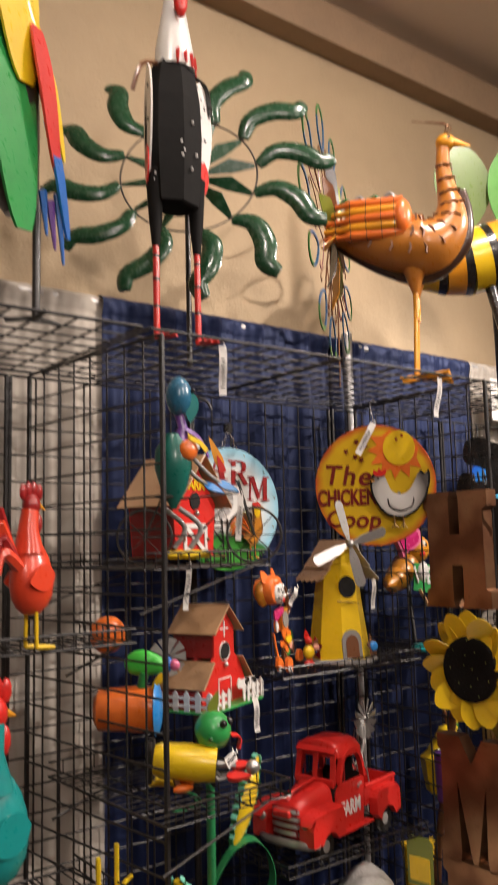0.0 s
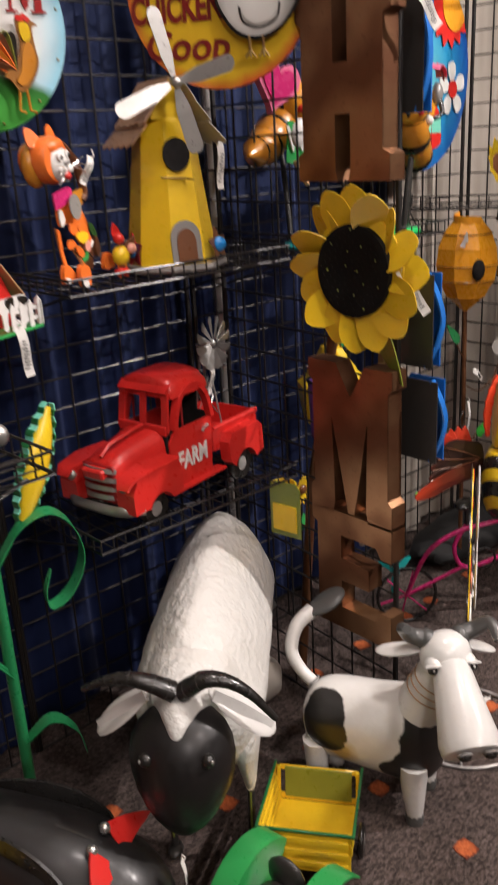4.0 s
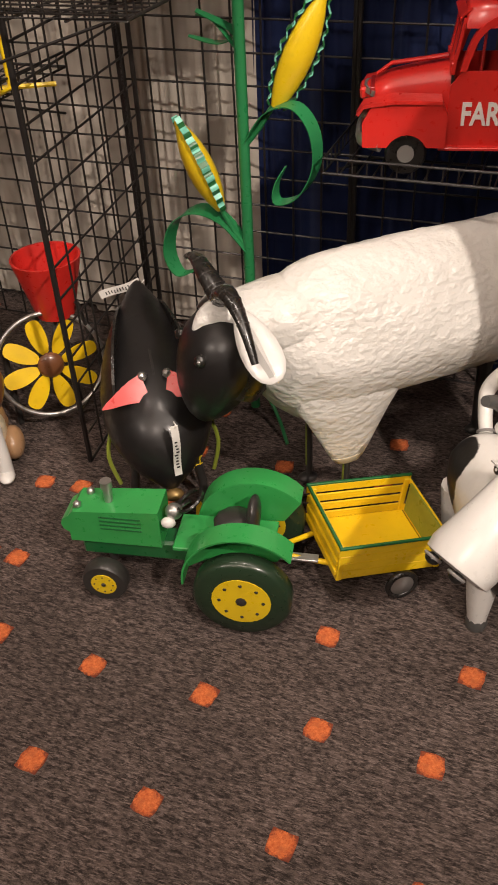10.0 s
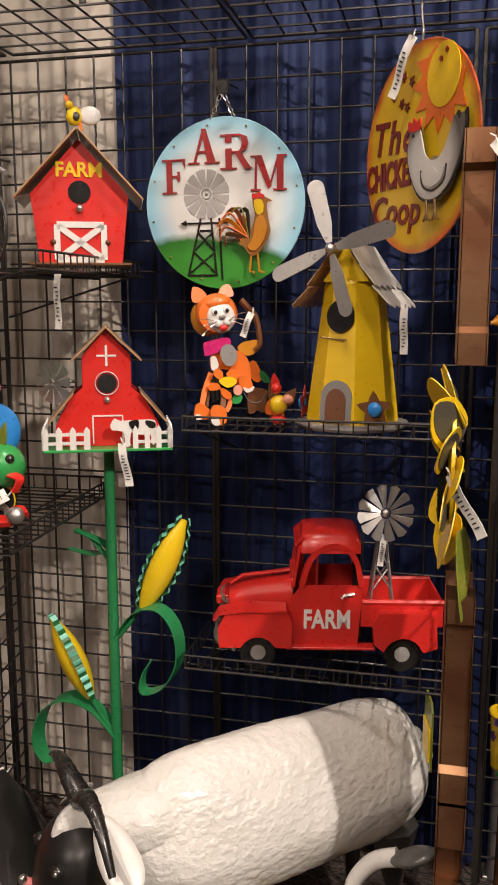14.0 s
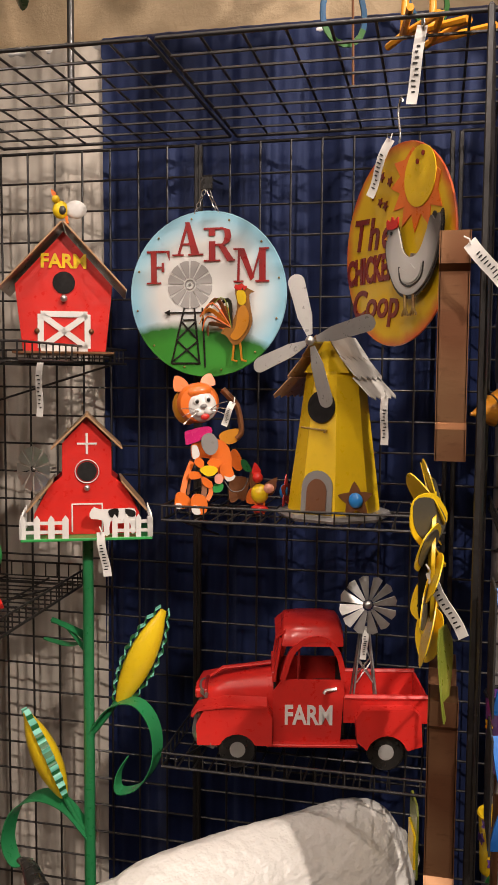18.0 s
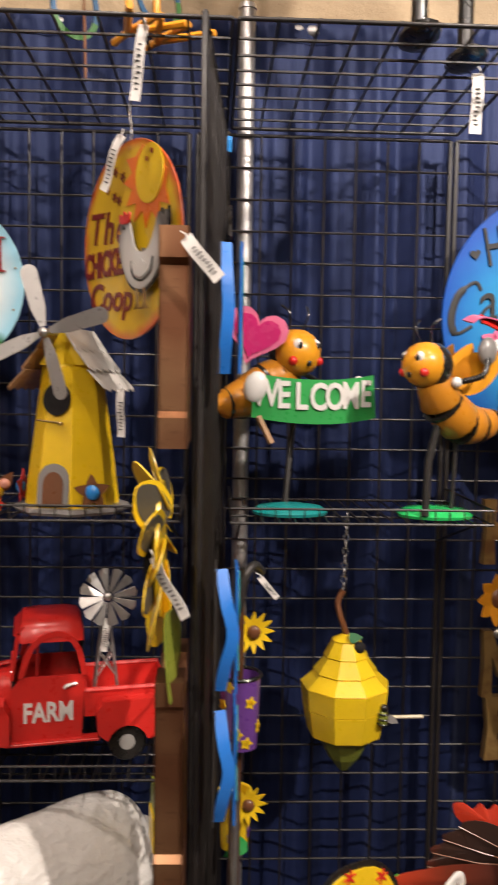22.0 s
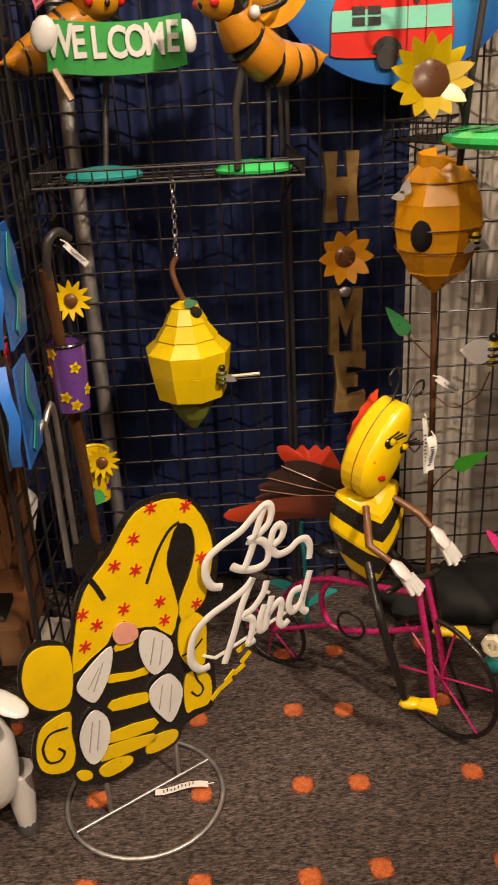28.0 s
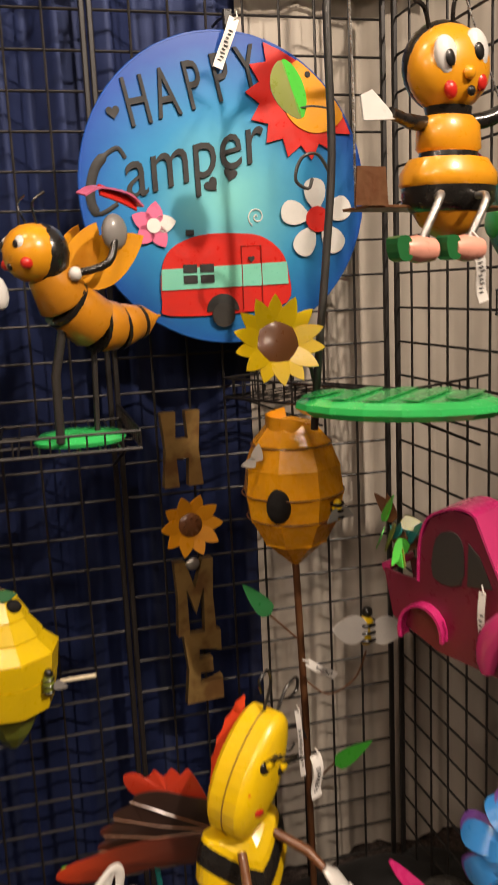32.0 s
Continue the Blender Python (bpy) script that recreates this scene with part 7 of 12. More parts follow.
def flower_planter(m, r, h, mat, flower_mat, label):
    t = thing("wall_planter", m, label, "planter", "planters on the dividing panel")
    part("bucket", Sculpt(mat).lathe([(r * 0.86, 0.0), (r, h), (r * 0.95, h), (r * 0.82, 0.012), (0.001, 0.010)], n=24), t)
    part("rim", Sculpt(BLACK if mat is PURPLE else mat).tube(ring_pts((0, 0, h), r, 28), 0.004, n=6, closed=True), t)
    for k, (a, z) in enumerate(((-150, 0.62), (-100, 0.25), (-60, 0.68), (-20, 0.3), (-125, 0.9 if h > 0.12 else 0.75), (-70, 0.12))):
        rr = r * (0.86 + 0.14 * z) + 0.001
        c = pose(rr * math.cos(radians(a)), rr * math.sin(radians(a)), h * z, 90, 0, a + 90)
        fl = Sculpt(flower_mat)
        for i in range(5):
            fl.plate(petal(0.014, 0.011), 0.0015, m=c @ pose(0, 0, 0, 0, 0, 72 * i))
        part("painted_flower", fl, t)


flower_planter(pose(1.228, 0.235, 0.765), 0.042, 0.150, PURPLE, YELLOW, "purple bucket planter with yellow painted flowers")
flower_planter(pose(1.226, 0.400, 0.455), 0.036, 0.130, YELLOW, PURPLE, "yellow bucket planter with purple painted flowers")


def planter_pole():
    t = thing("planter_pole", pose(1.222, 0.345, 0), "rusty planter pole with small sunflowers", "planter pole")
    part("pole", Sculpt(RUSTY).tube([(0, 0, 0.0), (0.0, -0.06, 0.6), (-0.002, -0.16, 1.08)], 0.013, n=10), t)
    for y, z in ((-0.105, 1.005), (0.02, 0.575)):
        for i in range(12):
            part("petal", Sculpt(YELLOW).plate(petal(0.034, 0.014), 0.002, m=pose(0.030, y - 0.01, z, 90, 0, 18) @ pose(0, 0, 0, 0, 0, 30 * i) @ pose(0.012, 0, 0, 0, -16, 0)), t)
        part("flower_heart", Sculpt(BROWN).ball((0.032, y - 0.016, z), (0.015, 0.008, 0.015), n=10), t)
    part("leaf", Sculpt(GREEN).plate(petal(0.06, 0.035), 0.002, m=pose(0.03, -0.01, 0.50, 70, 0, 20) @ pose(0, 0, 0, 0, 0, 200)), t)
    part("hook", Sculpt(SOFTBLACK).tube(smooth_path([(0, -0.16, 1.06), (0.01, -0.17, 1.13), (0.03, -0.15, 1.15), (0.045, -0.12, 1.13)], 4), 0.009, n=8), t)
    price_tag(pose(1.262, 0.20, 1.125, 90, -40, 10), 0.06, 0.012)


def blue_wall_panels():
    """Folded blue sheet ornaments with a wavy cut-out, hung one below the other on the panel."""
    for z, h, y, bulge in ((1.63, 0.21, -0.02, 0.3), (1.11, 0.20, -0.055, 1.0), (0.890, 0.185, -0.07, 0.8)):
        t = thing("blue_wall_ornament", pose(1.182, y, z), "folded royal blue sheet-metal wall ornament", "wall ornament", "blue wall ornaments")
        prof = smooth_path([(0.0, -0.055, -h / 2), (0.009 * bulge, -0.075, -h * 0.25), (0.020 * bulge, -0.080, 0), (0.009 * bulge, -0.075, h * 0.25), (0.0, -0.055, h / 2)], 6)
        part("front_fold", Sculpt(paint("cobalt enamel", (0.02, 0.17, 0.60))).strip(prof, 0.020, (1, 0.2, 0), 0.004), t, "bright blue folded front")
        part("side_plate", Sculpt(ROYAL).plate([(-0.07, -h / 2), (0.05, -h / 2), (0.075, -h * 0.2), (0.06, h * 0.2), (0.02, h / 2), (-0.07, h / 2)], 0.004, m=pose(0.026, 0, 0, 90, 0, 90)), t)
        part("wave_cutout", Sculpt(TEAL).strip(smooth_path([(0.031, -0.03, -h * 0.4), (0.031, 0.01, -h * 0.15), (0.031, -0.02, h * 0.12), (0.031, 0.01, h * 0.4)], 6), 0.020, (0, 1, 0), 0.002), t)
        if bulge < 0.5:
            part("crest_plate", Sculpt(BLACK).plate(smooth_loop([(q - y, w) for q, w in [(0.069, 0.255), (0.058, 0.289), (0.028, 0.302), (-0.016, 0.297), (-0.041, 0.28), (-0.099, 0.266), (-0.11, 0.247), (-0.09, 0.236), (-0.076, 0.171), (-0.066, 0.12), (-0.02, 0.119), (-0.016, 0.196), (0.043, 0.212), (0.065, 0.23)]], 2), 0.004, m=pose(0.004, 0, 0, 90, 0, 90)), t, "dark scalloped crest")
            part("crest_lobe", Sculpt(BLACK).plate(smooth_loop([(q - y, w) for q, w in [(0.1, 0.151), (0.092, 0.178), (0.069, 0.193), (0.043, 0.185), (0.035, 0.16), (0.006, 0.163), (-0.024, 0.124), (0.096, 0.139)]], 2), 0.004, m=pose(0.009, 0, 0, 90, 0, 90)), t)
            part("crest_tip", Sculpt(BLUE).plate([(q - y, w) for q, w in [(-0.101, 0.265), (-0.114, 0.255), (-0.112, 0.238), (-0.098, 0.243)]], 0.006, m=pose(0.004, 0, 0, 90, 0, 90)), t)
        part("back_plate", Sculpt(SOFTBLACK).plate([(-0.075, -h / 2), (0.05, -h / 2), (0.07, 0), (0.02, h / 2), (-0.075, h / 2)], 0.003, m=pose(-0.008, 0, 0, 90, 0, 90)), t)


def bar_hangers():
    t = thing("bar_hanger", pose(1.20, 0, 0), "pair of ribbed steel bars bent over the grid", "hanger bar")
    for y in (-0.02, 0.075):
        part("bar", Sculpt(STEEL).tube(smooth_path([(0, y - 0.02, 0.80), (0.008, y, 0.825), (0.014, y + 0.02, 0.80), (0.015, y + 0.03, 0.50)], 4), 0.0065, n=8), t)
    t2 = thing("hook_ornament", pose(1.20, 0.16, 0.40), "black sheet-metal hook ornament on the grid", "wall ornament")
    part("disc", Sculpt(BLACK).plate(disc_outline(0.045, 22), 0.004, m=pose(0.02, 0, 0.03, 90, 0, 60)), t2)
    part("arm", Sculpt(BLACK).strip([(0.03, 0.03, 0.03), (0.06, 0.06, 0.02), (0.085, 0.05, -0.02)], 0.022, (0, 0, 1), 0.003), t2)


def small_house_plaque():
    t = thing("yellow_plaque", pose(1.055, 0.215, 0.62, 90, 0, -80), "small yellow metal plaque hung on the grid behind the letters", "plaque")
    part("plate", Sculpt(OLIVE).plate([(-0.045, -0.07), (0.045, -0.07), (0.045, 0.06), (0.03, 0.075), (-0.03, 0.075), (-0.045, 0.06)], 0.004), t)
    part("inset", Sculpt(YELLOW).plate([(-0.035, -0.055), (0.035, -0.055), (0.035, 0.015), (-0.035, 0.015)], 0.004, m=pose(0, 0, 0.004)), t)


planter_pole()
blue_wall_panels()
bar_hangers()
small_house_plaque()


def bag_heap():
    sc = Sculpt(BLACKCLOTH)
    rng = random.Random(12)
    sc.ball((0, 0, 0.055), (0.27, 0.13, 0.064), BLACKCLOTH, n=22, shape=lambda x, y, z: (x * (1 + 0.10 * math.sin(7 * y + 3 * z)), y * (1 + 0.12 * math.sin(6 * x)), max(-0.87, z * (1 + 0.10 * math.sin(9 * x + 4 * y)))))
    sc.ball((0.16, 0.02, 0.045), (0.20, 0.12, 0.054), BLACKCLOTH, n=18, shape=lambda x, y, z: (x, y * (1 + 0.15 * math.sin(8 * x)), max(-0.84, z)))
    solid("black_tablecloth", sc, pose(2.22, 0.46, 0.0), "crumpled black cloth bundle on the carpet", "cloth")
    solid("paper_parcel", Sculpt(OFFWHITE).ball((0, 0, 0.055), (0.10, 0.07, 0.062), n=16, shape=lambda x, y, z: (x, y * (1 + 0.2 * math.sin(5 * x)), max(-0.88, z * (1 + 0.15 * math.sin(7 * x + 5 * y))))), pose(1.04, 0.36, 0), "crumpled white plastic bag beside the grid panel", "bag")


bag_heap()

# ---- second bay ----
def sunflower_parts(t, c, r, n, mat, heart, m=I4, tilt=-12, hr=0.36, wide=0.34):
    for i in range(n):
        part("petal", Sculpt(mat).plate(petal(r * 0.72, r * wide, 0.7), 0.002, m=m @ pose(*c, 0, 0, 360 / n * i) @ pose(r * 0.28, 0, 0.002 * (i % 2), 0, tilt, 0)), t)
    part("flower_heart", Sculpt(heart).lathe([(r * hr, 0.0), (r * hr, 0.006), (r * hr * 0.7, 0.012), (0.001, 0.013)], m=m @ pose(*c), n=20), t)


def camper_sign():
    m = pose(1.985, 0.515, 1.672, 90, 0, 6)
    t = thing("happy_camper_sign", m, "round blue metal sign reading HAPPY Camper with red caravan", "hanging sign")
    R = 0.295
    part("disc", Sculpt(CAMPER_PAINT).plate(disc_outline(R, 64), 0.004).tube(ring_pts((0, 0, 0), R, 64), 0.003, n=6, closed=True), t)
    for i, ch in enumerate("HAPPY"):
        part("letter", Sculpt(INK).text(ch, 0.128, 0.004, m=pose(-0.176 + 0.056 * i, 0.158 + 0.016 * i, 0.005, 0, 0, 12) @ Matrix.Diagonal((0.56, 1.0, 1, 1))), t, "cut-out black letter")
    part("lettering", Sculpt(INK).text("amper", 0.122, 0.004, m=pose(-0.078, 0.062, 0.005, 0, 0, 15) @ Matrix.Diagonal((0.94, 1.14, 1, 1)), shear=0.3), t, "black word Camper")
    part("letter", Sculpt(INK).tube(smooth_path([(-0.205, 0.060, 0.004), (-0.222, 0.078, 0.004), (-0.262, 0.045, 0.004), (-0.276, -0.010, 0.004), (-0.262, -0.040, 0.004), (-0.225, -0.022, 0.004)], 6), [0.004] * 10 + [0.009] * 14 + [0.004] * 7, n=6, flat=0.3), t, "large script letter C")
    body = smooth_loop([(-0.152, -0.21), (-0.150, -0.15), (-0.128, -0.108), (-0.07, -0.084), (0.0, -0.081), (0.06, -0.088), (0.102, -0.118), (0.118, -0.16), (0.112, -0.222), (0.0, -0.238), (-0.14, -0.236)], 4)
    flat(t, "caravan", body, 0.006, RED, "red caravan body")
    flat(t, "stripe", [(-0.150, -0.147), (0.114, -0.140), (0.116, -0.184), (-0.152, -0.187)], 0.0085, MINT, "mint stripe")
    for x, y in ((-0.093, -0.147), (-0.058, -0.147), (-0.093, -0.168), (-0.058, -0.168)):
        flat(t, "window_pane", [(-0.014, -0.008), (0.014, -0.008), (0.014, 0.008), (-0.014, 0.008)], 0.011, INK, m=pose(x, y, 0), thick=0.002)
    flat(t, "wheel_arch", [(0.034 * math.cos(a), 0.034 * math.sin(a)) for a in [math.pi * i / 12 for i in range(13)]], 0.009, INK, m=pose(-0.028, -0.232, 0))
    flat(t, "wheel", disc_outline(0.024, 20), 0.0115, SOFTBLACK, m=pose(-0.028, -0.240, 0))
    part("door_outline", Sculpt(DEEPRED).tube([(0.016, -0.232, 0.0100), (0.016, -0.106, 0.0100), (0.058, -0.106, 0.0100), (0.058, -0.225, 0.0100)], 0.0011, n=4), t)
    part("roof_vent", Sculpt(INK).box((-0.088, -0.078, 0.006), (0.016, 0.010, 0.003), bevel=0.0), t)

    def heart(c, s, mat, z=0.005, turn=0):
        pts = [(16 * math.sin(a) ** 3, 13 * math.cos(a) - 5 * math.cos(2 * a) - 2 * math.cos(3 * a) - math.cos(4 * a)) for a in [2 * math.pi * i / 22 for i in range(22)]]
        flat(t, "heart", [(x * s / 16, y * s / 16) for x, y in pts], z, mat, m=pose(*c, 0, 0, 0, turn), thick=0.002)

    heart((0.036, -0.132), 0.007, INK, 0.0115)
    heart((-0.223, 0.142), 0.013, INK, turn=10)
    heart((-0.038, 0.012), 0.015, INK, turn=40)
    heart((0.002, 0.032), 0.014, INK, turn=-15)
    for i in range(5):
        flat(t, "flower_petal", smooth_loop([(0.018, -0.004), (0.045, -0.022), (0.072, -0.021), (0.082, 0.0), (0.072, 0.021), (0.045, 0.022), (0.018, 0.004)], 3), 0.007, WHITE, m=pose(0.186, -0.057, 0, 0, 0, 72 * i + 22), thick=0.0025)
        flat(t, "pink_petal", petal(0.046, 0.034, 0.8), 0.007, WHITE if i == 0 else PINK, m=pose(-0.160, -0.064, 0, 0, 0, 72 * i + 10), thick=0.0025)
    flat(t, "flower_middle", disc_outline(0.026, 20), 0.0095, RED, m=pose(0.186, -0.057, 0))
    flat(t, "flower_middle", disc_outline(0.014, 16), 0.0095, WHITE, m=pose(-0.160, -0.064, 0))
    rays = []
    for i in range(30):
        a = math.pi * 2 * i / 30
        r = 0.126 if i % 2 else 0.098
        x, y = 0.165 + r * math.cos(a), 0.185 + r * math.sin(a)
        k = min(1.0, 0.289 / math.hypot(x, y))
        rays.append((x * k, y * k))
    flat(t, "sun_corona", rays, 0.006, RED, "red sun corona")
    sun = []
    for x, y in disc_outline(0.074, 30):
        x, y = x + 0.188, y + 0.185
        k = min(1.0, 0.290 / math.hypot(x, y))
        sun.append((x * k, y * k))
    flat(t, "sun", sun, 0.0085, AMBER, "orange sun")
    flat(t, "eye_dot", disc_outline(0.006, 14), 0.0105, INK, m=pose(0.172, 0.222, 0), thick=0.002)
    part("swirl", Sculpt(WHITE).tube([(0.054 + 0.0019 * a * math.cos(a), -0.050 + 0.0019 * a * math.sin(a), 0.004) for a in [0.5 * i for i in range(22)]], 0.0012, n=5), t)
    part("hanger", Sculpt(BLACK).box((0.012, 0.312, 0), (0.018, 0.045, 0.010)).tube([(0.012, 0.322, 0.0), (0.012, 0.330, -0.05), (0.012, 0.328, -0.088)], 0.003, n=6), t, "black clip over a grid wire")
    price_tag(pose(2.005, 0.495, 1.985, 90, 22, 0), 0.095, 0.020)


camper_sign()


def bee_figure(sc, m, head, body_pts, radii, body_mat=HONEY, band=BLACK):
    """A cone-tailed bee in local coordinates: banded body along points, ball head with a face towards -x."""
    for i in range(len(body_pts) - 1):
        a, b = Vector(body_pts[i]), Vector(body_pts[i + 1])
        sc.tube([a, a.lerp(b, 0.12), a.lerp(b, 0.9), b], [radii[i] * 0.94, radii[i], radii[i + 1] * 1.03, radii[i + 1] * 0.94], body_mat, m, n=14)
        if i:
            sc.tube([a - (b - a) * 0.05, a + (b - a) * 0.07], radii[i] * 1.035, band, m, n=14)
    h = Vector(head)
    sc.ball(h, 0.047, AMBER, m, n=16).ball(h + Vector((0.014, 0, -0.002)), (0.042, 0.049, 0.049), BLACK, m, n=14)
    sc.ball(h - Vector((0.005, 0, 0)), 0.0465, AMBER, m, n=16)
    for s in (-1, 1):
        sc.ball(h + Vector((-0.036, s * 0.020, 0.014)), (0.009, 0.011, 0.013), WHITE, m, n=10).ball(h + Vector((-0.044, s * 0.020, 0.013)), (0.004, 0.006, 0.007), BLACK, m, n=8)
        sc.ball(h + Vector((-0.033, s * 0.030, -0.016)), (0.011, 0.009, 0.010), RED, m, n=10)
        sc.tube(smooth_path([h + Vector((0, s * 0.014, 0.042)), h + Vector((-0.01, s * 0.022, 0.075)), h + Vector((0.008, s * 0.030, 0.092))], 4), 0.0022, BLACK, m, n=5)
    sc.ball(h + Vector((-0.045, 0, -0.020)), (0.005, 0.006, 0.007), BLACK, m, n=8)


def welcome_bees():
    # bee with the heart, at the left end of the banner
    sc = Sculpt(HONEY)
    m = pose(1.345, 0.215, 1.560, 0, 0, 120)
    bee_figure(sc, m, (-0.012, 0.0, 0.012), [(0.0, 0.0, -0.015), (0.012, 0.05, -0.048), (0.022, 0.09, -0.075), (0.03, 0.13, -0.088), (0.035, 0.175, -0.095)], [0.032, 0.042, 0.040, 0.030, 0.004])
    sc.ball((0, 0, 0), (0.020, 0.010, 0.032), WHITE, pose(1.505, 0.345, 1.500, 0, -15, 30), n=10)
    sc.tube([(1.36, 0.24, 1.54), (1.44, 0.32, 1.50), (1.50, 0.345, 1.50)], 0.006, BLACK, n=6)
    heart = [(16 * math.sin(a) ** 3 / 16, (13 * math.cos(a) - 5 * math.cos(2 * a) - 2 * math.cos(3 * a) - math.cos(4 * a)) / 16) for a in [2 * math.pi * i / 22 for i in range(22)]]
    sc.plate([(x * 0.060, y * 0.060) for x, y in heart], 0.018, PINK, pose(1.270, 0.165, 1.606, 90, 18, -4))
    sc.plate([(x * 0.046, y * 0.046) for x, y in heart], 0.024, MAGENTA, pose(1.270, 0.165, 1.604, 90, 18, -4))
    sc.ball((0, 0, 0), (0.022, 0.010, 0.030), WHITE, pose(1.268, 0.098, 1.505, 0, 15, 0), n=10)
    sc.tube([(1.36, 0.25, 1.50), (1.345, 0.22, 1.38), (1.335, 0.20, 1.274)], 0.006, SOFTBLACK, n=8)
    sc.tube([(1.275, 0.12, 1.45), (1.30, 0.11, 1.40)], 0.006, TAN, n=6)
    solid("welcome_bee_figure", sc, pose(-0.198, 0.208, -0.221) @ Matrix.Scale(1.145, 4), "orange metal bee figure holding a pink heart and a banner", "figurine")
    # banner, a curved strip between the two bees
    bm = pose(1.386, 0.381, 1.478, 0, 0, 8.8) @ Matrix.Diagonal((0.760, 1.0, 1.086, 1.0))
    t = thing("welcome_banner", bm, "curved green metal banner reading WELCOME in white", "banner")
    pts = [(0.180 * (2 * i / 24 - 1), -0.028 * (1 - (2 * i / 24 - 1) ** 2), 0.012 * (2 * i / 24 - 1) ** 2 - 0.006) for i in range(25)]
    part("strip", Sculpt(GREEN).strip(pts, 0.088, (0, 0, 1), 0.003), t)
    for i, ch in enumerate("WELCOME"):
        u = -0.82 + 1.64 * i / 6
        x, y = 0.180 * u, -0.028 * (1 - u * u) - 0.004
        part("letter", Sculpt(WHITE).text(ch, 0.074, 0.004, bold=0.0018, m=pose(x, y, 0.002 + 0.010 * u * u, 90, 0, math.degrees(math.atan(0.31 * u)))), t, "white letter")
    # flying bee
    sc = Sculpt(HONEY)
    m = pose(1.598, 0.255, 1.553, 0, 0, 30)
    bee_figure(sc, m, (0, 0, 0), [(0.018, 0.0, -0.030), (0.050, 0.0, -0.080), (0.105, 0.0, -0.120), (0.150, 0, -0.125), (0.195, 0, -0.120), (0.245, 0, -0.112)], [0.036, 0.045, 0.046, 0.040, 0.030, 0.003])
    for a, ln in ((62, 0.105), (28, 0.150)):
        for k in (-1, 1):
            sc.plate(petal(ln, ln * 0.55, 0.75), 0.003, AMBER, m @ pose(0.055, k * 0.015, -0.045, 90, 0, k * 14) @ pose(0, 0, 0, 0, 0, a))
    sc.ball((0.118, -0.055, 0.030), (0.024, 0.015, 0.030), GREY, m, n=12)
    sc.tube(smooth_path([(0.045, -0.04, -0.035), (0.09, -0.07, -0.02), (0.115, -0.06, 0.02)], 4), 0.0065, BLACK, m, n=8).ball((0.045, -0.042, -0.035), 0.012, WHITE, m, n=8)
    sc.strip(smooth_path([(0.062, -0.05, 0.088), (0.09, -0.055, 0.10), (0.14, -0.06, 0.092), (0.168, -0.06, 0.072)], 4), 0.030, (0, 1, 0.2), 0.003, PINK, m)
    sc.strip(smooth_path([(0.090, -0.06, 0.095), (0.125, -0.062, 0.085), (0.16, -0.062, 0.072)], 4), 0.022, (0, 0.6, 1), 0.003, RED, m)
    sc.tube([(0.045, 0.0, -0.10), (0.025, 0.01, -0.20), (0.030, 0.02, -0.315)], 0.008, SOFTBLACK, m, n=8)
    sc.tube([(0.105, 0.01, -0.14), (0.105, 0.02, -0.315)], 0.005, SOFTBLACK, m, n=6)
    solid("flying_bee_figure", sc, I4, "orange metal bee figure with amber wings on wire legs", "figurine")
    for x, y, mat, lab in ((1.335, 0.365, TEAL, "teal"), (1.650, 0.345, LILY, "bright green")):
        solid("lily_dish", Sculpt(mat).lathe([(0.080, 0.0), (0.082, 0.006), (0.070, 0.016), (0.03, 0.022), (0.001, 0.023)], n=28, squash=0.82), pose(x, y, SHELF_C + 0.003), f"{lab} painted oval base dish on a wire shelf", "base dish")


welcome_bees()


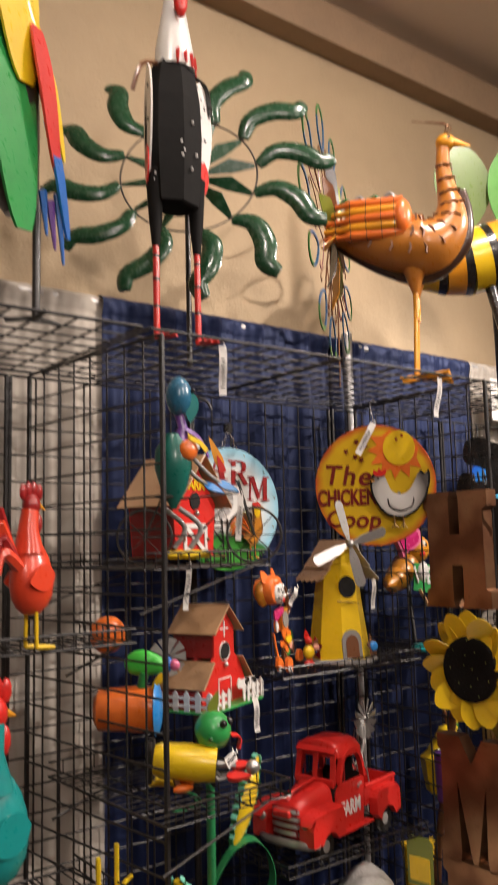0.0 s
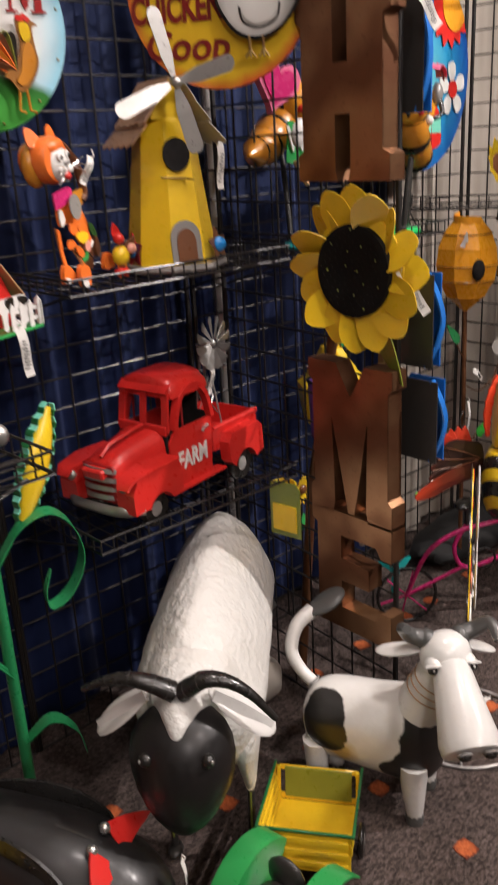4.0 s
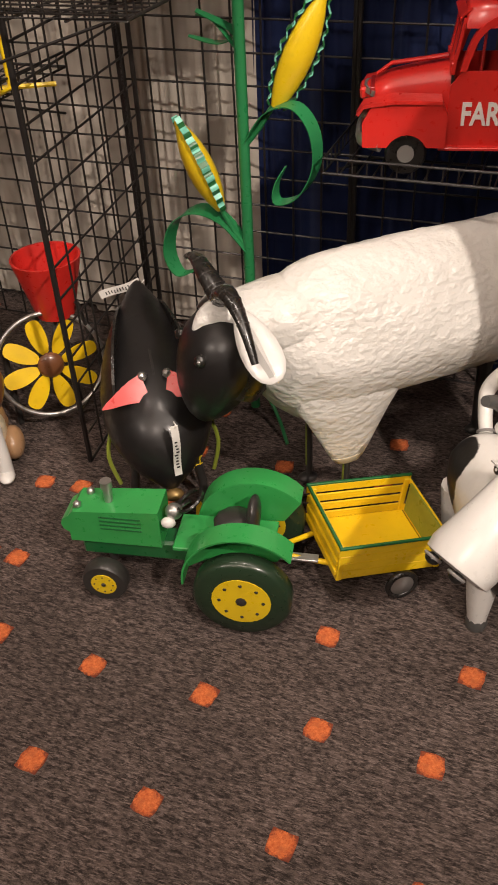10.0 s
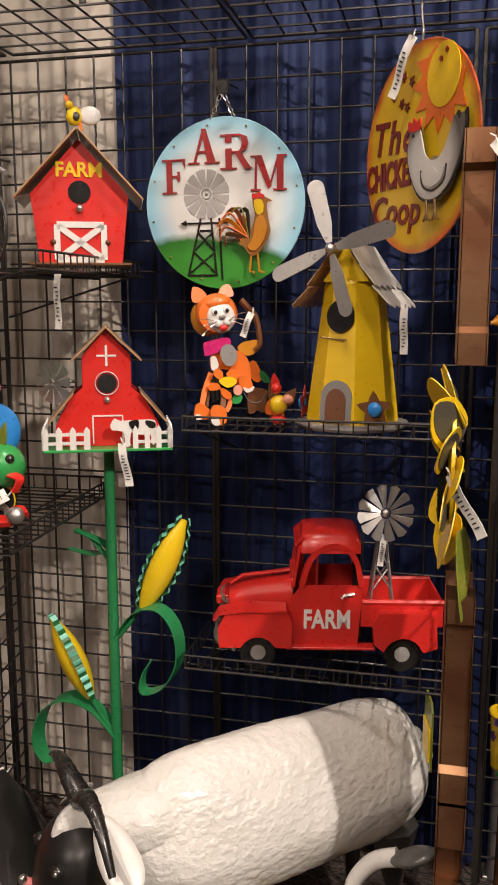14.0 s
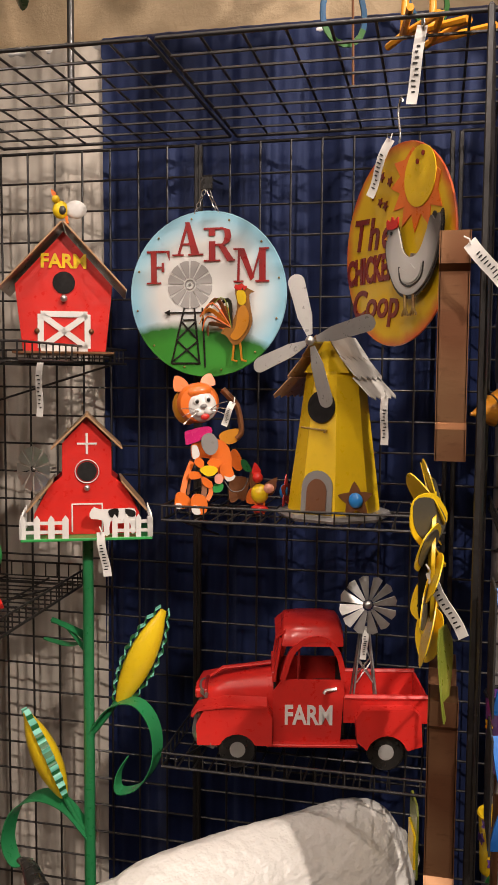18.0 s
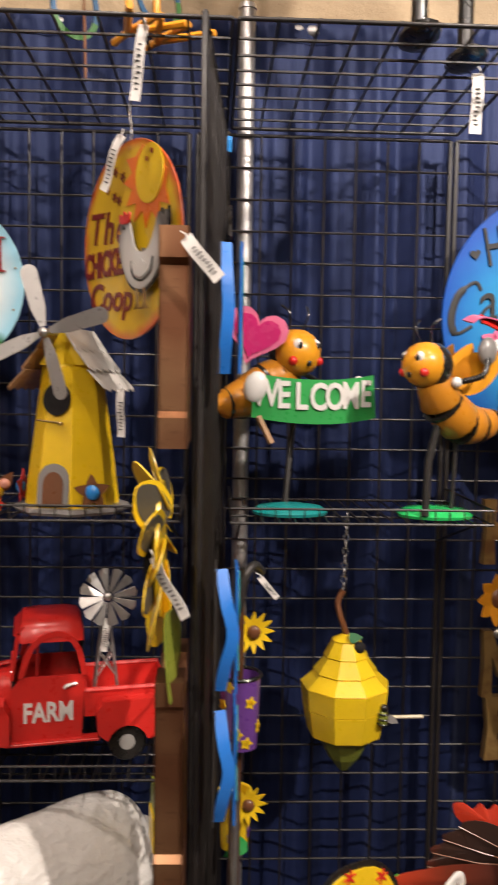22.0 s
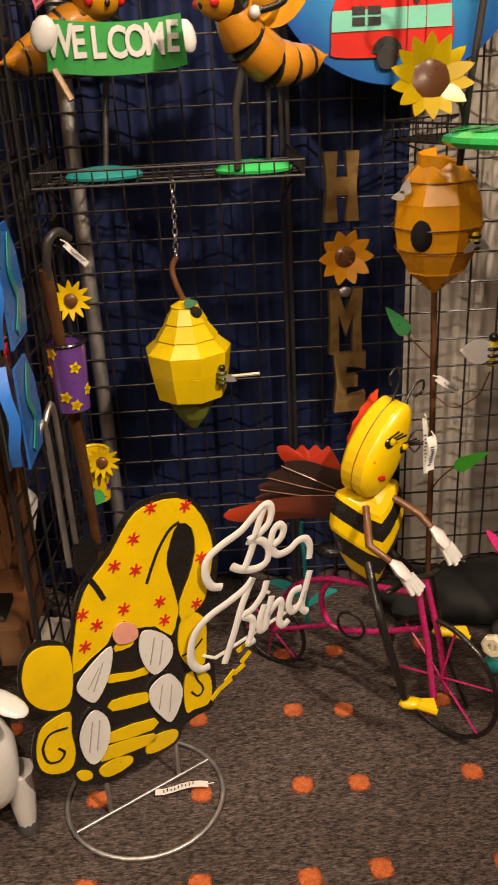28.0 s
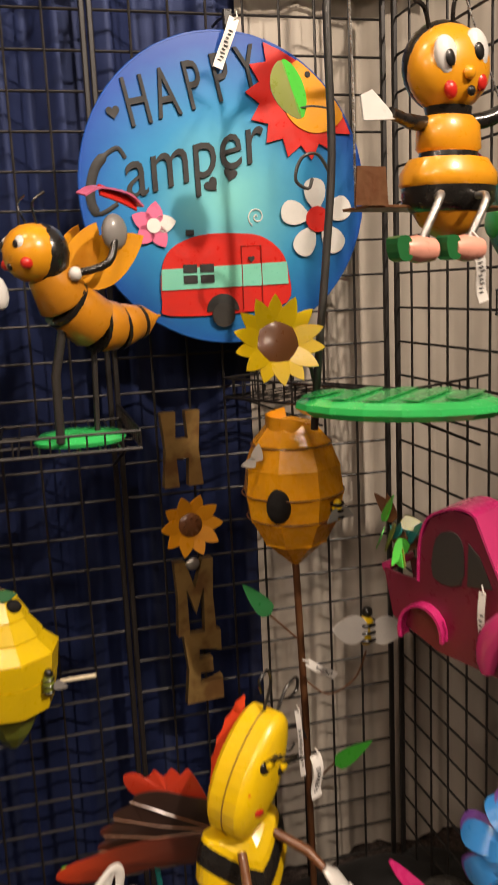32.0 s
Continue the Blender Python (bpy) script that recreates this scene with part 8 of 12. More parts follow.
def yellow_hive():
    t = thing("hanging_beehive", pose(1.478, 0.435, 0), "yellow faceted metal beehive birdhouse hung on a chain", "birdhouse")
    tiers = [(0.030, 0.928, 0.052, 0.888), (0.048, 0.890, 0.075, 0.852), (0.068, 0.855, 0.104, 0.822), (0.104, 0.822, 0.098, 0.772), (0.098, 0.772, 0.086, 0.708)]
    for r1, z1, r0, z0 in tiers:
        part("tier", Sculpt(LEMON).lathe([(r0 * 0.98, z0), (r0, z0 + 0.002), (r1, z1), (r1 * 0.9, z1 + 0.001)], n=9, m=pose(0, 0, 0, 0, 0, 8), facet=True), t)
    part("bottom_cone", Sculpt(OLIVE).lathe([(0.010, 0.618), (0.036, 0.650), (0.060, 0.694), (0.066, 0.708)], n=10, facet=True), t)
    part("top_cap", Sculpt(LEMON).lathe([(0.034, 0.926), (0.012, 0.938), (0.001, 0.940)], n=10), t)
    part("entrance", Sculpt(VOID).ball((0.026, -0.028, 0.915), (0.015, 0.012, 0.013), n=12), t, "dark entrance hole")
    part("leaf", Sculpt(DARKGREEN).plate(petal(0.034, 0.024), 0.002, m=pose(0.0, -0.032, 0.938, 70, 0, 10)), t)
    part("twig", Sculpt(BROWN).tube(smooth_path([(0, 0, 0.938), (-0.014, -0.006, 0.975), (-0.022, 0, 1.012), (-0.010, 0, 1.040)], 4), [0.007] * 13, n=8), t)
    ch = Sculpt(CHROME)
    chain_links(ch, (-0.010, 0, 1.040), (-0.004, 0.0, SHELF_C - 0.006), size=0.007)
    part("chain", ch, t)
    bee = Sculpt(YELLOW).ball((0.076, -0.064, 0.765), (0.012, 0.010, 0.022), OLIVE, n=10).ball((0.078, -0.068, 0.79), 0.009, BLACK, n=8)
    for k in (-1, 0, 1):
        bee.tube(ring_pts((0.076, -0.064, 0.765 + 0.012 * k), 0.012, 10), 0.002, BLACK, n=5, closed=True)
    bee.plate(petal(0.034, 0.018), 0.0015, GREY, pose(0.086, -0.075, 0.77, 90, 0, 30) @ pose(0, 0, 0, 0, 0, -30))
    part("bee", bee, t, "tiny striped bee")
    part("perch", Sculpt(CREAM).tube([(0.098, -0.05, 0.762), (0.165, -0.07, 0.772)], 0.004, n=6), t)


HONEYGLOSS = paint("deep orange enamel", (0.88, 0.38, 0.012), rough=0.28, coat=0.45)


def orange_hive():
    t = thing("beehive_stake", pose(2.050, 0.372, 0), "orange faceted metal beehive birdhouse on a wire stake", "birdhouse stake")
    tiers = [(0.006, 1.236, 0.048, 1.224), (0.048, 1.224, 0.078, 1.188), (0.078, 1.188, 0.095, 1.142), (0.095, 1.142, 0.100, 1.090), (0.100, 1.090, 0.092, 1.042), (0.092, 1.042, 0.064, 0.992), (0.064, 0.992, 0.006, 0.938)]
    for i, (r1, z1, r0, z0) in enumerate(tiers):
        turn = 12
        part("tier", Sculpt(HONEYGLOSS).lathe([(r0 * 1.012, z0 - 0.003), (r0 * 1.012, z0 + 0.001), (r1, z1)], n=8, m=pose(0, 0, 0, 0, 0, turn), facet=True), t)
    for r0, z0 in ((0.078, 1.186), (0.100, 1.092), (0.092, 1.044)):
        part("tier_band", Sculpt(BROWN).tube(ring_pts((0, 0, z0), r0 * 1.005, 24), 0.0016, n=5, closed=True), t)
    part("crown", Sculpt(AMBER).strip(smooth_path([(0.03, -0.03, 1.206), (-0.012, -0.050, 1.222), (-0.046, -0.02, 1.226), (-0.040, 0.024, 1.228), (0.0, 0.03, 1.236)], 5), 0.030, (0, 0, 1), 0.003), t, "curled sheet lip")
    part("entrance", Sculpt(VOID).ball((-0.052, -0.078, 1.082), (0.025, 0.016, 0.034), n=16), t, "dark oval entrance hole")
    bee = Sculpt(YELLOW).ball((0.060, -0.085, 1.065), (0.012, 0.010, 0.022), YELLOW, pose(0, 0, 0), n=10)
    for k in (-1, 0, 1):
        bee.tube(ring_pts((0.060, -0.085, 1.065 + 0.012 * k), 0.012, 10), 0.003, BLACK, n=5, closed=True)
    for a in (215, 335):
        bee.plate(petal(0.036, 0.022), 0.0015, GREY, pose(0.060, -0.096, 1.066, 90, 0, 15) @ pose(0, 0, 0, 0, 0, a))
    part("bee", bee, t, "small striped bee")
    part("moth", Sculpt(WHITE).plate(petal(0.034, 0.024), 0.002, m=pose(-0.085, -0.05, 1.165, 90, 0, 0) @ pose(0, 0, 0, 0, 0, 80)).plate(petal(0.030, 0.020), 0.002, m=pose(-0.085, -0.05, 1.165, 90, 0, 0) @ pose(0, 0, 0, 0, 0, 190)), t, "small white butterfly")
    part("stake", Sculpt(RUSTY).tube([(0, 0, 0.942), (0.01, 0, 0.6), (0.018, 0, 0.005)], 0.0075, n=8), t)
    for a, z, ln, mat in ((198, 0.870, 0.085, DARKGREEN), (-18, 0.520, 0.095, LEAF)):
        c, s = math.cos(radians(a)), math.sin(radians(a))
        part("leaf_wire", Sculpt(RUSTY).tube(smooth_path([(0.008, 0, z - 0.10), (0.035 * c, 0.02 * s, z - 0.055), (0.075 * c, 0.05 * s, z - 0.015)], 4), 0.0022, n=5), t)
        part("leaf", Sculpt(mat).plate(petal(ln, 0.036), 0.002, m=pose(0.065 * c, 0.045 * s - 0.01, z - 0.02, 78, 0, 0) @ pose(0, 0, 0, 0, 0, 128 if c < 0 else 22)), t)
    part("bee_wire", Sculpt(RUSTY).tube(smooth_path([(0.01, 0, 0.69), (0.05, -0.03, 0.665), (0.10, -0.05, 0.70), (0.122, -0.06, 0.76)], 5), 0.002, n=5), t)
    b2 = Sculpt(YELLOW).ball((0.122, -0.062, 0.805), (0.020, 0.016, 0.032), YELLOW, n=12).ball((0.125, -0.062, 0.843), 0.012, BLACK, n=8)
    for k in (-1, 0, 1):
        b2.tube(ring_pts((0.122, -0.062, 0.805 + 0.016 * k), 0.0185, 12), 0.004, BLACK, n=6, closed=True)
    for a in (170, -8):
        b2.plate(petal(0.078, 0.060, 0.8), 0.002, WHITE, pose(0.122, -0.076, 0.810, 90, 0, 0) @ pose(0, 0, 0, 0, 0, a))
    part("bee", b2, t, "striped bee with white wings on a wire")
    part("spiral_wire", Sculpt(SOFTBLACK).tube(smooth_path([(0.012, 0, 0.55), (-0.01, -0.02, 0.60), (-0.04, -0.03, 0.61), (-0.055, -0.03, 0.58), (-0.04, -0.03, 0.555), (-0.025, -0.03, 0.57)], 5), 0.0025, n=6), t)
    price_tag(pose(2.03, 0.335, 0.645, 90, -4, 0), 0.15, 0.011)
    price_tag(pose(2.055, 0.335, 0.745, 90, -55, 0), 0.075, 0.016)


def small_home():
    m = pose(1.868, 0.545, 0, 0, 0, 6)
    t = thing("home_wall_hanging", m, "bronze metal letters spelling HOME with a sunflower O", "wall hanging")
    for ch, x, z, w, h in (("H", -0.006, 1.160, 0.084, 0.158), ("M", 0.004, 0.834, 0.086, 0.166), ("E", 0.014, 0.672, 0.084, 0.160)):
        sc = Sculpt(BRASS)
        if ch == "H":
            o = [(-0.5, -0.5), (-0.12, -0.5), (-0.16, -0.12), (0.16, -0.12), (0.12, -0.5), (0.5, -0.5), (0.42, 0.0), (0.5, 0.5), (0.12, 0.5), (0.16, 0.14), (-0.16, 0.14), (-0.12, 0.5), (-0.5, 0.5), (-0.42, 0.0)]
        elif ch == "M":
            o = [(-0.5, -0.5), (-0.2, -0.5), (-0.22, 0.12), (0.0, -0.22), (0.22, 0.12), (0.2, -0.5), (0.5, -0.5), (0.45, 0.0), (0.5, 0.5), (0.22, 0.5), (0.0, 0.12), (-0.22, 0.5), (-0.5, 0.5), (-0.45, 0.0)]
        else:
            o = [(-0.5, -0.5), (0.5, -0.5), (0.5, -0.18), (0.3, -0.22), (-0.1, -0.25), (-0.1, -0.08), (0.25, -0.08), (0.25, 0.12), (-0.1, 0.12), (-0.1, 0.27), (0.3, 0.24), (0.5, 0.2), (0.5, 0.5), (-0.5, 0.5), (-0.4, 0.0)]
        sc.plate([(px * w, pz * h) for px, pz in o], 0.022, m=pose(x, 0, z, 90, 0, 0))
        part("letter", sc, t)
    sunflower_parts(t, (0, 0, 0.012), 0.072, 10, AMBER, BROWN, pose(0.0, 0, 0.998, 90, 0, 0), tilt=-22, wide=0.46)
    st = Sculpt(RUSTY)
    for i in range(8):
        st.tube([(0, -0.014, 0.998), (0.02 * math.cos(i * 0.785), -0.030, 0.998 + 0.02 * math.sin(i * 0.785))], 0.0016, n=4)
    part("stamen", st, t)
    part("tag_clip", Sculpt(STEEL).ball((0.0, -0.016, 0.912), (0.016, 0.006, 0.014), n=10), t)


yellow_hive()
orange_hive()
small_home()


def sunflower_hook():
    t = thing("shepherd_hook", pose(2.10, 0.255, 0), "tall black shepherd hook with a metal sunflower", "garden hook")
    stem = smooth_path([(-0.035, 0.02, SHELF_C), (-0.03, 0.0, 1.36), (-0.012, 0.0, 1.52), (0.004, 0.0, 1.70), (0.002, 0.0, 1.88), (0.006, 0.0, 1.955), (0.045, 0.0, 2.005), (0.12, 0, 2.022), (0.25, 0, 2.045)], 6)
    part("stem", Sculpt(SOFTBLACK).tube(stem, 0.0075, n=8), t)
    part("curl", Sculpt(SOFTBLACK).tube(smooth_path([(0.006, 0, 1.96), (0.0, 0, 2.02), (-0.02, 0, 2.05), (-0.045, 0, 2.045), (-0.052, 0, 2.015), (-0.03, 0, 2.005)], 5), 0.0045, n=6), t)
    part("curl", Sculpt(SOFTBLACK).tube(smooth_path([(0.004, 0, 1.66), (-0.02, 0, 1.70), (-0.05, 0, 1.695), (-0.062, 0, 1.66), (-0.04, 0, 1.645), (-0.032, 0, 1.662)], 5), 0.003, n=6), t)
    sunflower_parts(t, (0, 0, 0), 0.086, 14, LEMON, BROWN, pose(-0.112, -0.02, 1.388, 74, 12, -8), tilt=-26, hr=0.46, wide=0.36)
    part("twig", Sculpt(SOFTBLACK).tube(smooth_path([(0.004, 0, 1.775), (-0.03, -0.004, 1.778), (-0.062, -0.006, 1.772)], 4), 0.0018, n=5), t)
    leaf = Sculpt(LEAF).plate(smooth_loop([(0.0, -0.052), (0.026, -0.028), (0.032, 0.006), (0.020, 0.036), (0.0, 0.044), (0.0, 0.0)], 3), 0.002, LEAF, pose(-0.068, -0.008, 1.806, 84, 0, 14) @ pose(0, 0, 0, 0, 14, 18))
    leaf.plate(smooth_loop([(0.0, -0.052), (0.0, 0.0), (0.0, 0.044), (-0.022, 0.034), (-0.034, 0.006), (-0.026, -0.028)], 3), 0.002, OLIVE, pose(-0.068, -0.008, 1.806, 84, 0, 14) @ pose(0, 0, 0, 0, -14, 18))
    part("leaf", leaf, t, "folded green leaf with yellowish half")
    part("twig", Sculpt(SOFTBLACK).tube(smooth_path([(0.045, 0, 2.005), (0.05, -0.03, 2.02), (0.066, -0.055, 2.036)], 4), 0.0018, n=5), t)
    top = Sculpt(LEAF).plate(smooth_loop([(0.0, 0.0), (0.030, 0.030), (0.070, 0.034), (0.105, 0.018), (0.132, 0.0), (0.06, 0.0)], 3), 0.002, LEAF, pose(0.066, -0.055, 2.036, 84, 0, 12) @ pose(0, 0, 0, 14, 0, 42))
    top.plate(smooth_loop([(0.0, 0.0), (0.06, 0.0), (0.132, 0.0), (0.105, -0.020), (0.070, -0.034), (0.030, -0.028)], 3), 0.002, GREEN, pose(0.066, -0.055, 2.036, 84, 0, 12) @ pose(0, 0, 0, -14, 0, 42))
    top.plate(smooth_loop([(0.085, 0.022), (0.105, 0.018), (0.130, 0.0), (0.105, -0.018), (0.092, 0.0)], 3), 0.003, YELLOW, pose(0.066, -0.055, 2.036, 84, 0, 12) @ pose(0, 0, 0.0032, 0, 0, 42))
    part("leaf", top, t, "folded green leaf with yellow tip")
    part("flower_stem", Sculpt(SOFTBLACK).tube([(-0.10, 0.0, 1.385), (-0.045, 0.0, 1.34), (-0.035, 0.01, 1.31)], 0.004, n=6), t)


def lily_pad():
    t = thing("lily_pad_dish", pose(2.158, 0.115, SHELF_C + 0.045, 0, 0, -38), "bright green metal lily pad dish on a wire shelf", "dish")
    sc = Sculpt(LILY).lathe([(0.166, 0.0), (0.179, 0.010), (0.176, 0.020), (0.150, 0.028), (0.001, 0.031)], n=18, squash=0.62, facet=True)
    # shadows that cross the pad, laid on as darker green strips
    band = paint("shaded lily green enamel", (0.022, 0.36, 0.09), rough=0.22)
    for a in range(5):
        x = -0.125 + 0.060 * a
        h = 0.62 * math.sqrt(max(0, 0.150 ** 2 - x * x))
        part("shadow_band", Sculpt(band).strip([(x - 0.016, -h * 0.95, 0.0312), (x, 0, 0.0335), (x + 0.006, h * 0.95, 0.0312)], [0.026, 0.034, 0.026], (1, 0, 0), 0.002), t, "shadow band in darker green")
    part("pad", sc, t)


def seated_bee():
    sc = Sculpt(AMBER)
    m = pose(2.160, -0.085, 0, 0, 0, 14)
    hm = m @ pose(-0.020, 0, 1.754, 0, -14, 0)
    sc.ball((0, 0, 0), (0.064, 0.040, 0.056), AMBER, hm, n=22).ball((0.004, 0.012, 0.005), (0.066, 0.036, 0.058), BLACK, hm, n=20)
    for s in (-1, 1):
        sc.ball((s * 0.026, -0.0285, 0.014), (0.019, 0.010, 0.026), WHITE, hm, n=14).ball((s * 0.025 - 0.004, -0.0385, 0.010), (0.008, 0.003, 0.011), BLACK, hm, n=10)
        sc.ball((s * 0.026 - 0.004, -0.0300, -0.026), (0.010, 0.007, 0.012), RED, hm, n=10)
        sc.tube(smooth_path([(s * 0.020, 0, 0.050), (s * 0.026, -0.005, 0.078), (s * 0.044, -0.01, 0.088)], 4), 0.003, BLACK, hm, n=5)
    sc.ball((-0.003, -0.040, -0.012), (0.010, 0.006, 0.009), AMBER, hm, n=8).ball((-0.003, -0.0375, -0.034), (0.007, 0.004, 0.007), BLACK, hm, n=8)
    b = m @ pose(-0.020, 0, 0)
    for prof, mat in (([(0.026, 1.685), (0.032, 1.690), (0.036, 1.706)], BLACK), ([(0.042, 1.647), (0.049, 1.654), (0.047, 1.684), (0.038, 1.694)], AMBER), ([(0.044, 1.628), (0.046, 1.640), (0.043, 1.652)], BLACK),
                      ([(0.066, 1.600), (0.074, 1.607), (0.073, 1.622), (0.060, 1.640)], AMBER), ([(0.056, 1.572), (0.070, 1.584), (0.071, 1.604)], BLACK), ([(0.002, 1.535), (0.024, 1.541), (0.044, 1.556), (0.058, 1.578)], HONEY)):
        sc.lathe(prof, mat, b, n=22, squash=0.70)
    sc.tube(smooth_path([(-0.060, 0, 1.684), (-0.095, -0.010, 1.684), (-0.132, -0.02, 1.690)], 4), [0.010] * 5 + [0.008] * 4, BLACK, m, n=8)
    sc.plate([(-0.178, 0.018), (-0.176, -0.012), (-0.128, -0.008), (-0.136, 0.004), (-0.160, 0.026)], 0.003, WHITE, m @ pose(0, -0.022, 1.690, 84, 0, 0))
    sc.tube(smooth_path([(0.022, 0, 1.690), (0.058, -0.010, 1.700), (0.100, -0.02, 1.738)], 4), [0.011] * 5 + [0.008] * 4, BLACK, m, n=8)
    sc.plate([(0.012, 0.040), (0.078, -0.006), (0.058, -0.042), (0.022, -0.036)], 0.003, MAROON, m @ pose(0, 0.026, 1.648, 84, 0, 0))
    for x0, x1 in ((-0.070, -0.134), (-0.012, -0.058)):
        sc.tube(smooth_path([(x0, -0.035, 1.588), (x1 + 0.034, -0.075, 1.584), (x1, -0.080, 1.532)], 5), 0.005, STEEL, m, n=8)
        sc.tube([(x1 - 0.030, -0.082, 1.522), (x1 - 0.010, -0.082, 1.521), (x1 + 0.015, -0.082, 1.520)], [0.013, 0.017, 0.014], PEACH, m, n=12)
        sc.plate(smooth_loop([(-0.024, 0.016), (-0.002, 0.018), (0.006, 0.0), (0.000, -0.018), (-0.020, -0.014)], 3), 0.028, DARKGREEN, m @ pose(x1 - 0.028, -0.082, 1.522, 90, 0, 0) @ Matrix.Scale(0.78, 4))
    solid("seated_bee_figure", sc, I4, "black and orange metal bee figure with dangling legs", "figurine")
    sw = thing("figure_swing", m, "rusty plate and wire swing that holds a bee figure", "swing")
    part("seat", Sculpt(RUSTY).box((-0.022, 0.03, 1.580), (0.26, 0.06, 0.004)), sw)
    for x in (-0.152, 0.108):
        part("cord", Sculpt(CHROME).tube([(x, 0.03, 1.580), (x + 0.004, 0.035, 1.72), (x * 0.7, 0.10, 1.94), (0.01, 0.33, 2.02)], 0.0016, n=5), sw)
        part("side_plate", Sculpt(RUSTY).plate([(-0.026, 0), (0.026, 0), (0.022, 0.048), (-0.022, 0.048)], 0.003, m=pose(x, -0.005, 1.580, 90, 0, 0)), sw)
    price_tag(pose(2.128, -0.178, 1.530, 90, -16, 10), 0.080, 0.016)


sunflower_hook()
lily_pad()
seated_bee()


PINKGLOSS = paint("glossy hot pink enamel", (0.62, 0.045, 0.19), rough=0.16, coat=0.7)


def pink_car():
    t = thing("pink_car_planter", pose(2.322, 0.085, 0.745, 0, 0, -57), "magenta metal car planter hung on the side grid panel", "planter")
    side = [(-0.168, 0.235), (-0.150, 0.150), (-0.060, 0.105), (0.060, 0.086), (0.190, 0.110), (0.192, 0.200), (0.150, 0.238), (0.055, 0.244), (0.030, 0.305), (0.006, 0.356), (-0.030, 0.362), (-0.074, 0.342), (-0.092, 0.300), (-0.096, 0.226)]
    # shade put into colour: maroon sides and floor, brighter pink on top and hood
    part("body_side", Sculpt(MAROON).plate(side, 0.004, m=pose(0, -0.088, 0, 90, 0, 0)), t, "magenta side darkened as shaded")
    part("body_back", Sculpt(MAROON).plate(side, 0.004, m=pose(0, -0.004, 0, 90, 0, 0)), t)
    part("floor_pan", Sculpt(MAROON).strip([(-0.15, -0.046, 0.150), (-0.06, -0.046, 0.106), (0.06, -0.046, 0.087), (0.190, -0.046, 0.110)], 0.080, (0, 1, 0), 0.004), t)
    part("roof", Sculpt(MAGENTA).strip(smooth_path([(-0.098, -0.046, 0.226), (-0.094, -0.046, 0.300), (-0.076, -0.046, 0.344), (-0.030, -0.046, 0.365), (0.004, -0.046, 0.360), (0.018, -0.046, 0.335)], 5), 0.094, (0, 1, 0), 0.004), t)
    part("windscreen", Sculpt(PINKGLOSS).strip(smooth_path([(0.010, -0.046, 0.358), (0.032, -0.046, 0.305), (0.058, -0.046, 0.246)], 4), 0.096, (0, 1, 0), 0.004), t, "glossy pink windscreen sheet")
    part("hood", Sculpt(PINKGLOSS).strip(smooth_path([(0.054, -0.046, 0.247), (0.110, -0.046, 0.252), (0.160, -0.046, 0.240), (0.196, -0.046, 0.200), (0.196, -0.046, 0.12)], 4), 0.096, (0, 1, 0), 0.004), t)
    part("window", Sculpt(SOFTBLACK).plate(smooth_loop([(-0.068, 0.240), (-0.016, 0.236), (-0.012, 0.300), (-0.030, 0.325), (-0.062, 0.310)], 3), 0.003, m=pose(0, -0.0915, 0, 90, 0, 0)), t, "dark window opening")
    part("quarter_window", Sculpt(SOFTBLACK).plate([(-0.004, 0.236), (0.040, 0.240), (0.018, 0.290), (-0.002, 0.310)], 0.003, m=pose(0, -0.0915, 0, 90, 0, 0)), t, "dark window opening")
    arch = [(0.118 + 0.078 * math.cos(a), -0.108, 0.118 + 0.088 * math.sin(a)) for a in [math.pi * (1.06 - 1.02 * i / 14) for i in range(15)]]
    part("front_fender", Sculpt(PINKGLOSS).tube(arch, [0.010, 0.016, 0.019, 0.021] + [0.022] * 8 + [0.021, 0.018, 0.010], n=10, flat=1.2), t, "rounded pink fender over the wheel")
    rear = [(-0.085 + 0.042 * math.cos(a), -0.096, 0.138 + 0.050 * math.sin(a)) for a in [math.pi * (1.10 - 1.15 * i / 10) for i in range(11)]]
    part("rear_fender", Sculpt(MAGENTA).strip(rear, 0.030, (0, 1, 0), 0.005), t)
    part("tail", Sculpt(PINKGLOSS).tube([(-0.168, -0.085, 0.236), (-0.160, -0.046, 0.240), (-0.168, -0.005, 0.236)], 0.010, n=8), t)
    wheel(t, (0.118, -0.104, 0.118), 0.044, 0.022, hub=GREY)
    fl = Sculpt(TEAL)
    rng = random.Random(5)
    for i in range(16):
        mat = (TEAL, LEAF, BROWN, OLIVE)[i % 4]
        fl.plate(petal(0.055, 0.026), 0.002, mat, pose(-0.155 + rng.uniform(-0.03, 0.03), -0.06 + rng.uniform(-0.02, 0.02), 0.285 + rng.uniform(-0.02, 0.04), 70, 0, rng.uniform(-60, 60)) @ pose(0, 0, 0, 0, 0, rng.uniform(0, 360)))
    part("painted_leaves", fl, t, "painted metal leaves on the planter")
    price_tag(t.matrix_world @ pose(0.030, -0.105, 0.238, 90, 0, 0), 0.135, 0.012)


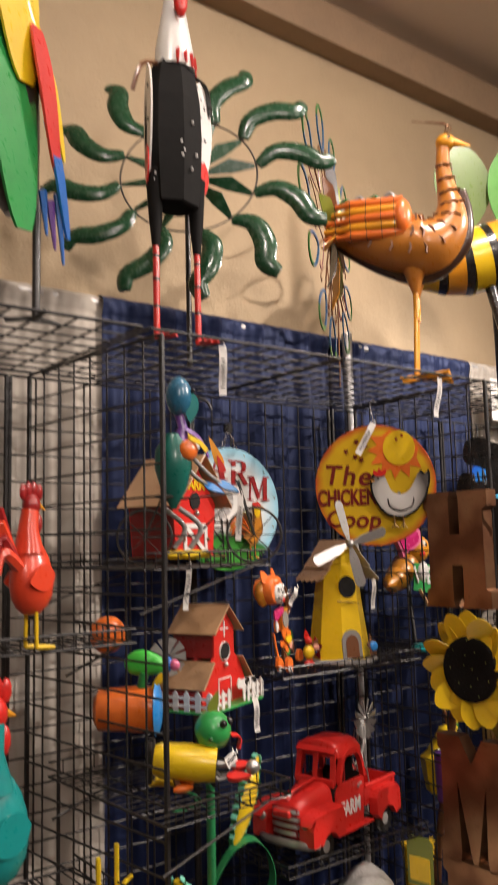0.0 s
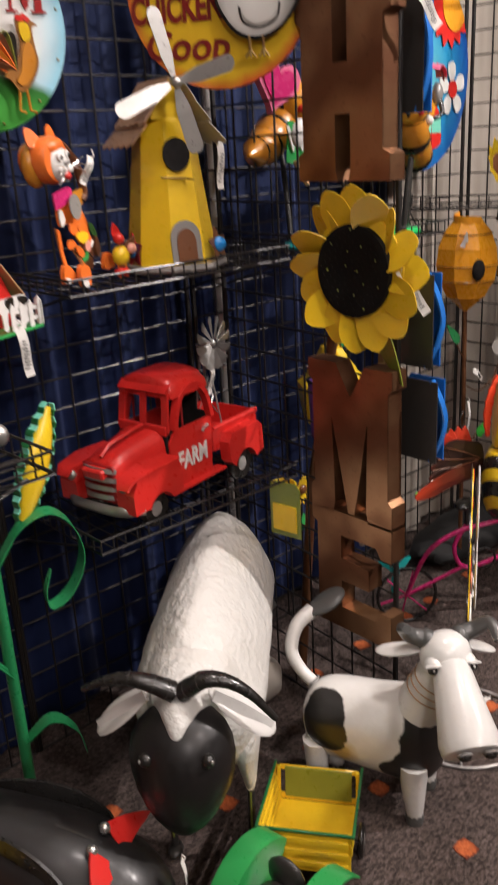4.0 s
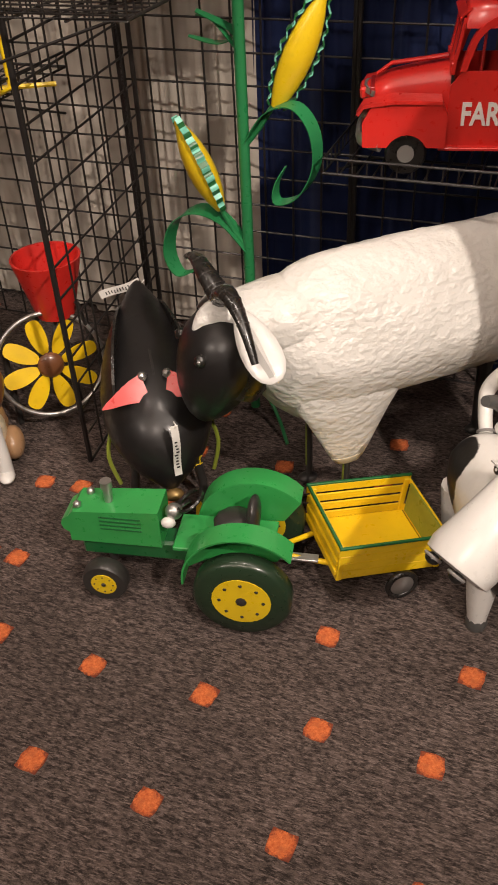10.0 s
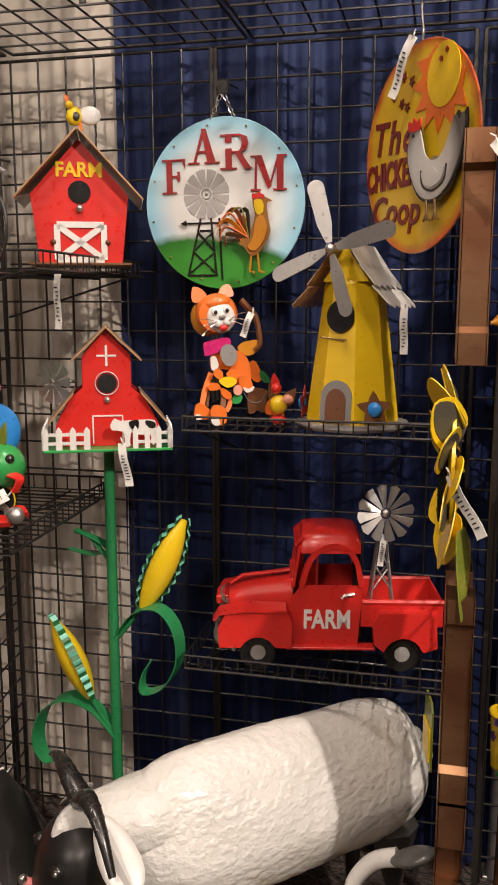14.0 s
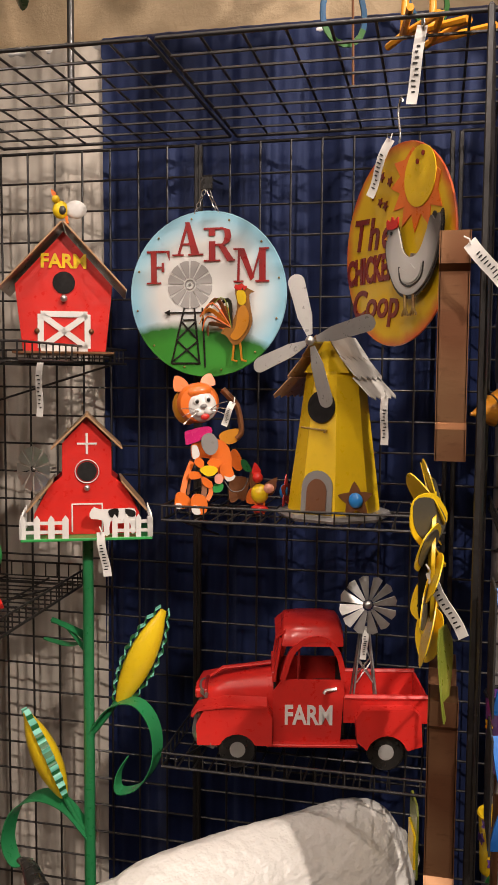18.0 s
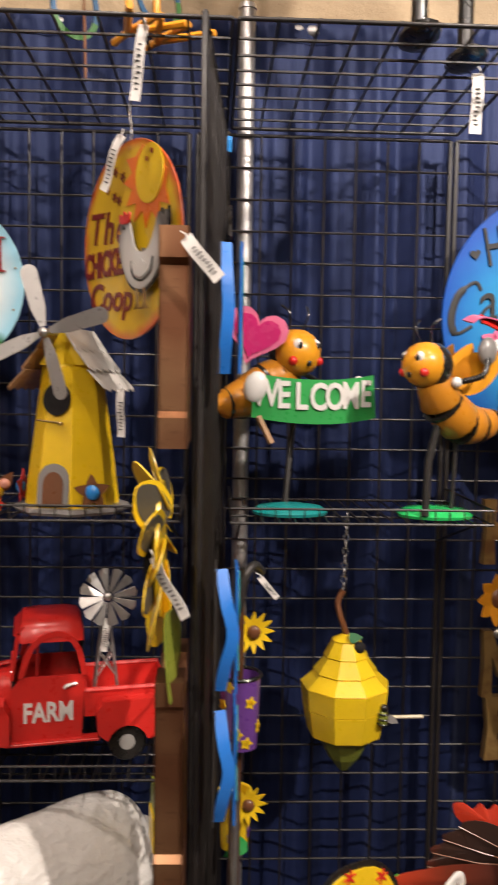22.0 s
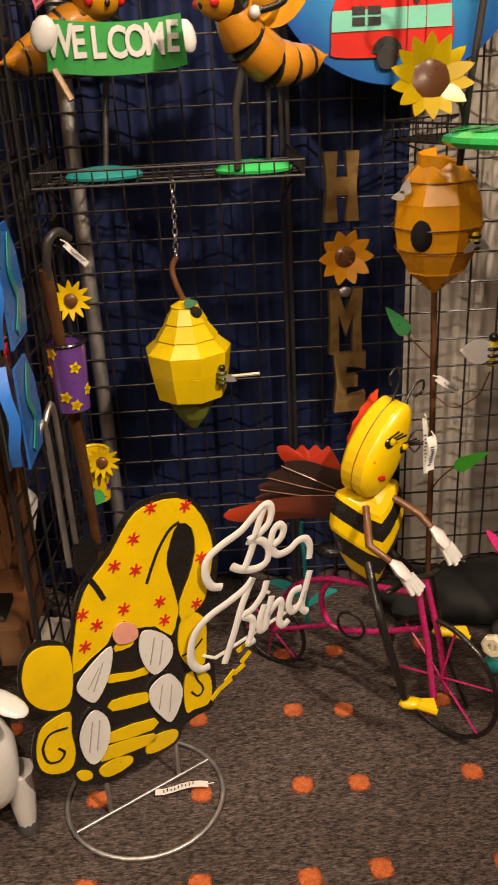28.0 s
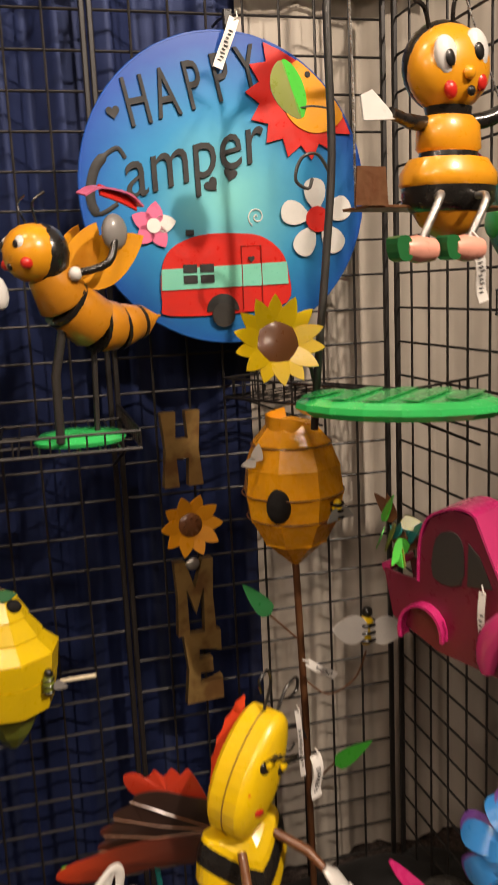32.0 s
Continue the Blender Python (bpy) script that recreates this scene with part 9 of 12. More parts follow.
def green_shell():
    """Round green painted discs of a sheet-metal turtle that sits higher up on the side panel."""
    t = thing("green_disc_ornament", pose(2.315, 0.02, 1.545), "cluster of green and olive metal discs on the side grid", "ornament")
    for i, (y, z, r, mat) in enumerate(((-0.06, 0.075, 0.028, GREEN), (0.0, 0.10, 0.026, OLIVE), (0.05, 0.07, 0.028, DARKGREEN), (-0.03, 0.03, 0.030, DARKGREEN), (0.03, 0.02, 0.028, OLIVE), (0.08, 0.025, 0.026, GREEN), (-0.08, 0.03, 0.024, OLIVE), (0.0, -0.02, 0.030, DARKGREEN))):
        part("disc", Sculpt(mat).ball((0.004 * (i % 3), y, z), (0.010, r, r), n=12), t)
    part("backing", Sculpt(DARKGREEN).ball((0.012, 0.0, 0.035), (0.010, 0.11, 0.085), n=16), t)
    wire_shelf(pose(2.365, 0.16, 1.42, 0, 0, -90), 0.30, 0.10, "small black wire shelf on the side grid panel", lip=0.04)


pink_car()
green_shell()


def blue_flower():
    t = thing("blue_flower_stake", pose(2.296, -0.045, 0), "blue metal pinwheel flower on a stake", "metal flower")
    c = pose(0, 0, 0.535, 76, 0, -28)
    for ring, (n, r, mat) in enumerate(((7, 0.102, PURPLE), (8, 0.098, BLUE), (6, 0.066, BLUE))):
        for i in range(n):
            pm = c @ pose(0, 0, 0.012 * ring, 0, 0, 360 / n * i + 26 * ring) @ pose(0, 0, 0, 14, 0, 0)
            part("petal", Sculpt(mat).strip(smooth_path([(0.006, 0, 0.0), (r * 0.45, 0, 0.020), (r * 0.8, 0, 0.010), (r, 0, -0.014)], 3), [r * k for k in (0.08, 0.18, 0.28, 0.38, 0.46, 0.50, 0.50, 0.46, 0.36, 0.16)], (0, 1, 0), 0.002, m=pm), t)
    part("heart", Sculpt(ROYAL).ball((0, 0, 0.046), 0.009, m=c, n=10), t)
    part("stem", Sculpt(RUSTY).tube(smooth_path([(0, 0.01, 0.53), (0.03, 0.0, 0.30), (0.10, 0.02, 0.06), (0.105, 0.02, 0.004)], 4), 0.004, n=6), t)
    price_tag(pose(2.312, -0.09, 0.452, 90, 12, 0), 0.06, 0.02)
    t = thing("red_tulip_stake", pose(2.338, -0.075, 0), "red metal tulip on a thin wire stake", "metal flower")
    part("bloom", Sculpt(RED).ball((0, 0, 0.365), (0.030, 0.026, 0.030), n=12, shape=lambda x, y, z: (x * (1 + 0.12 * math.sin(5 * z)), y, z)), t)
    for i in range(3):
        part("petal", Sculpt(RED).plate(petal(0.055, 0.034), 0.002, m=pose(-0.004, -0.012, 0.36, 80, 0, 40 * i - 40) @ pose(0, 0, 0, 0, 0, 60 + 25 * i)), t)
    part("stem", Sculpt(RUSTY).tube(smooth_path([(0, 0, 0.345), (0.008, 0, 0.22), (0.03, -0.005, 0.10), (0.06, -0.01, 0.004)], 4), 0.003, n=6), t)
    part("leaf", Sculpt(GREEN).strip(smooth_path([(0, 0, 0.33), (-0.02, -0.01, 0.27), (-0.01, -0.01, 0.20), (0.012, 0, 0.16)], 4), 0.008, (0, 1, 0), 0.002), t)


def ladybug_figure():
    sc = Sculpt(BLACK)
    m = pose(2.185, 0.0, 0, 0, 0, -28) @ Matrix.Scale(1.05, 4)
    sc.ball((0, -0.01, 0.370), (0.056, 0.048, 0.055), YELLOW, m, n=18).ball((0, 0.014, 0.388), (0.055, 0.045, 0.050), BLACK, m, n=16)
    for s in (-1, 1):
        sc.ball((s * 0.020, -0.050, 0.388), (0.011, 0.007, 0.013), WHITE, m, n=10).ball((s * 0.020, -0.056, 0.388), (0.005, 0.003, 0.006), BLACK, m, n=8)
        sc.ball((s * 0.036, -0.044, 0.355), (0.010, 0.006, 0.009), RED, m, n=10)
        sc.strip(smooth_path([(s * 0.030, 0.0, 0.418), (s * 0.060, 0.0, 0.440), (s * 0.092, 0, 0.475)], 4), [0.012, 0.018, 0.022, 0.024, 0.024, 0.022, 0.018, 0.012, 0.006], (0, 0.6, 0.8), 0.004, MAGENTA, m)
        sc.tube([(s * 0.030, 0, 0.30), (s * 0.052, -0.05, 0.275), (s * 0.045, -0.085, 0.262)], 0.012, BLACK, m, n=8)
        hm = m @ pose(s * 0.047, -0.088, 0.262, 84, 0, s * 8)
        sc.lathe([(0.014, -0.010), (0.024, -0.008), (0.026, 0.004), (0.020, 0.010), (0.011, 0.010), (0.010, 0.004), (0.001, 0.004)], CREAM, hm, n=8, facet=True)
        sc.box((0, 0, 0.008), (0.006, 0.022, 0.004), CREAM, hm, bevel=0.001)
        sc.tube([(s * 0.016, 0, 0.20), (s * 0.014 + 0.012, -0.016, 0.10), (s * 0.010 + 0.022, -0.004, 0.020)], [0.013, 0.010, 0.007], BLACK, m, n=8)
        sc.tube([(-0.015, -0.016 + s * 0.014, 0.010), (0.061, 0.014 + s * 0.014, 0.010)], 0.0035, STEEL, m, n=6)
    sc.ball((0, -0.058, 0.348), (0.008, 0.005, 0.007), BLACK, m, n=8).ball((0, -0.060, 0.362), (0.007, 0.006, 0.006), AMBER, m, n=8)
    sc.ball((0, 0.01, 0.250), (0.050, 0.044, 0.078), BLACK, m, n=16)
    sc.ball((0, -0.010, 0.15), (0.040, 0.036, 0.05), BLACK, m, n=12)
    sc.tube([(-0.045, -0.092, 0.252), (0.0, -0.098, 0.245), (0.045, -0.092, 0.250)], 0.0035, CHROME, m, n=6)
    sc.ball((-0.040, -0.080, 0.212), (0.026, 0.012, 0.024), TEAL, m, n=12).ball((0.012, -0.085, 0.225), (0.024, 0.012, 0.016), TEAL, m, n=12)
    solid("ladybug_figure", sc, I4, "black metal insect figure with yellow face and pink feelers", "figurine")
    price_tag(pose(2.216, -0.040, 0.020, 14, 0, -14), 0.105, 0.017)


blue_flower()
ladybug_figure()


def ring_stand():
    """A garden stake on a tube ring, with a red bloom and a pale leaf low on its stem."""
    R = 0.153
    t = thing("ring_stand_flower", pose(2.356, -0.246, 0), "brown tube ring stand with red and pale painted leaves", "garden stake")
    part("ring", Sculpt(RUSTTUBE).tube(ring_pts((0, 0, 0.007), R, 48), 0.006, n=8, closed=True), t)
    a = Vector((-0.080, 0.127, 0.008))
    part("crossbar", Sculpt(RUSTTUBE).tube([a, -a + Vector((0, 0, 0.016))], 0.006, n=8), t)
    part("stem", Sculpt(RUSTTUBE).tube(smooth_path([(0.0, 0.0, 0.010), (0.012, 0.01, 0.16), (0.05, 0.02, 0.32)], 4), 0.006, n=8), t)
    part("bloom", Sculpt(RED).ball((-0.020, 0.004, 0.036), (0.042, 0.032, 0.026), n=14), t, "red painted bloom")
    part("leaf", Sculpt(BLADE).strip(smooth_path([(-0.030, -0.085, 0.018), (-0.042, -0.060, 0.060), (-0.020, -0.045, 0.110)], 4), [0.010, 0.026, 0.036, 0.042, 0.044, 0.040, 0.032, 0.018, 0.004], (0.8, -0.5, 0.1), 0.003), t, "pale grey leaf")


RUSTTUBE = metal("brown weathered tube", (0.30, 0.19, 0.13), 0.42)
ring_stand()


def teal_stake():
    t = thing("teal_leaf_stake", pose(1.735, 0.42, 0), "teal metal leaf stake behind a bicycle", "garden stake")
    part("stem", Sculpt(TEAL).tube(smooth_path([(0.012, 0, 0.004), (0.010, 0, 0.20), (0.002, 0, 0.30), (0.006, 0, 0.335)], 4), 0.006, n=8), t)
    part("leaf", Sculpt(TEAL).strip(smooth_path([(0.010, 0, 0.09), (-0.045, -0.01, 0.15), (-0.095, -0.01, 0.165)], 4), [0.008, 0.016, 0.022, 0.026, 0.026, 0.022, 0.016, 0.010, 0.004], (0, 0.5, 1), 0.002), t)
    part("leaf", Sculpt(TEAL).strip(smooth_path([(0.010, 0, 0.07), (0.060, -0.01, 0.115), (0.095, -0.01, 0.122)], 4), [0.008, 0.014, 0.020, 0.022, 0.022, 0.020, 0.014, 0.010, 0.004], (0, 0.5, 1), 0.002), t)


teal_stake()

# ---- flat gnome sign and the bicycle rider on the carpet ----
def gnome_sign():
    m = pose(1.335, -0.135, 0, 90, 0, 32.7)  # local x along the sheet, local y up, local z towards the walker
    t = thing("gnome_sign", m, "flat yellow metal gnome dressed as a bee on a ring stand", "garden sign")

    def cut(name, pts, z, mat, label="", steps=4, thick=0.003):
        part(name, Sculpt(mat).plate(smooth_loop(pts, steps), thick, m=pose(0, 0, z)), t, label)

    cut("backing", [(0.144, 0.690), (0.089, 0.700), (0.044, 0.694), (0.012, 0.663), (-0.020, 0.622), (-0.056, 0.592), (-0.081, 0.564), (-0.098, 0.520), (-0.115, 0.463), (-0.141, 0.481), (-0.176, 0.493), (-0.204, 0.476), (-0.219, 0.435), (-0.219, 0.382), (-0.198, 0.343), (-0.170, 0.322), (-0.201, 0.310), (-0.218, 0.269), (-0.221, 0.220), (-0.200, 0.180), (-0.151, 0.160), (-0.146, 0.132), (-0.122, 0.111), (-0.063, 0.087), (-0.018, 0.095), (0.029, 0.092), (0.087, 0.100), (0.105, 0.133), (0.144, 0.145), (0.180, 0.145), (0.194, 0.190), (0.194, 0.254), (0.179, 0.295), (0.193, 0.381), (0.211, 0.444), (0.225, 0.525), (0.215, 0.595), (0.187, 0.652)], 0.0, BLACK, "black painted backing", 3)
    cut("hat", [(0.143, 0.679), (0.093, 0.688), (0.050, 0.681), (0.019, 0.651), (-0.011, 0.612), (-0.047, 0.582), (-0.072, 0.554), (-0.090, 0.514), (-0.103, 0.465), (-0.117, 0.393), (-0.078, 0.410), (-0.039, 0.428), (-0.025, 0.452), (0.000, 0.461), (0.022, 0.434), (0.064, 0.419), (0.098, 0.380), (0.114, 0.414), (0.120, 0.440), (0.109, 0.512), (0.103, 0.550), (0.115, 0.592), (0.138, 0.627), (0.167, 0.605), (0.170, 0.547), (0.150, 0.495), (0.124, 0.447), (0.125, 0.404), (0.161, 0.415), (0.185, 0.436), (0.202, 0.491), (0.211, 0.543), (0.201, 0.600), (0.175, 0.652)], 0.003, YELLOW, "yellow hat with a bent tip", 2)
    part("hat_fold", Sculpt(BLACK).tube(smooth_path([(x, y, 0.005) for x, y in [(0.139, 0.629), (0.118, 0.621), (0.092, 0.592), (0.072, 0.557), (0.056, 0.523)]], 4), 0.0035, n=6, flat=0.35), t)
    part("hat_fold", Sculpt(BLACK).tube(smooth_path([(x, y, 0.005) for x, y in [(-0.059, 0.583), (-0.047, 0.559), (-0.035, 0.527)]], 4), 0.0055, n=6, flat=0.35), t)
    cut("ear", [(-0.119, 0.451), (-0.142, 0.470), (-0.174, 0.480), (-0.198, 0.467), (-0.212, 0.431), (-0.211, 0.387), (-0.192, 0.352), (-0.161, 0.330), (-0.132, 0.334), (-0.118, 0.388)], 0.003, YELLOW, "yellow round wing", 3)
    cut("arm", [(-0.135, 0.310), (-0.172, 0.312), (-0.196, 0.300), (-0.210, 0.265), (-0.212, 0.220), (-0.193, 0.189), (-0.155, 0.176), (-0.138, 0.208), (-0.139, 0.261)], 0.003, YELLOW, "yellow arm", 3)
    part("arm_line", Sculpt(BLACK).tube(smooth_path([(x, y, 0.005) for x, y in [(-0.145, 0.278), (-0.180, 0.283), (-0.199, 0.258), (-0.194, 0.221), (-0.172, 0.210), (-0.159, 0.224), (-0.170, 0.241)]], 4), 0.0028, n=6, flat=0.35), t)
    cut("arm", [(0.125, 0.404), (0.112, 0.361), (0.115, 0.321), (0.134, 0.284), (0.169, 0.273), (0.179, 0.329), (0.180, 0.378), (0.158, 0.409)], 0.003, YELLOW, "yellow arm", 3)
    cut("arm", [(0.125, 0.265), (0.154, 0.261), (0.179, 0.236), (0.182, 0.190), (0.168, 0.163), (0.134, 0.168), (0.116, 0.170), (0.114, 0.227)], 0.003, YELLOW, "yellow arm", 3)
    part("arm_line", Sculpt(BLACK).tube(smooth_path([(x, y, 0.005) for x, y in [(0.140, 0.295), (0.146, 0.248), (0.161, 0.212), (0.147, 0.198), (0.131, 0.218)]], 4), 0.0026, n=6, flat=0.35), t)
    part("arm_line", Sculpt(BLACK).tube(smooth_path([(x, y, 0.005) for x, y in [(0.117, 0.319), (0.146, 0.321), (0.169, 0.339)]], 4), 0.0026, n=6, flat=0.35), t)
    cut("nose", [(-0.029, 0.443), (-0.017, 0.462), (0.004, 0.459), (0.022, 0.439), (0.022, 0.417), (0.003, 0.411), (-0.021, 0.420)], 0.0085, PEACH, "salmon nose", 3)
    cut("belly_stripe", [(-0.027, 0.401), (0.006, 0.397), (0.014, 0.408), (-0.021, 0.415)], 0.003, YELLOW, "yellow belly stripe", 2)
    cut("belly_stripe", [(-0.049, 0.335), (0.034, 0.314), (0.040, 0.332), (0.008, 0.333), (-0.043, 0.352)], 0.003, YELLOW, "yellow belly stripe", 2)
    cut("belly_stripe", [(-0.049, 0.265), (0.027, 0.246), (0.029, 0.270), (-0.048, 0.290)], 0.003, YELLOW, "yellow belly stripe", 2)
    cut("belly_stripe", [(-0.072, 0.193), (0.032, 0.170), (0.040, 0.196), (-0.060, 0.215)], 0.003, YELLOW, "yellow belly stripe", 2)
    cut("belly_stripe", [(-0.088, 0.156), (-0.000, 0.139), (0.034, 0.138), (0.034, 0.158), (-0.075, 0.186)], 0.003, YELLOW, "yellow belly stripe", 2)
    cut("beard_lock", [(-0.035, 0.420), (-0.071, 0.406), (-0.107, 0.378), (-0.116, 0.358), (-0.105, 0.332), (-0.084, 0.311), (-0.060, 0.336), (-0.042, 0.374)], 0.0085, WHITE, "white beard lock", 3)
    cut("beard_lock", [(0.033, 0.422), (0.063, 0.410), (0.092, 0.376), (0.094, 0.339), (0.075, 0.316), (0.048, 0.310), (0.028, 0.346), (0.022, 0.389)], 0.0085, WHITE, "white beard lock", 3)
    cut("beard_lock", [(-0.088, 0.292), (-0.111, 0.277), (-0.127, 0.241), (-0.123, 0.194), (-0.106, 0.164), (-0.082, 0.176), (-0.063, 0.217), (-0.065, 0.263)], 0.0085, WHITE, "white beard lock", 3)
    cut("beard_lock", [(0.087, 0.290), (0.058, 0.294), (0.033, 0.275), (0.034, 0.238), (0.053, 0.199), (0.073, 0.172), (0.095, 0.195), (0.109, 0.242)], 0.0085, WHITE, "white beard lock", 3)
    cut("shoe", [(-0.096, 0.133), (-0.083, 0.111), (-0.053, 0.106), (-0.023, 0.113), (-0.023, 0.130), (-0.055, 0.144), (-0.085, 0.143)], 0.003, YELLOW, "yellow shoe", 3)
    cut("shoe", [(0.012, 0.117), (0.038, 0.107), (0.077, 0.109), (0.091, 0.127), (0.080, 0.142), (0.043, 0.150), (0.017, 0.137)], 0.003, YELLOW, "yellow shoe", 3)
    cut("shoe", [(-0.143, 0.155), (-0.133, 0.132), (-0.113, 0.127), (-0.113, 0.144), (-0.131, 0.158)], 0.003, YELLOW, "yellow shoe", 3)
    for x, y in [(0.081, 0.681), (0.156, 0.659), (0.039, 0.630), (-0.006, 0.588), (0.036, 0.562), (0.181, 0.533), (-0.082, 0.513), (-0.057, 0.478), (-0.086, 0.442), (0.002, 0.489), (0.080, 0.471), (0.086, 0.424), (0.162, 0.430)]:
        rays = []
        for i in range(6):  # six blunt rays round a small middle
            a = radians(60 * i + 12)
            for r, da in ((0.0045, -0.52), (0.0135, -0.13), (0.0140, 0.13)):
                rays.append((r * math.cos(a + da), r * math.sin(a + da)))
        star = Sculpt(RED).plate(rays, 0.0014, m=pose(x, y, 0.0056))
        part("hat_star", star, t, "small red painted star")
    for a, b in (((-0.057, 0.394), (-0.084, 0.338)), ((-0.067, 0.386), (-0.094, 0.348)), ((0.057, 0.398), (0.041, 0.338)), ((0.075, 0.384), (0.062, 0.328)), ((-0.096, 0.268), (-0.112, 0.199)), ((-0.081, 0.264), (-0.095, 0.195)), ((0.063, 0.275), (0.050, 0.220)), ((0.084, 0.264), (0.073, 0.199))):
        part("beard_line", Sculpt(GREY).tube([(*a, 0.0102), (*b, 0.0102)], 0.0012, n=4), t)
    # script held out in front
    sw, D = 0.0092, 0.020

    def stroke(pts):
        part("script_stroke", Sculpt(WHITE).tube(smooth_path([(x, y, D) for x, y in pts], 5), sw, n=6, flat=0.4), t)

    stroke([(0.333, 0.603), (0.313, 0.561), (0.295, 0.513), (0.271, 0.469)])
    stroke([(0.216, 0.455), (0.192, 0.467), (0.180, 0.498), (0.187, 0.532), (0.221, 0.551), (0.272, 0.567), (0.313, 0.595), (0.339, 0.605), (0.350, 0.587), (0.340, 0.558), (0.310, 0.541), (0.287, 0.537), (0.322, 0.524), (0.339, 0.496), (0.330, 0.468), (0.299, 0.464), (0.264, 0.478), (0.244, 0.493)])
    stroke([(0.345, 0.502), (0.370, 0.510), (0.380, 0.531), (0.367, 0.546), (0.351, 0.533), (0.345, 0.502), (0.360, 0.476), (0.391, 0.474), (0.417, 0.487), (0.439, 0.484), (0.450, 0.461), (0.447, 0.431)])
    stroke([(0.172, 0.275), (0.149, 0.278), (0.131, 0.305), (0.132, 0.340), (0.147, 0.375), (0.182, 0.398), (0.230, 0.411), (0.274, 0.427), (0.294, 0.444)])
    stroke([(0.294, 0.444), (0.264, 0.390), (0.239, 0.328), (0.210, 0.263)])
    stroke([(0.330, 0.421), (0.318, 0.393), (0.290, 0.368), (0.265, 0.361), (0.288, 0.340), (0.283, 0.304), (0.274, 0.284), (0.291, 0.287)])
    stroke([(0.322, 0.364), (0.307, 0.331), (0.308, 0.303), (0.325, 0.306)])
    stroke([(0.342, 0.377), (0.329, 0.339), (0.321, 0.305)])
    stroke([(0.329, 0.334), (0.350, 0.352), (0.364, 0.356), (0.366, 0.334), (0.359, 0.304), (0.370, 0.288), (0.385, 0.295)])
    stroke([(0.422, 0.364), (0.399, 0.363), (0.386, 0.336), (0.397, 0.312), (0.418, 0.324), (0.433, 0.353)])
    stroke([(0.449, 0.398), (0.433, 0.353), (0.423, 0.313), (0.438, 0.293)])
    stroke([(0.328, 0.391), (0.333, 0.396)])
    part("holding_arm", Sculpt(WHITE).tube([(0.166, 0.295, 0.004), (0.191, 0.283, D - 0.006), (0.431, 0.322, D - 0.006)], 0.004, n=6), t)
    part("cheek_mark", Sculpt(YELLOW).plate([(0, 0), (0.030, 0.012), (0.026, 0.022), (-0.004, 0.010)], 0.003, m=pose(0.256, 0.257, 0.004, 0, 0, 0)), t, "broken yellow arm piece")
    part("cheek_mark", Sculpt(YELLOW).plate([(0, 0), (0.030, 0.012), (0.026, 0.022), (-0.004, 0.010)], 0.003, m=pose(0.265, 0.224, 0.004, 0, 0, 15)), t, "broken yellow arm piece")
    part("cheek_mark", Sculpt(YELLOW).plate([(0, 0), (0.030, 0.012), (0.026, 0.022), (-0.004, 0.010)], 0.003, m=pose(0.243, 0.203, 0.004, 0, 0, 0)), t, "broken yellow arm piece")
    part("cheek_mark", Sculpt(YELLOW).plate([(0, 0), (0.030, 0.012), (0.026, 0.022), (-0.004, 0.010)], 0.003, m=pose(0.222, 0.194, 0.004, 0, 0, 15)), t, "broken yellow arm piece")
    part("cheek_mark", Sculpt(YELLOW).plate([(0, 0), (0.030, 0.012), (0.026, 0.022), (-0.004, 0.010)], 0.003, m=pose(0.207, 0.182, 0.004, 0, 0, 0)), t, "broken yellow arm piece")
    part("cheek_mark", Sculpt(YELLOW).plate([(0, 0), (0.030, 0.012), (0.026, 0.022), (-0.004, 0.010)], 0.003, m=pose(0.182, 0.165, 0.004, 0, 0, 15)), t, "broken yellow arm piece")
    # ring stand
    def floor_pt(x, y, z=0.006):
        return m.inverted() @ Vector((x, y, z))
    part("ring", Sculpt(PIPE).tube([floor_pt(1.335 + 0.167 * math.cos(a), -0.138 + 0.160 * math.sin(a)) for a in [2 * math.pi * i / 40 for i in range(40)]], 0.005, n=8, closed=True), t, "steel ring stand")
    part("cross_bar", Sculpt(PIPE).tube([floor_pt(1.195, -0.225), floor_pt(1.475, -0.045)], 0.004, n=8), t)
    for u in (-0.081, 0.086):
        part("upright", Sculpt(PIPE).tube([(u, 0.006, -0.005), (u, 0.15, -0.005)], 0.005, n=8), t)
    price_tag(pose(1.470, -0.128, 0.014, 0, 0, 0) @ pose(0, 0, 0, 0, 0, -86), 0.115, 0.016)


gnome_sign()


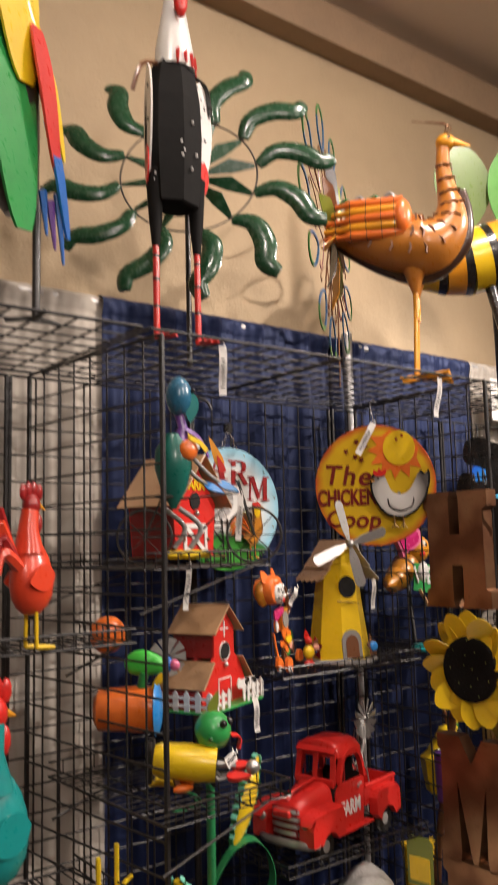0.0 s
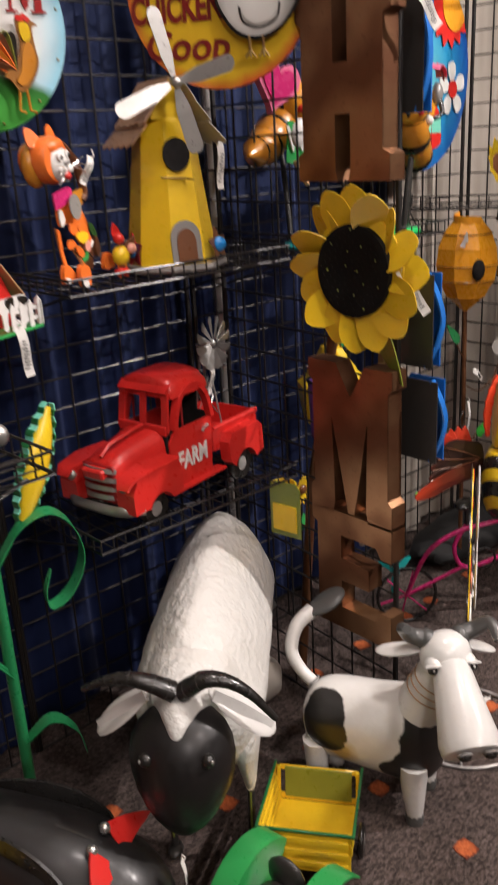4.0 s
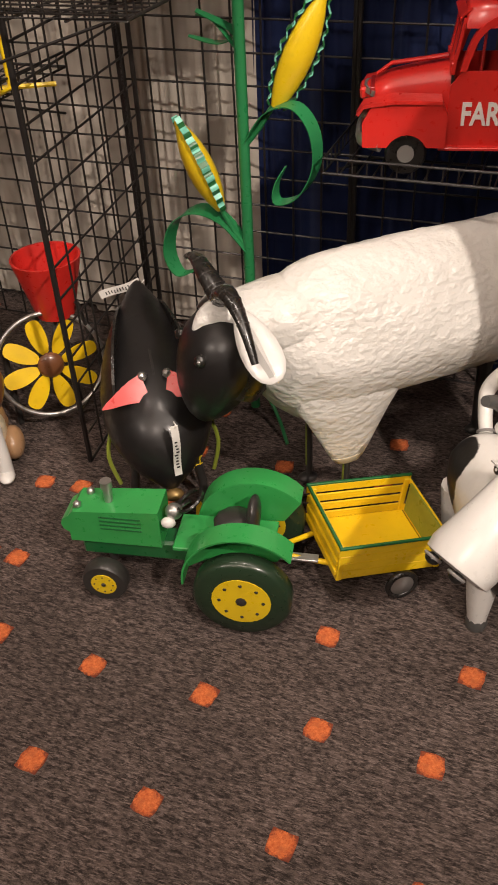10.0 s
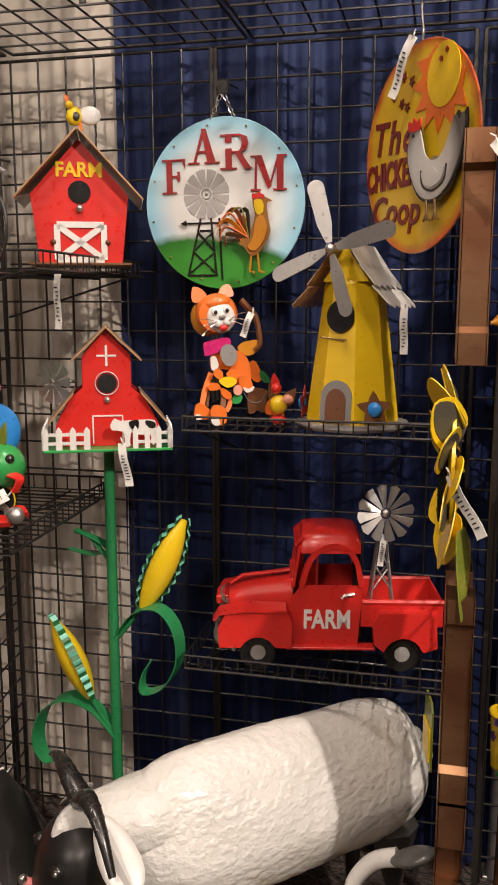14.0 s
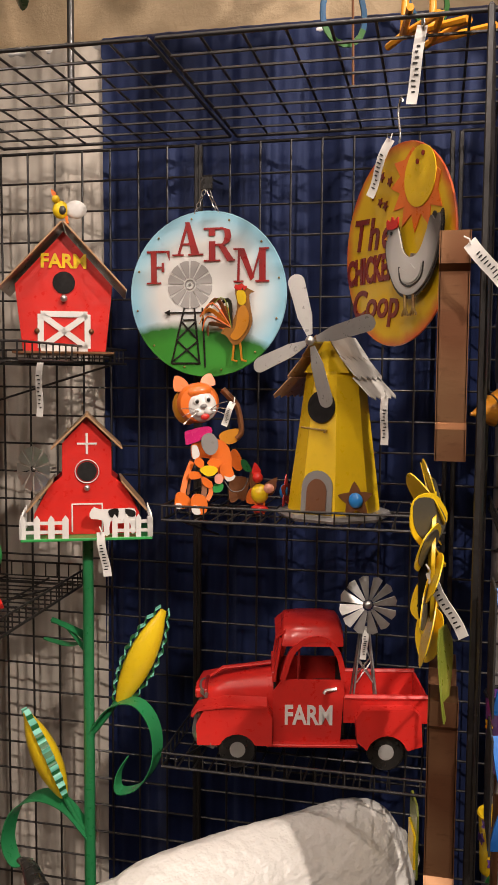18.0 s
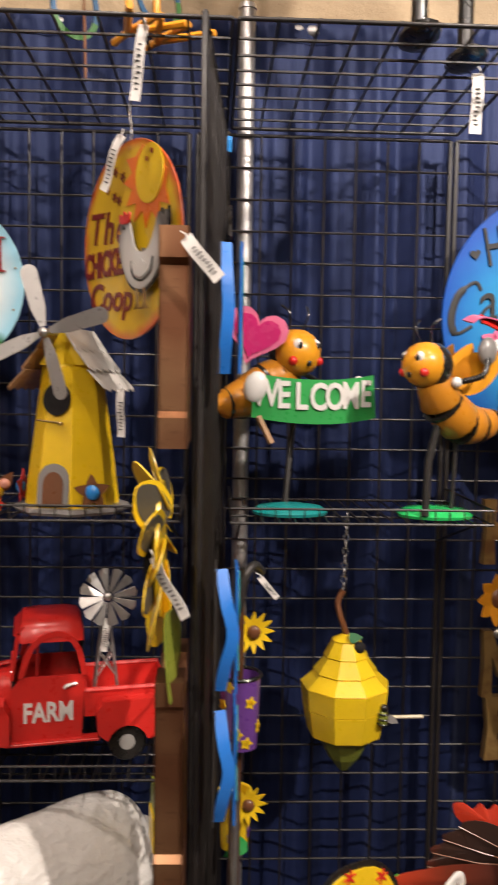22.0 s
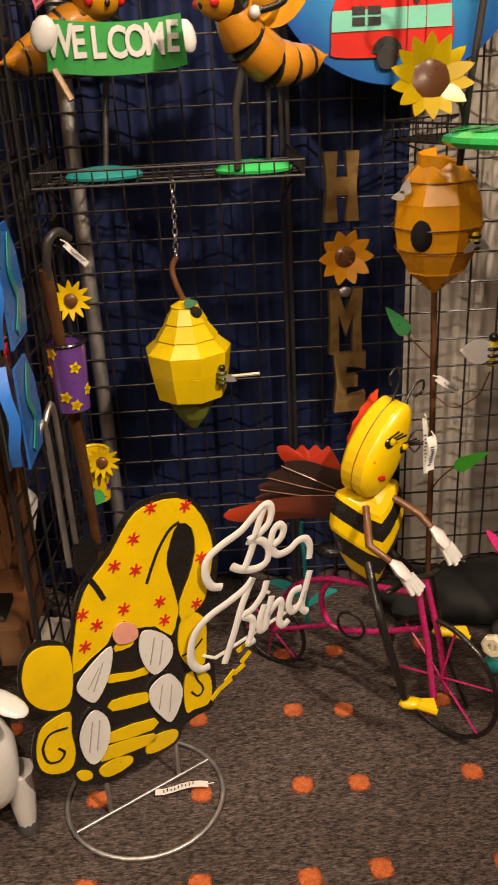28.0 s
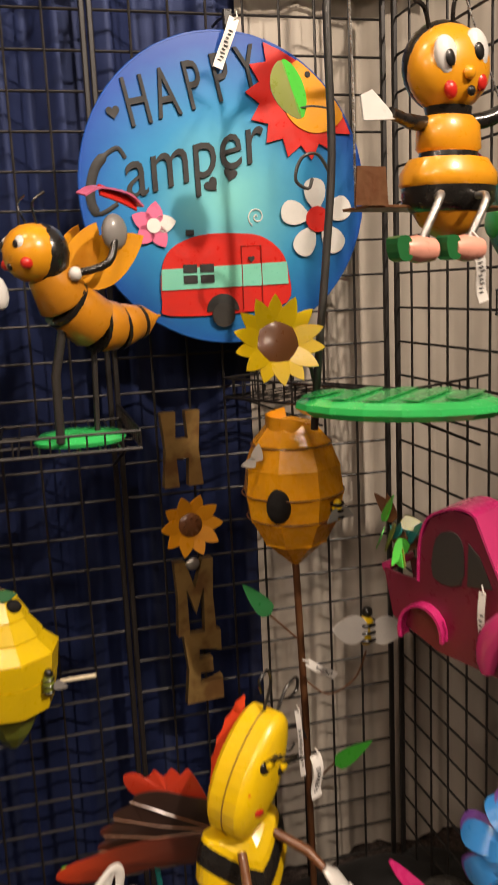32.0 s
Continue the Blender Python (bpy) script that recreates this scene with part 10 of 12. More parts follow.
def bicycle():
    fw, rw = Vector((2.005, 0.0, 0.152)), Vector((1.645, 0.285, 0.100))
    d = (fw - rw)
    d.z = 0
    d.normalize()
    t = thing("ornamental_bicycle", pose(1.85, 0.12, 0), "pink metal garden bicycle with black wheels", "bicycle")
    o = Vector((1.85, 0.12, 0))
    turn = Vector((0.62, -0.78, 0)).normalized()
    for c, r, ax in ((fw, 0.146, turn), (rw, 0.094, d)):
        ob = part("wheel", Sculpt(BLACK).tube(ring_pts(c - o, r, 40, ax, UP), 0.006, n=8, closed=True), t, "black tube wheel")
        for i in range(6):
            a = math.pi / 3 * i + 0.3
            part("spoke", Sculpt(MAGENTA).tube([c - o, c - o + r * (ax * math.cos(a) + UP * math.sin(a))], 0.0028, n=5), ob)
    head = Vector((1.955, 0.012, 0.40))
    for s in (-0.011, 0.011):
        off = Vector((0.78, 0.62, 0)) * s * 1.3
        part("fork_blade", Sculpt(MAGENTA).tube([head - o + off, (head - o) * 0.4 + (fw - o) * 0.6 + off * 1.4, fw - o + off * 1.6 - Vector((0, 0, 0.05))], 0.0075, n=8), t)
    part("top_tube", Sculpt(MAGENTA).tube(smooth_path([head - o - Vector((0, 0, 0.03)), Vector((-0.02, 0.005, 0.335)), Vector((-0.09, 0.06, 0.315)), Vector((-0.16, 0.12, 0.25)), rw - o], 5), 0.0075, n=8), t)
    part("down_tube", Sculpt(MAGENTA).tube(smooth_path([head - o - Vector((0, 0, 0.12)), Vector((0.0, 0.0, 0.20)), Vector((-0.07, 0.05, 0.19)), Vector((-0.09, 0.07, 0.26)), Vector((-0.06, 0.05, 0.33))], 5), 0.0075, n=8), t)
    part("chain_stay", Sculpt(MAGENTA).tube([Vector((-0.07, 0.05, 0.19)), rw - o], 0.006, n=8), t)
    part("handlebar", Sculpt(BLACK).tube(smooth_path([head - o + Vector((-0.09, -0.06, 0.02)), head - o + Vector((-0.03, -0.03, 0.03)), head - o + Vector((0.02, 0.0, 0.02)), head - o + Vector((0.07, 0.035, 0.03)), head - o + Vector((0.10, 0.02, 0.03))], 5), 0.0065, n=8), t)
    part("seat", Sculpt(BLACK).ball(Vector((-0.055, 0.055, 0.40)), (0.05, 0.032, 0.015), n=12).tube([Vector((-0.055, 0.055, 0.40)), Vector((-0.06, 0.05, 0.31))], 0.006, n=6), t)
    part("kickstand", Sculpt(BLACK).tube([head - o + Vector((0.03, 0.03, 0.0)), Vector((0.20, -0.02, 0.12)), Vector((0.24, -0.06, 0.004))], 0.0045, n=6), t)
    part("crank", Sculpt(BLACK).tube(ring_pts(Vector((-0.03, 0.0, 0.22)), 0.035, 18, d, UP), 0.004, n=6, closed=True), t)
    # rider
    sc = Sculpt(YELLOW)
    # wedge-shaped body with chevron stripes that meet on a front ridge
    rows = [(0.592, 0.022, 0.020), (0.582, 0.050, 0.036), (0.565, 0.070, 0.046), (0.53, 0.084, 0.052), (0.48, 0.090, 0.054), (0.43, 0.076, 0.048), (0.39, 0.050, 0.036), (0.355, 0.018, 0.016)]
    fine = []
    for (z0, w0, d0), (z1, w1, d1) in zip(rows, rows[1:]):
        fine += [(z0 + (z1 - z0) * k / 5, w0 + (w1 - w0) * k / 5, d0 + (d1 - d0) * k / 5) for k in range(5)]
    fine.append(rows[-1])
    n, vs, dark, light = 32, [], [], []
    for z, w, dp in fine:
        for j in range(n):
            a = 2 * math.pi * j / n
            cx, cy = math.cos(a), math.sin(a)
            ridge = 1.0 - 0.34 * min(1.0, abs(cx) * 1.3) if cy < 0 else 1.0
            vs.append((w * math.copysign(abs(cx) ** 0.85, cx), dp * cy * (1.15 * ridge if cy < 0 else 1.0), min(0.592, z + 0.75 * w * (abs(cx) - 0.35))))
    for i in range(len(fine) - 1):
        for j in range(n):
            (light if int((fine[i][0] - 0.345) / 0.042) % 2 == 1 else dark).append((i * n + j, i * n + (j + 1) % n, (i + 1) * n + (j + 1) % n, (i + 1) * n + j))
    tm = pose(1.852, 0.098, 0, 0, 0, 22)
    sc.add(vs, light, YELLOW, tm, smooth=False)
    sc.add(vs, dark, BLACK, tm, smooth=False)
    for i in range(4):
        sc.tube(ring_pts((1.866, 0.096, 0.592 + 0.009 * i), 0.015, 14), 0.0045, YELLOW, n=6, closed=True)
    hm = look((1.872, 0.090, 0.690), (2.30, -0.42, 0.62)) @ pose(0, 0, 0, 0, 0, 30)  # local -z is where the face looks
    egg = [(0.056 * math.cos(a) * (1 - 0.16 * math.sin(a)), 0.106 * math.sin(a)) for a in [2 * math.pi * i / 26 for i in range(26)]]
    vs, fs = [], []
    for k, z in ((0.90, 0.040), (1.0, 0.032), (1.0, -0.020), (0.95, -0.029), (0.72, -0.036), (0.36, -0.040), (0.02, -0.041)):
        vs += [(x * k, y * k, z) for x, y in egg]
    for i in range(6):
        fs += [(i * 26 + j, i * 26 + (j + 1) % 26, (i + 1) * 26 + (j + 1) % 26, (i + 1) * 26 + j) for j in range(26)]
    fs.append(tuple(range(26)))
    sc.add(vs, fs[:52], YELLOW, hm, smooth=False).add(vs, fs[52:], YELLOW, hm)
    sc.tube([(x * 1.01, y * 1.01, 0.004) for x, y in egg], 0.0012, BROWN, hm, n=4, closed=True)
    for s in (-1, 1):
        sc.ball((s * 0.026, 0.018, -0.036), (0.016, 0.013, 0.007), BLACK, hm, n=10).ball((s * 0.026, 0.024, -0.042), (0.011, 0.009, 0.005), YELLOW, hm, n=8)
        for k in range(3):
            sc.tube([(s * (0.018 + 0.010 * k), 0.028, -0.040), (s * (0.022 + 0.016 * k), 0.048, -0.062)], 0.0022, BLACK, hm, n=4)
        sc.ball((s * 0.034, -0.028, -0.030), (0.014, 0.016, 0.006), ORANGE, hm, n=10)
        an = smooth_path([(s * 0.024, 0.10, 0.0), (s * 0.03, 0.145, 0.0), (s * 0.055, 0.165, 0.0), (s * 0.070, 0.145, 0.0), (s * 0.052, 0.128, 0.0)], 5)
        sc.tube(an, 0.0028, BLACK, hm, n=6)
    sc.ball((0, -0.055, -0.036), (0.016, 0.008, 0.006), RED, hm, n=10)
    # comb-like red hair plates and the wings
    sc.strip(smooth_path([(1.818, 0.125, 0.625), (1.826, 0.135, 0.68), (1.850, 0.14, 0.745), (1.878, 0.14, 0.800)], 6), [0.004 + 0.024 * math.sin(math.pi * min(1, (i + 1) / 19)) + (0.006 if i % 3 == 1 else 0) for i in range(19)], (0.7, -0.2, -0.6), 0.005, paint("vermilion enamel", (0.72, 0.06, 0.02)))
    wm = Matrix(((-0.985, 0.0, 0.16, 1.822), (0.16, 0.0, 0.985, 0.155), (0.0, 1.0, 0.0, 0.53), (0, 0, 0, 1)))
    vermilion = paint("brick red enamel", (0.42, 0.032, 0.012))
    sooty = radial("sooty brown wing paint", (1.80, 0.16, 0.55), (0.016, 0.011, 0.010), (0.030, 0.014, 0.010), (0.16, 0.025, 0.012), 0.23, 0.7)
    tipped = radial("red tipped wing paint", (1.80, 0.16, 0.53), (0.02, 0.012, 0.010), (0.13, 0.022, 0.010), (0.46, 0.045, 0.015), 0.27, 0.55)
    upper = [(0.0, 0.02), (0.02, 0.08), (0.045, 0.128), (0.058, 0.116), (0.075, 0.132), (0.090, 0.118), (0.105, 0.132), (0.12, 0.118), (0.138, 0.130), (0.160, 0.126), (0.152, 0.10), (0.13, 0.08), (0.08, 0.04), (0.03, 0.0)]
    middle = [(-0.01, 0.06), (0.05, 0.086), (0.10, 0.102), (0.140, 0.098), (0.148, 0.082), (0.180, 0.068), (0.178, 0.052), (0.205, 0.038), (0.196, 0.020), (0.212, 0.005), (0.17, -0.012), (0.10, -0.022), (-0.01, -0.03)]
    lower = [(0.0, 0.01), (0.08, 0.020), (0.16, 0.014), (0.22, 0.0), (0.265, -0.012), (0.284, -0.028), (0.262, -0.042), (0.2, -0.046), (0.12, -0.036), (0.0, -0.03)]
    for outline, dz, mat in ((upper, 0.016, vermilion), (middle, 0.0, sooty), (lower, -0.014, tipped)):
        o2 = smooth_loop(outline, 3)
        c = (sum(x for x, _ in o2) / len(o2), sum(y for _, y in o2) / len(o2))
        vs = [(x, y, dz - 0.22 * (x - 0.09) ** 2) for x, y in o2] + [(x, y, dz + 0.003 - 0.22 * (x - 0.09) ** 2) for x, y in o2] + [(*c, dz - 0.008), (*c, dz - 0.005)]
        k = len(o2)
        sc.add(vs, [(i, (i + 1) % k, 2 * k) for i in range(k)] + [((i + 1) % k + k, i + k, 2 * k + 1) for i in range(k)] + [(i, i + k, (i + 1) % k + k, (i + 1) % k) for i in range(k)], mat, wm, smooth=False)
    for e in ((0.15, 0.09), (0.18, 0.06), (0.20, 0.03), (0.21, 0.0)):
        sc.tube([(0.0, 0.02, -0.006), (e[0] * 0.55, e[1] * 0.7, -0.012), (*e, -0.004)], 0.0014, BROWN, wm, n=4)
    sc.ball((1.556, 0.185, 0.505), (0.010, 0.006, 0.010), LEAF, n=8)
    # arms, gloves, legs, feet
    for pts, hand in (([(1.838, 0.040, 0.578), (1.832, -0.035, 0.530), (1.872, -0.052, 0.500)], (1.905, -0.060, 0.468)), ([(1.905, 0.085, 0.572), (1.955, 0.055, 0.545), (1.975, 0.030, 0.525)], (2.005, 0.018, 0.488))):
        sc.tube(pts, [0.008, 0.009, 0.007], BROWN, n=8)
        w, h = Vector(pts[-1]), Vector(hand)
        sc.tube([w, w.lerp(h, 0.5), h], [0.010, 0.024, 0.020], WHITE, n=10, flat=0.5)
        for k in range(4):
            e = h + (h - w).normalized() * (0.042 - 0.006 * abs(k - 1)) + Vector((0.010 * (k - 1.5), 0.006 * (k - 1.5), -0.012))
            sc.tube([h + Vector((0.007 * (k - 1.5), 0.004 * (k - 1.5), 0)), e], 0.0058, WHITE, n=6)
    for pts, foot in (([(1.845, 0.055, 0.440), (1.862, -0.040, 0.330), (1.912, -0.055, 0.150)], (1.925, -0.058, 0.135)), ([(1.885, 0.120, 0.440), (1.975, 0.09, 0.35), (2.010, 0.05, 0.255)], (2.020, 0.045, 0.245))):
        sc.tube(smooth_path(pts, 4), 0.010, BLACK, n=8)
        f = Vector(foot)
        for k in range(4):
            sc.tube([f, f + Vector((0.052, -0.010 + 0.012 * (k - 1.5), -0.006))], [0.010, 0.008], YELLOW, n=7)
        sc.ball(f, (0.028, 0.018, 0.012), YELLOW, n=10)
    solid("bee_rider_figure", sc, I4, "yellow and black metal bee figure with red wings riding a bicycle", "figurine")
    price_tag(pose(1.965, 0.03, 0.735, 85, 0, 25), 0.075, 0.022)


bicycle()

# ---- birds and ornaments on the cage tops, and the bay to the left ----
TOP = H + 0.018


def black_rooster():
    sc = Sculpt(BLACK)
    hull = [(0.058, 2.472), (0.072, 2.478), (0.080, 2.56), (0.084, 2.66), (0.080, 2.76), (0.066, 2.84), (0.050, 2.875)]
    sc.lathe(hull, CHAR, pose(0.118, 0.105, 0, 0, 0, 8), n=7, squash=0.75, facet=True)
    sc.lathe([(0.056, 2.852), (0.054, 2.90), (0.040, 2.98), (0.028, 3.05), (0.010, 3.075)], WHITE, pose(0.120, 0.10, 0), n=16, squash=0.8)
    for i in range(5):  # ragged red edge where the neck cone meets the body
        a = radians(250 + 24 * i)
        c, q = math.cos(a), math.sin(a)
        sc.tube([(0.120 + 0.052 * c, 0.10 + 0.043 * q, 2.885), (0.120 + 0.060 * c, 0.10 + 0.050 * q, 2.848 + 0.006 * (i % 2))], [0.010, 0.004], RED, n=8, flat=0.5)
    sc.ball((0.108, 0.05, 3.02), (0.020, 0.016, 0.050), RED, n=10).ball((0.112, 0.09, 3.09), (0.018, 0.020, 0.028), RED, n=10)
    for s in (-1, 1):
        # white flank sheets stand edge-on beside the body, tipped with red
        side = pose(0.118 + s * 0.080, 0.100, 2.845, 90, 0, 24 if s > 0 else -112)
        sc.plate(petal(0.33, 0.120, 0.75), 0.005, WHITE, side @ pose(0, 0, 0, 0, 0, -92))
        sc.plate(petal(0.10, 0.050, 0.85), 0.004, RED, side @ pose(0.006, -0.225, 0.005, 0, 0, -95))
        for k in range(5):
            sc.ball((0.016 * (-1) ** k, -0.07 - 0.045 * k, 0.004), (0.006, 0.005, 0.002), CHAR, side, n=6)
        x = 0.118 + s * 0.062
        sc.tube([(x, 0.10, 2.56), (x, 0.10, 2.44), (x, 0.10, 2.36)], [0.026, 0.018, 0.010], CHAR, n=8)
        sc.tube([(x, 0.10, 2.365), (x, 0.10, TOP)], 0.0085, RED, n=8)
        for z in (2.20, 2.27, 2.33):
            sc.tube([(x, 0.10, z), (x, 0.10, z + 0.008)], 0.0092, BLACK, n=8)
        sc.tube(smooth_path([(0.118 + s * 0.050, 0.10, 2.855), (0.118 + s * 0.100, 0.10, 2.835), (0.118 + s * 0.120, 0.11, 2.765)], 4), 0.006, BLACK if s > 0 else BROWN, n=6)
        for k in (-1, 0, 1):
            sc.tube([(x, 0.10, TOP + 0.004), (x + 0.02 * k, 0.04, TOP + 0.004)], 0.005, RED, n=6)
    rng = random.Random(2)
    for i in range(12):
        a, z = rng.uniform(3.4, 6.0), rng.uniform(2.52, 2.80)
        r = 0.079
        sc.ball((0.118 + r * math.cos(a), 0.105 + 0.75 * r * math.sin(a), z), 0.0045, WHITE, n=6)
    solid("rooster_statue", sc, I4, "tall black and white metal rooster statue on red legs", "statue")
    price_tag(pose(0.205, 0.03, TOP - 0.01, 90, 0, -20), 0.125, 0.020)


SPINNER = paint("dark bronze green enamel", (0.014, 0.062, 0.026), rough=0.26)


def green_spinner():
    c = Vector((0.289, 0.295, 2.682))
    t = thing("wind_spinner", pose(c.x, c.y, TOP), "green metal wind spinner with curled blades on a pole", "wind spinner")
    z0 = c.z - TOP
    yaw = -38
    m = pose(0, 0, z0, 74, 0, yaw) @ Matrix.Scale(1.11, 4)
    part("pole", Sculpt(SOFTBLACK).tube([(0, 0.01, 0), (0, 0.01, z0)], 0.008, n=8), t)
    part("hoop", Sculpt(SOFTBLACK).tube(ring_pts((0, 0, 0), 0.180, 48), 0.0025, m=m, n=6, closed=True), t)
    part("hub", Sculpt(SPINNER).ball((0, 0, 0), 0.018, m=m, n=10), t)
    blade = Sculpt(SPINNER)
    p = smooth_path([(0.185, 0.0, 0.0), (0.235, 0.028, 0.01), (0.30, 0.012, 0.012), (0.345, -0.022, 0.008), (0.385, -0.012, 0.0)], 5)
    blade.tube(p, [0.029 * math.sin(math.pi * (0.10 + 0.78 * i / (len(p) - 1))) ** 0.6 for i in range(len(p))], n=10, flat=0.45)
    bme = blade.mesh("blade")
    inner = Sculpt(SPINNER).strip([(0.05, 0, 0), (0.11, 0.008, 0.004), (0.175, 0.0, 0)], [0.012, 0.038, 0.012], (0.1, 0.9, 0.45), 0.006).mesh("inner_blade")
    for i in range(12):
        part_of("blade", bme, t, m @ pose(0, 0, 0.004 * (i % 2), 0, 0, 30 * i + 8))
        part_of("inner_blade", inner, t, m @ pose(0, 0, 0, 0, 0, 30 * i + 8))
        part("arm", Sculpt(SOFTBLACK).tube([(0, 0, 0), (0.20 * math.cos(radians(30 * i + 8)), 0.20 * math.sin(radians(30 * i + 8)), 0)], 0.002, m=m, n=5), t)


STEELBLUE = paint("steel blue enamel", (0.020, 0.10, 0.22))
MOSS = paint("dull moss enamel", (0.045, 0.17, 0.035))


def peacock():
    sc = Sculpt(ORANGE)
    f = Vector((1.030, 0.110, 0))
    ax = Vector((0.58, -0.815, 0)).normalized()
    cr = Vector((0.815, 0.58, 0)).normalized()

    def P(a, b, z):
        return f + ax * a + cr * b + Vector((0, 0, z))

    spine = [(-0.275, 2.640, 0.026), (-0.21, 2.625, 0.055), (-0.11, 2.590, 0.084), (0.0, 2.560, 0.102), (0.065, 2.556, 0.100), (0.118, 2.600, 0.072), (0.134, 2.665, 0.050), (0.124, 2.735, 0.032), (0.114, 2.815, 0.023), (0.120, 2.885, 0.022)]
    path = smooth_path([P(a, 0, z) for a, z, _ in spine], 5)
    rr = [p.x for p in smooth_path([(r, 0, 0) for _, _, r in spine], 5)]
    ochre = paint("ochre enamel", (0.50, 0.18, 0.022))
    sc.tube(path, rr, ochre, n=20)
    k = len(path) // 2
    for i in range(4, len(path) - 3, 3):  # brushed scale marks on the flank
        p, r = path[i], rr[i]
        d = (path[i + 1] - path[i - 1]).normalized()
        u = d.cross(cr)
        for s in (-1, 1):
            for a in (-40, -10, 20):
                q = p + (cr * s * math.cos(radians(a)) + u * -math.sin(radians(a)) * (1 if u.z > 0 else -1)) * r * 1.005
                sc.tube([q + u * 0.016 - d * 0.006, q, q - u * 0.016 - d * 0.006], 0.0048, BROWN, n=4)
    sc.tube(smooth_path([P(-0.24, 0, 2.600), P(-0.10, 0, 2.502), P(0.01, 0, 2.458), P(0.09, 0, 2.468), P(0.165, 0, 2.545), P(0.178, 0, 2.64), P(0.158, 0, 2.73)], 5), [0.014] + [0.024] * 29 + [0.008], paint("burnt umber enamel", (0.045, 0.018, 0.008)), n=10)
    sc.ball(P(0.126, 0, 2.895), (0.032, 0.032, 0.028), AMBER, n=14)
    sc.tube([P(0.150, 0, 2.893), P(0.205, 0, 2.872)], [0.015, 0.003], AMBER, n=8)
    for s in (-1, 1):
        sc.ball(P(0.138, s * 0.025, 2.902), 0.007, BLACK, n=8)
        for i in range(5):
            z = 2.585 + 0.026 * i
            b = 0.098 - 0.006 * abs(i - 2)
            p = [P(-0.27, s * 0.060, z + 0.010), P(-0.18, s * 0.082, z + 0.004), P(-0.08, s * b, z - 0.002), P(-0.01, s * b, z - 0.004)]
            w = smooth_path(p, 4)
            sc.tube(w, [0.009] * 4 + [0.017] * 9, AMBER if i % 2 else ORANGE, n=8)
            for q in range(2, 11, 2):
                sc.tube([w[q], w[q].lerp(w[q + 1], 0.12)], [0.0175 if q > 3 else 0.011] * 2, BROWN, n=8)
        sc.ball(P(-0.012, s * 0.088, 2.632), (0.034, 0.026, 0.058), ORANGE, n=16)
        hip, foot = P(0.010, s * 0.022, 0), P(0.0, s * 0.030, 0)
        sc.tube([(hip.x, hip.y, 2.54), (hip.x, hip.y, 2.46), (hip.x, hip.y, 2.395)], [0.062, 0.034, 0.010], ochre, n=12)
        sc.tube([(hip.x, hip.y, 2.41), (foot.x, foot.y, TOP)], 0.0068, AMBER, n=8)
        sc.tube([(hip.x, hip.y, 2.41), (hip.x, hip.y, 2.31)], 0.0095, AMBER, n=8)
        for k in (-1, 0, 1, 2.5):
            e = Vector((foot.x, foot.y, TOP + 0.003)) + ax * (0.105 if k < 2 else -0.05) + cr * 0.055 * (k if k < 2 else 0)
            sc.tube([(foot.x, foot.y, TOP + 0.006), e], 0.0065, AMBER, n=6)
    for i in range(3):
        q = P(0.122, 0, 2.918)
        sc.tube(smooth_path([q, q + Vector((0.01 * (i - 1), -0.02, 0.03)), q + ax * (-0.045 * i - 0.01) + Vector((0, 0, 0.05 + 0.01 * i))], 4), 0.0018, RUSTY, n=4)
    solid("peacock_statue", sc, I4, "orange and yellow metal peacock statue standing on a cage top", "statue")
    # fan of wire feathers across the back of the body
    t = thing("peacock_tail_fan", pose(0, 0, 0), "fan of thin wires with blue and green looped ends", "metal feathers")
    hub = P(-0.265, 0, 2.625)
    rng = random.Random(9)
    for i in range(11):
        a = radians(-90 + 32.7 * i)
        ln = 0.335 + 0.03 * rng.random()
        dirv = cr * math.cos(a) + UP * math.sin(a)
        side = dirv.cross(ax).normalized()
        e = hub + dirv * (ln - 0.075) + ax * rng.uniform(-0.012, 0.012)
        ob = part("feather_wire", Sculpt(RUSTY).tube(smooth_path([hub, hub.lerp(e, 0.5) + side * 0.01, e], 5), 0.0028, n=6), t)
        lp = Sculpt(STEELBLUE)
        q = [e + dirv * (0.072 - 0.072 * math.cos(2 * math.pi * k / 24)) + side * 0.047 * math.sin(2 * math.pi * k / 24) * (1 - 0.25 * math.cos(2 * math.pi * k / 24)) for k in range(25)]
        flatw = [(q[(k + 1) % 24] - q[k - 1 if k else 23]).cross(ax).normalized() for k in range(25)]
        lp.strip(q[:9], [0.007] + [0.012] * 8, flatw[:9], 0.004, STEELBLUE).strip(q[8:17], 0.012, flatw[8:17], 0.004, MOSS).strip(q[16:], [0.012] * 8 + [0.007], flatw[16:], 0.004, STEELBLUE)
        part("feather_loop", lp, ob, "blue and green painted loop")
        for s in (-1, 1):
            c = smooth_path([hub.lerp(e, 0.55), hub.lerp(e, 0.75) + side * s * 0.045, hub.lerp(e, 0.98) + side * s * 0.072, hub.lerp(e, 1.04) + side * s * 0.055, hub.lerp(e, 0.97) + side * s * 0.050], 4)
            part("curl_wire", Sculpt(MAROON if i % 2 else RUSTY).tube(c, 0.0017, n=5), ob)
